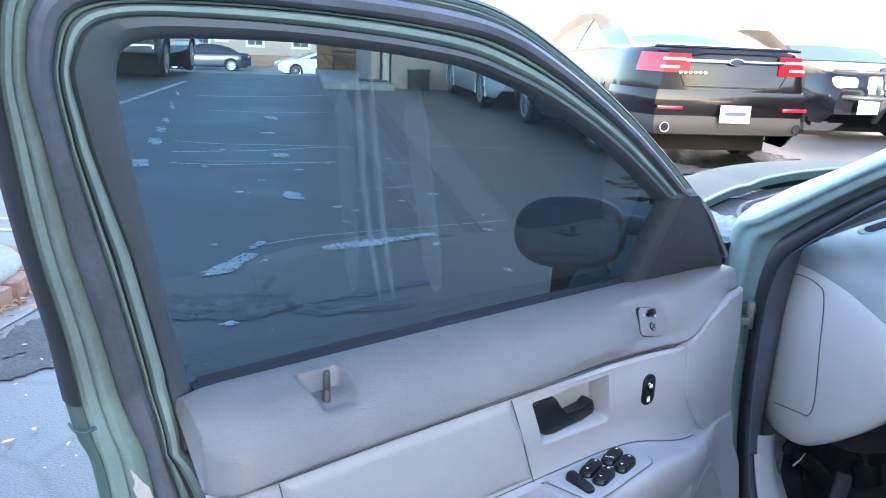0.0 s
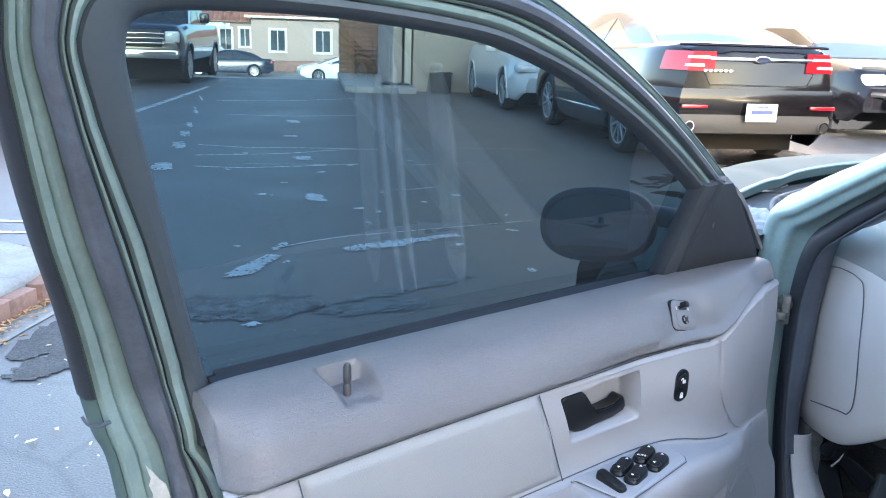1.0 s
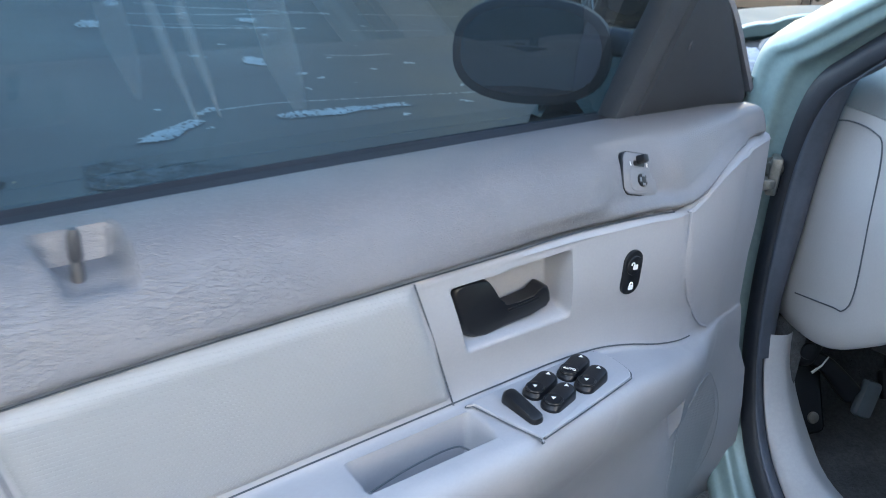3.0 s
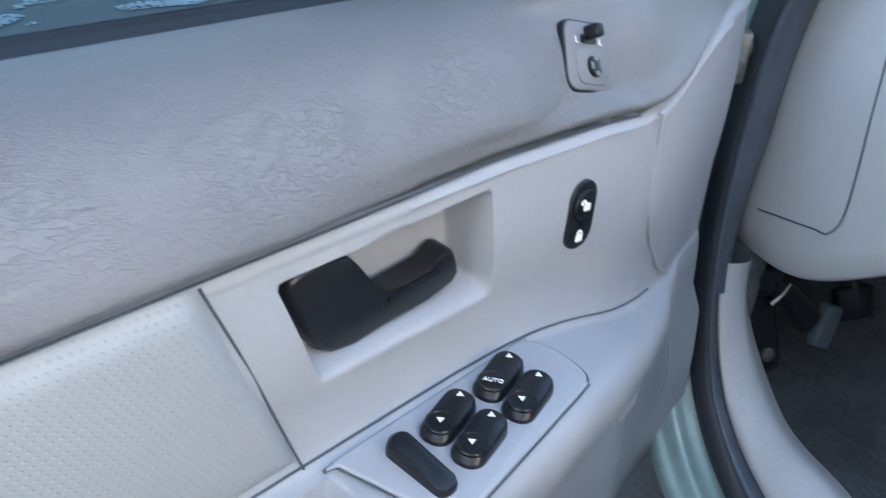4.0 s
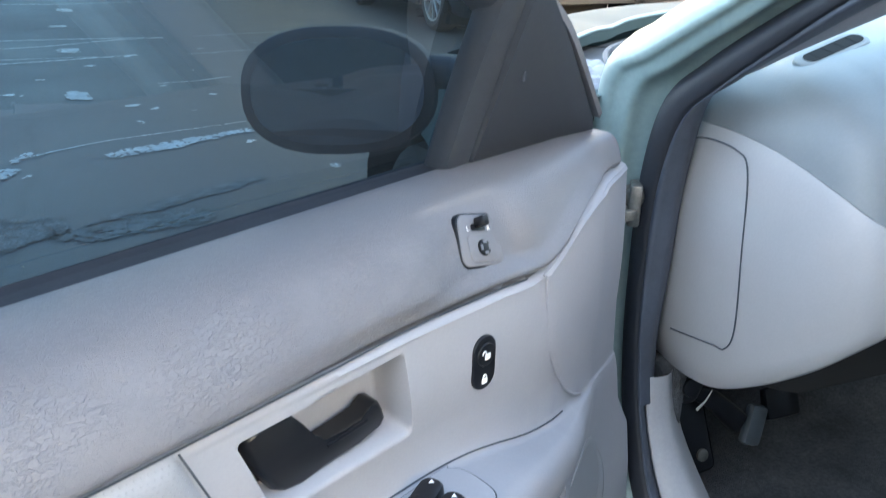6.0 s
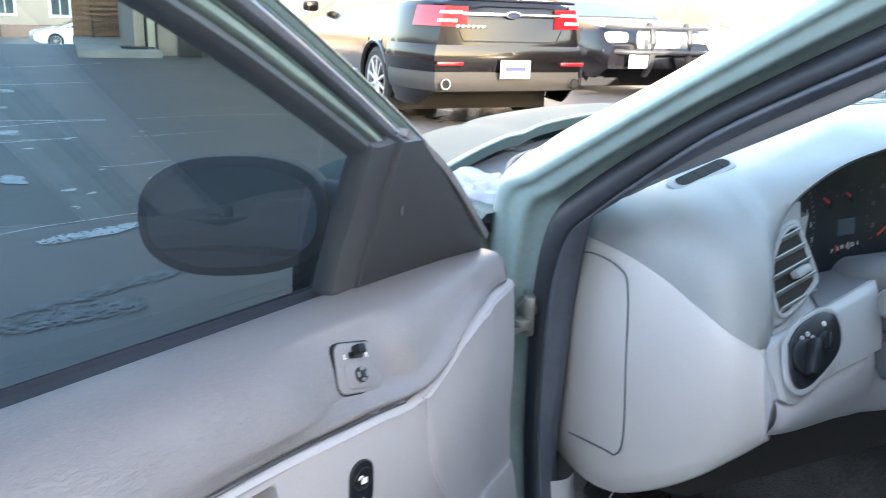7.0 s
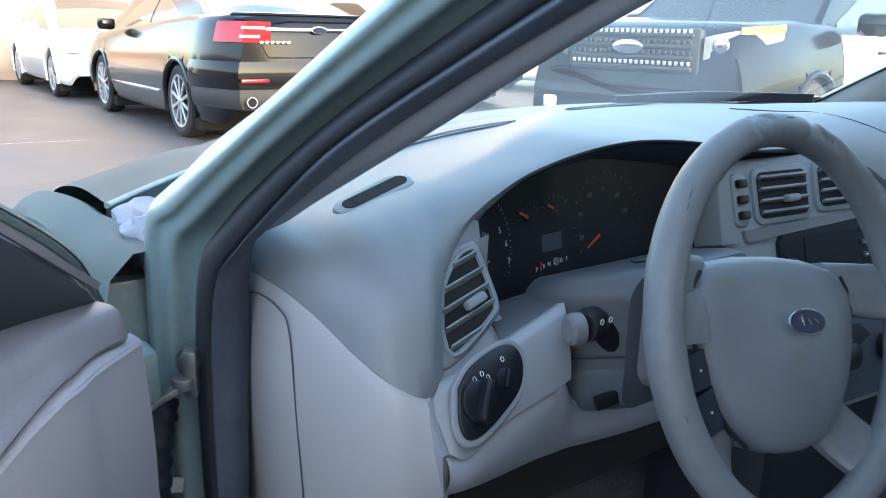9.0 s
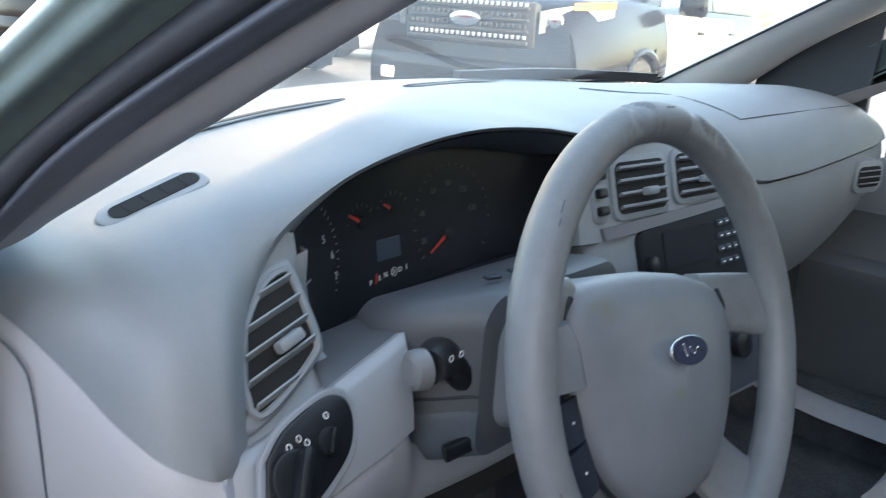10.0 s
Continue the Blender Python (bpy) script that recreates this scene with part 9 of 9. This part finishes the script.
def spoke_bm(pts, widths, depth):
    P = curve_pts([Vector(p) for p in pts], 14)
    rows = []
    for i, p in enumerate(P):
        d = (P[min(i + 1, 13)] - P[max(i - 1, 0)]).normalized()
        sd = Vector((-d.y, d.x, 0)).normalized()
        w_ = widths[0] + (widths[1] - widths[0]) * i / 13
        rows.append([WH @ (p + sd * x * w_ + Vector((0, 0, 1)) * y * depth) for x, y in rounded(1, 1, 0.3, 3)])
    return loft(bmesh.new(), rows, close_row=True, close_ends=True)


for sd in (-1, 1):
    part("spoke", spoke_bm([(sd * 0.10, 0.038, -0.040), (sd * 0.135, 0.037, -0.031), (sd * 0.165, 0.035, -0.020), (sd * 0.190, 0.033, -0.006)], (0.056, 0.062), 0.026), WHEEL_GREY, sw_)
    part("spoke", spoke_bm([(sd * 0.078, -0.080, -0.044), (sd * 0.098, -0.106, -0.036), (sd * 0.112, -0.124, -0.024), (sd * 0.124, -0.140, -0.008)], (0.062, 0.066), 0.026), WHEEL_GREY, sw_)
    if sd > 0:
        continue
    part("spoke_cover", spoke_bm([(sd * 0.143, 0.030, -0.024), (sd * 0.139, 0.012, -0.020), (sd * 0.137, -0.016, -0.019)], (0.034, 0.044), 0.026), HUB_GREY, sw_)
    for y0, y1 in ((-0.024, -0.058), (-0.061, -0.098)):
        xs_ = [sd * interp(-y, [(0.02, 0.131), (0.058, 0.122), (0.096, 0.106)]) for y in (y0, (y0 + y1) / 2, y1)]
        cb = part("cruise_button", spoke_bm([(xs_[0], y0, -0.030), (xs_[1], (y0 + y1) / 2, -0.030), (xs_[2], y1, -0.030)], (0.036, 0.034), 0.026), CRUISE, sw_, "blue-black cruise control button")
        part("symbol", bx(WH @ Vector((xs_[1], (y0 + y1) / 2, -0.0165)), (0.0024, 0.0006, 0.002), rot=WH.to_3x3().to_4x4() @ Matrix.Rotation(radians(90), 4, "X")), WHITE_INK, cb)

# centre stack
cs = thing("centre_stack", "slate grey centre stack with air vents and radio", "centre stack")
SN = Vector((-0.12, -0.95, 0.28)).normalized()
SM = frame_m((1.70, 1.135, 0.83), (1, -0.10, 0.0), SN)
bm = bmesh.new()
plate(bm, [(-0.17, -0.03), (-0.165, 0.05), (-0.13, 0.085), (0.2, 0.09), (0.24, 0.06), (0.25, -0.02), (0.24, -0.30), (-0.10, -0.30), (-0.13, -0.1)], SM @ Matrix.Translation((0, 0, -0.05)), 0.05, 0.006)
part("stack_face", bm, DASH, cs)


def stack_vent(cx, cy, w, h):
    bm = bmesh.new()
    m_ = SM @ Matrix.Translation((cx, cy, 0.0))
    plate(bm, rounded(w + 0.016, h + 0.016, 0.016, 5), m_, 0.005, 0.002)
    v = part("air_vent", bm, DASH, cs, "grey slatted air vent")
    bm = bmesh.new()
    plate(bm, rounded(w, h, 0.012, 5), m_ @ Matrix.Translation((0, 0, 0.0051)), 0.0008)
    part("vent_well", bm, WELL, v)
    n = 4
    for k in range(n):
        y = -h / 2 + h * (k + 0.5) / n
        part("slat", bx(m_ @ Vector((0, y, 0.007)), (w - 0.006, 0.0045, 0.010), 0.0012, rot=m_.to_3x3().to_4x4() @ Matrix.Rotation(radians(-25), 4, "X")), TRIM_MID, v)
    part("vent_tab", bx(m_ @ Vector((0.006, -0.008, 0.015)), (0.026, 0.011, 0.012), 0.003, rot=m_.to_3x3().to_4x4()), DASH, v)


stack_vent(-0.040, 0.032, 0.108, 0.066)
stack_vent(0.096, 0.036, 0.108, 0.062)
bm = bmesh.new()
plate(bm, rounded(0.028, 0.075, 0.010, 4), SM @ Matrix.Translation((-0.128, 0.030, 0)), 0.005, 0.002)
bp_ = part("button_pod", bm, DASH, cs)
for k in range(3):
    part("button", bx(SM @ Vector((-0.128, 0.052 - 0.022 * k, 0.008)), (0.020, 0.012, 0.008), 0.003, rot=SM.to_3x3().to_4x4()), BLACK, bp_, "small dark button")
bm = bmesh.new()
plate(bm, [(-0.13, -0.014), (0.25, -0.002), (0.25, -0.014), (-0.125, -0.030)], SM, 0.006, 0.002)
part("trim_strip", bm, TRIM_MID, cs, "pale satin trim strip")
bm = bmesh.new()
plate(bm, rounded(0.27, 0.125, 0.016, 5), SM @ Matrix.Translation((0.075, -0.084, -0.006)) @ Matrix.Rotation(radians(3), 4, "Z"), 0.014, 0.002)
rd = part("radio", bm, mat("matt black radio plastic", (0.010, 0.012, 0.016), 0.6, spec=0.2, stain=0.15, stain_scale=25), cs, "black radio with small buttons", sharp=30)
bm = bmesh.new()
plate(bm, rounded(0.12, 0.05, 0.004, 3), SM @ Matrix.Translation((0.05, -0.060, 0.0085)), 0.001)
part("display", bm, DIAL, rd)
bm = bmesh.new()
disc(bm, SM @ Vector((-0.045, -0.072, 0.006)), SN, 0.011, 0.012, 20, 0.003)
part("knob", bm, BLACK, rd)
for i in range(3):
    for j in range(4):
        part("button", bx(SM @ Vector((0.130 + 0.018 * i, -0.038 - 0.019 * j, 0.010)), (0.013, 0.009, 0.005), 0.002, rot=SM.to_3x3().to_4x4()), SAIL, rd)
        part("button_mark", bx(SM @ Vector((0.130 + 0.018 * i, -0.038 - 0.019 * j, 0.0128)), (0.006, 0.0018, 0.0004), rot=SM.to_3x3().to_4x4()), WHITE_INK, rd)
# Assumed knob panel, added so that the shaded lower stack comes out dark.
bm = bmesh.new()
plate(bm, rounded(0.30, 0.135, 0.016, 5), SM @ Matrix.Translation((0.062, -0.222, 0.001)), 0.006, 0.002)
cp = part("climate_panel", bm, SAIL, cs, "charcoal panel added over the shaded lower stack", sharp=30)
for k in range(3):
    bm = bmesh.new()
    disc(bm, SM @ Vector((-0.03 + 0.092 * k, -0.222, 0.006)), SN, 0.021, 0.014, 22, 0.003)
    part("knob", bm, BLACK, cp)
# Console in near black: the shadow behind the wheel is put into its colour.
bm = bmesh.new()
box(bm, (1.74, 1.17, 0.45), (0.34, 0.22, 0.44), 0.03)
part("console_base", bm, RUBBER, cs, "console under the centre stack, coloured black for shade")

# passenger side of the dashboard
bm = bmesh.new()
rows = []
for i in range(60, ND):
    f = DF[i]
    if f.x < 1.86:
        continue
    g = smooth01(2.56, 2.61, f.x)
    rows.append([f + Vector((-0.02 * g, 0.03, -0.004)), f + Vector((-0.004 * g, 0.006, -0.007)), f + Vector((-0.002 * g, 0.001, -0.03)), f + Vector((-0.006, 0.004, -0.09)), f + Vector((-0.010, 0.025, -0.15)), f + Vector((-0.02, 0.06, -0.22)), f + Vector((-0.03, 0.13, -0.33))])
loft(bm, rows)
part("passenger_panel", bm, DASH, dash, "grey glovebox panel")
pm = frame_m((2.415, 1.072, 0.806), (0.95, -0.30, 0.02), (-0.30, -0.95, 0.04))
bm = bmesh.new()
plate(bm, rounded(0.085, 0.065, 0.020, 5), pm @ Matrix.Translation((0, 0, -0.03)), 0.036, 0.003)
pv = part("air_vent", bm, DASH, dash, "small grey passenger air vent")
bm = bmesh.new()
plate(bm, rounded(0.070, 0.040, 0.012, 5), pm @ Matrix.Translation((0, 0, 0.0062)), 0.0008)
part("vent_well", bm, WELL, pv)
for k in range(3):
    part("slat", bx(pm @ Vector((0, -0.012 + 0.012 * k, 0.008)), (0.066, 0.002, 0.007), 0.0006, rot=pm.to_3x3().to_4x4()), TRIM_MID, pv)
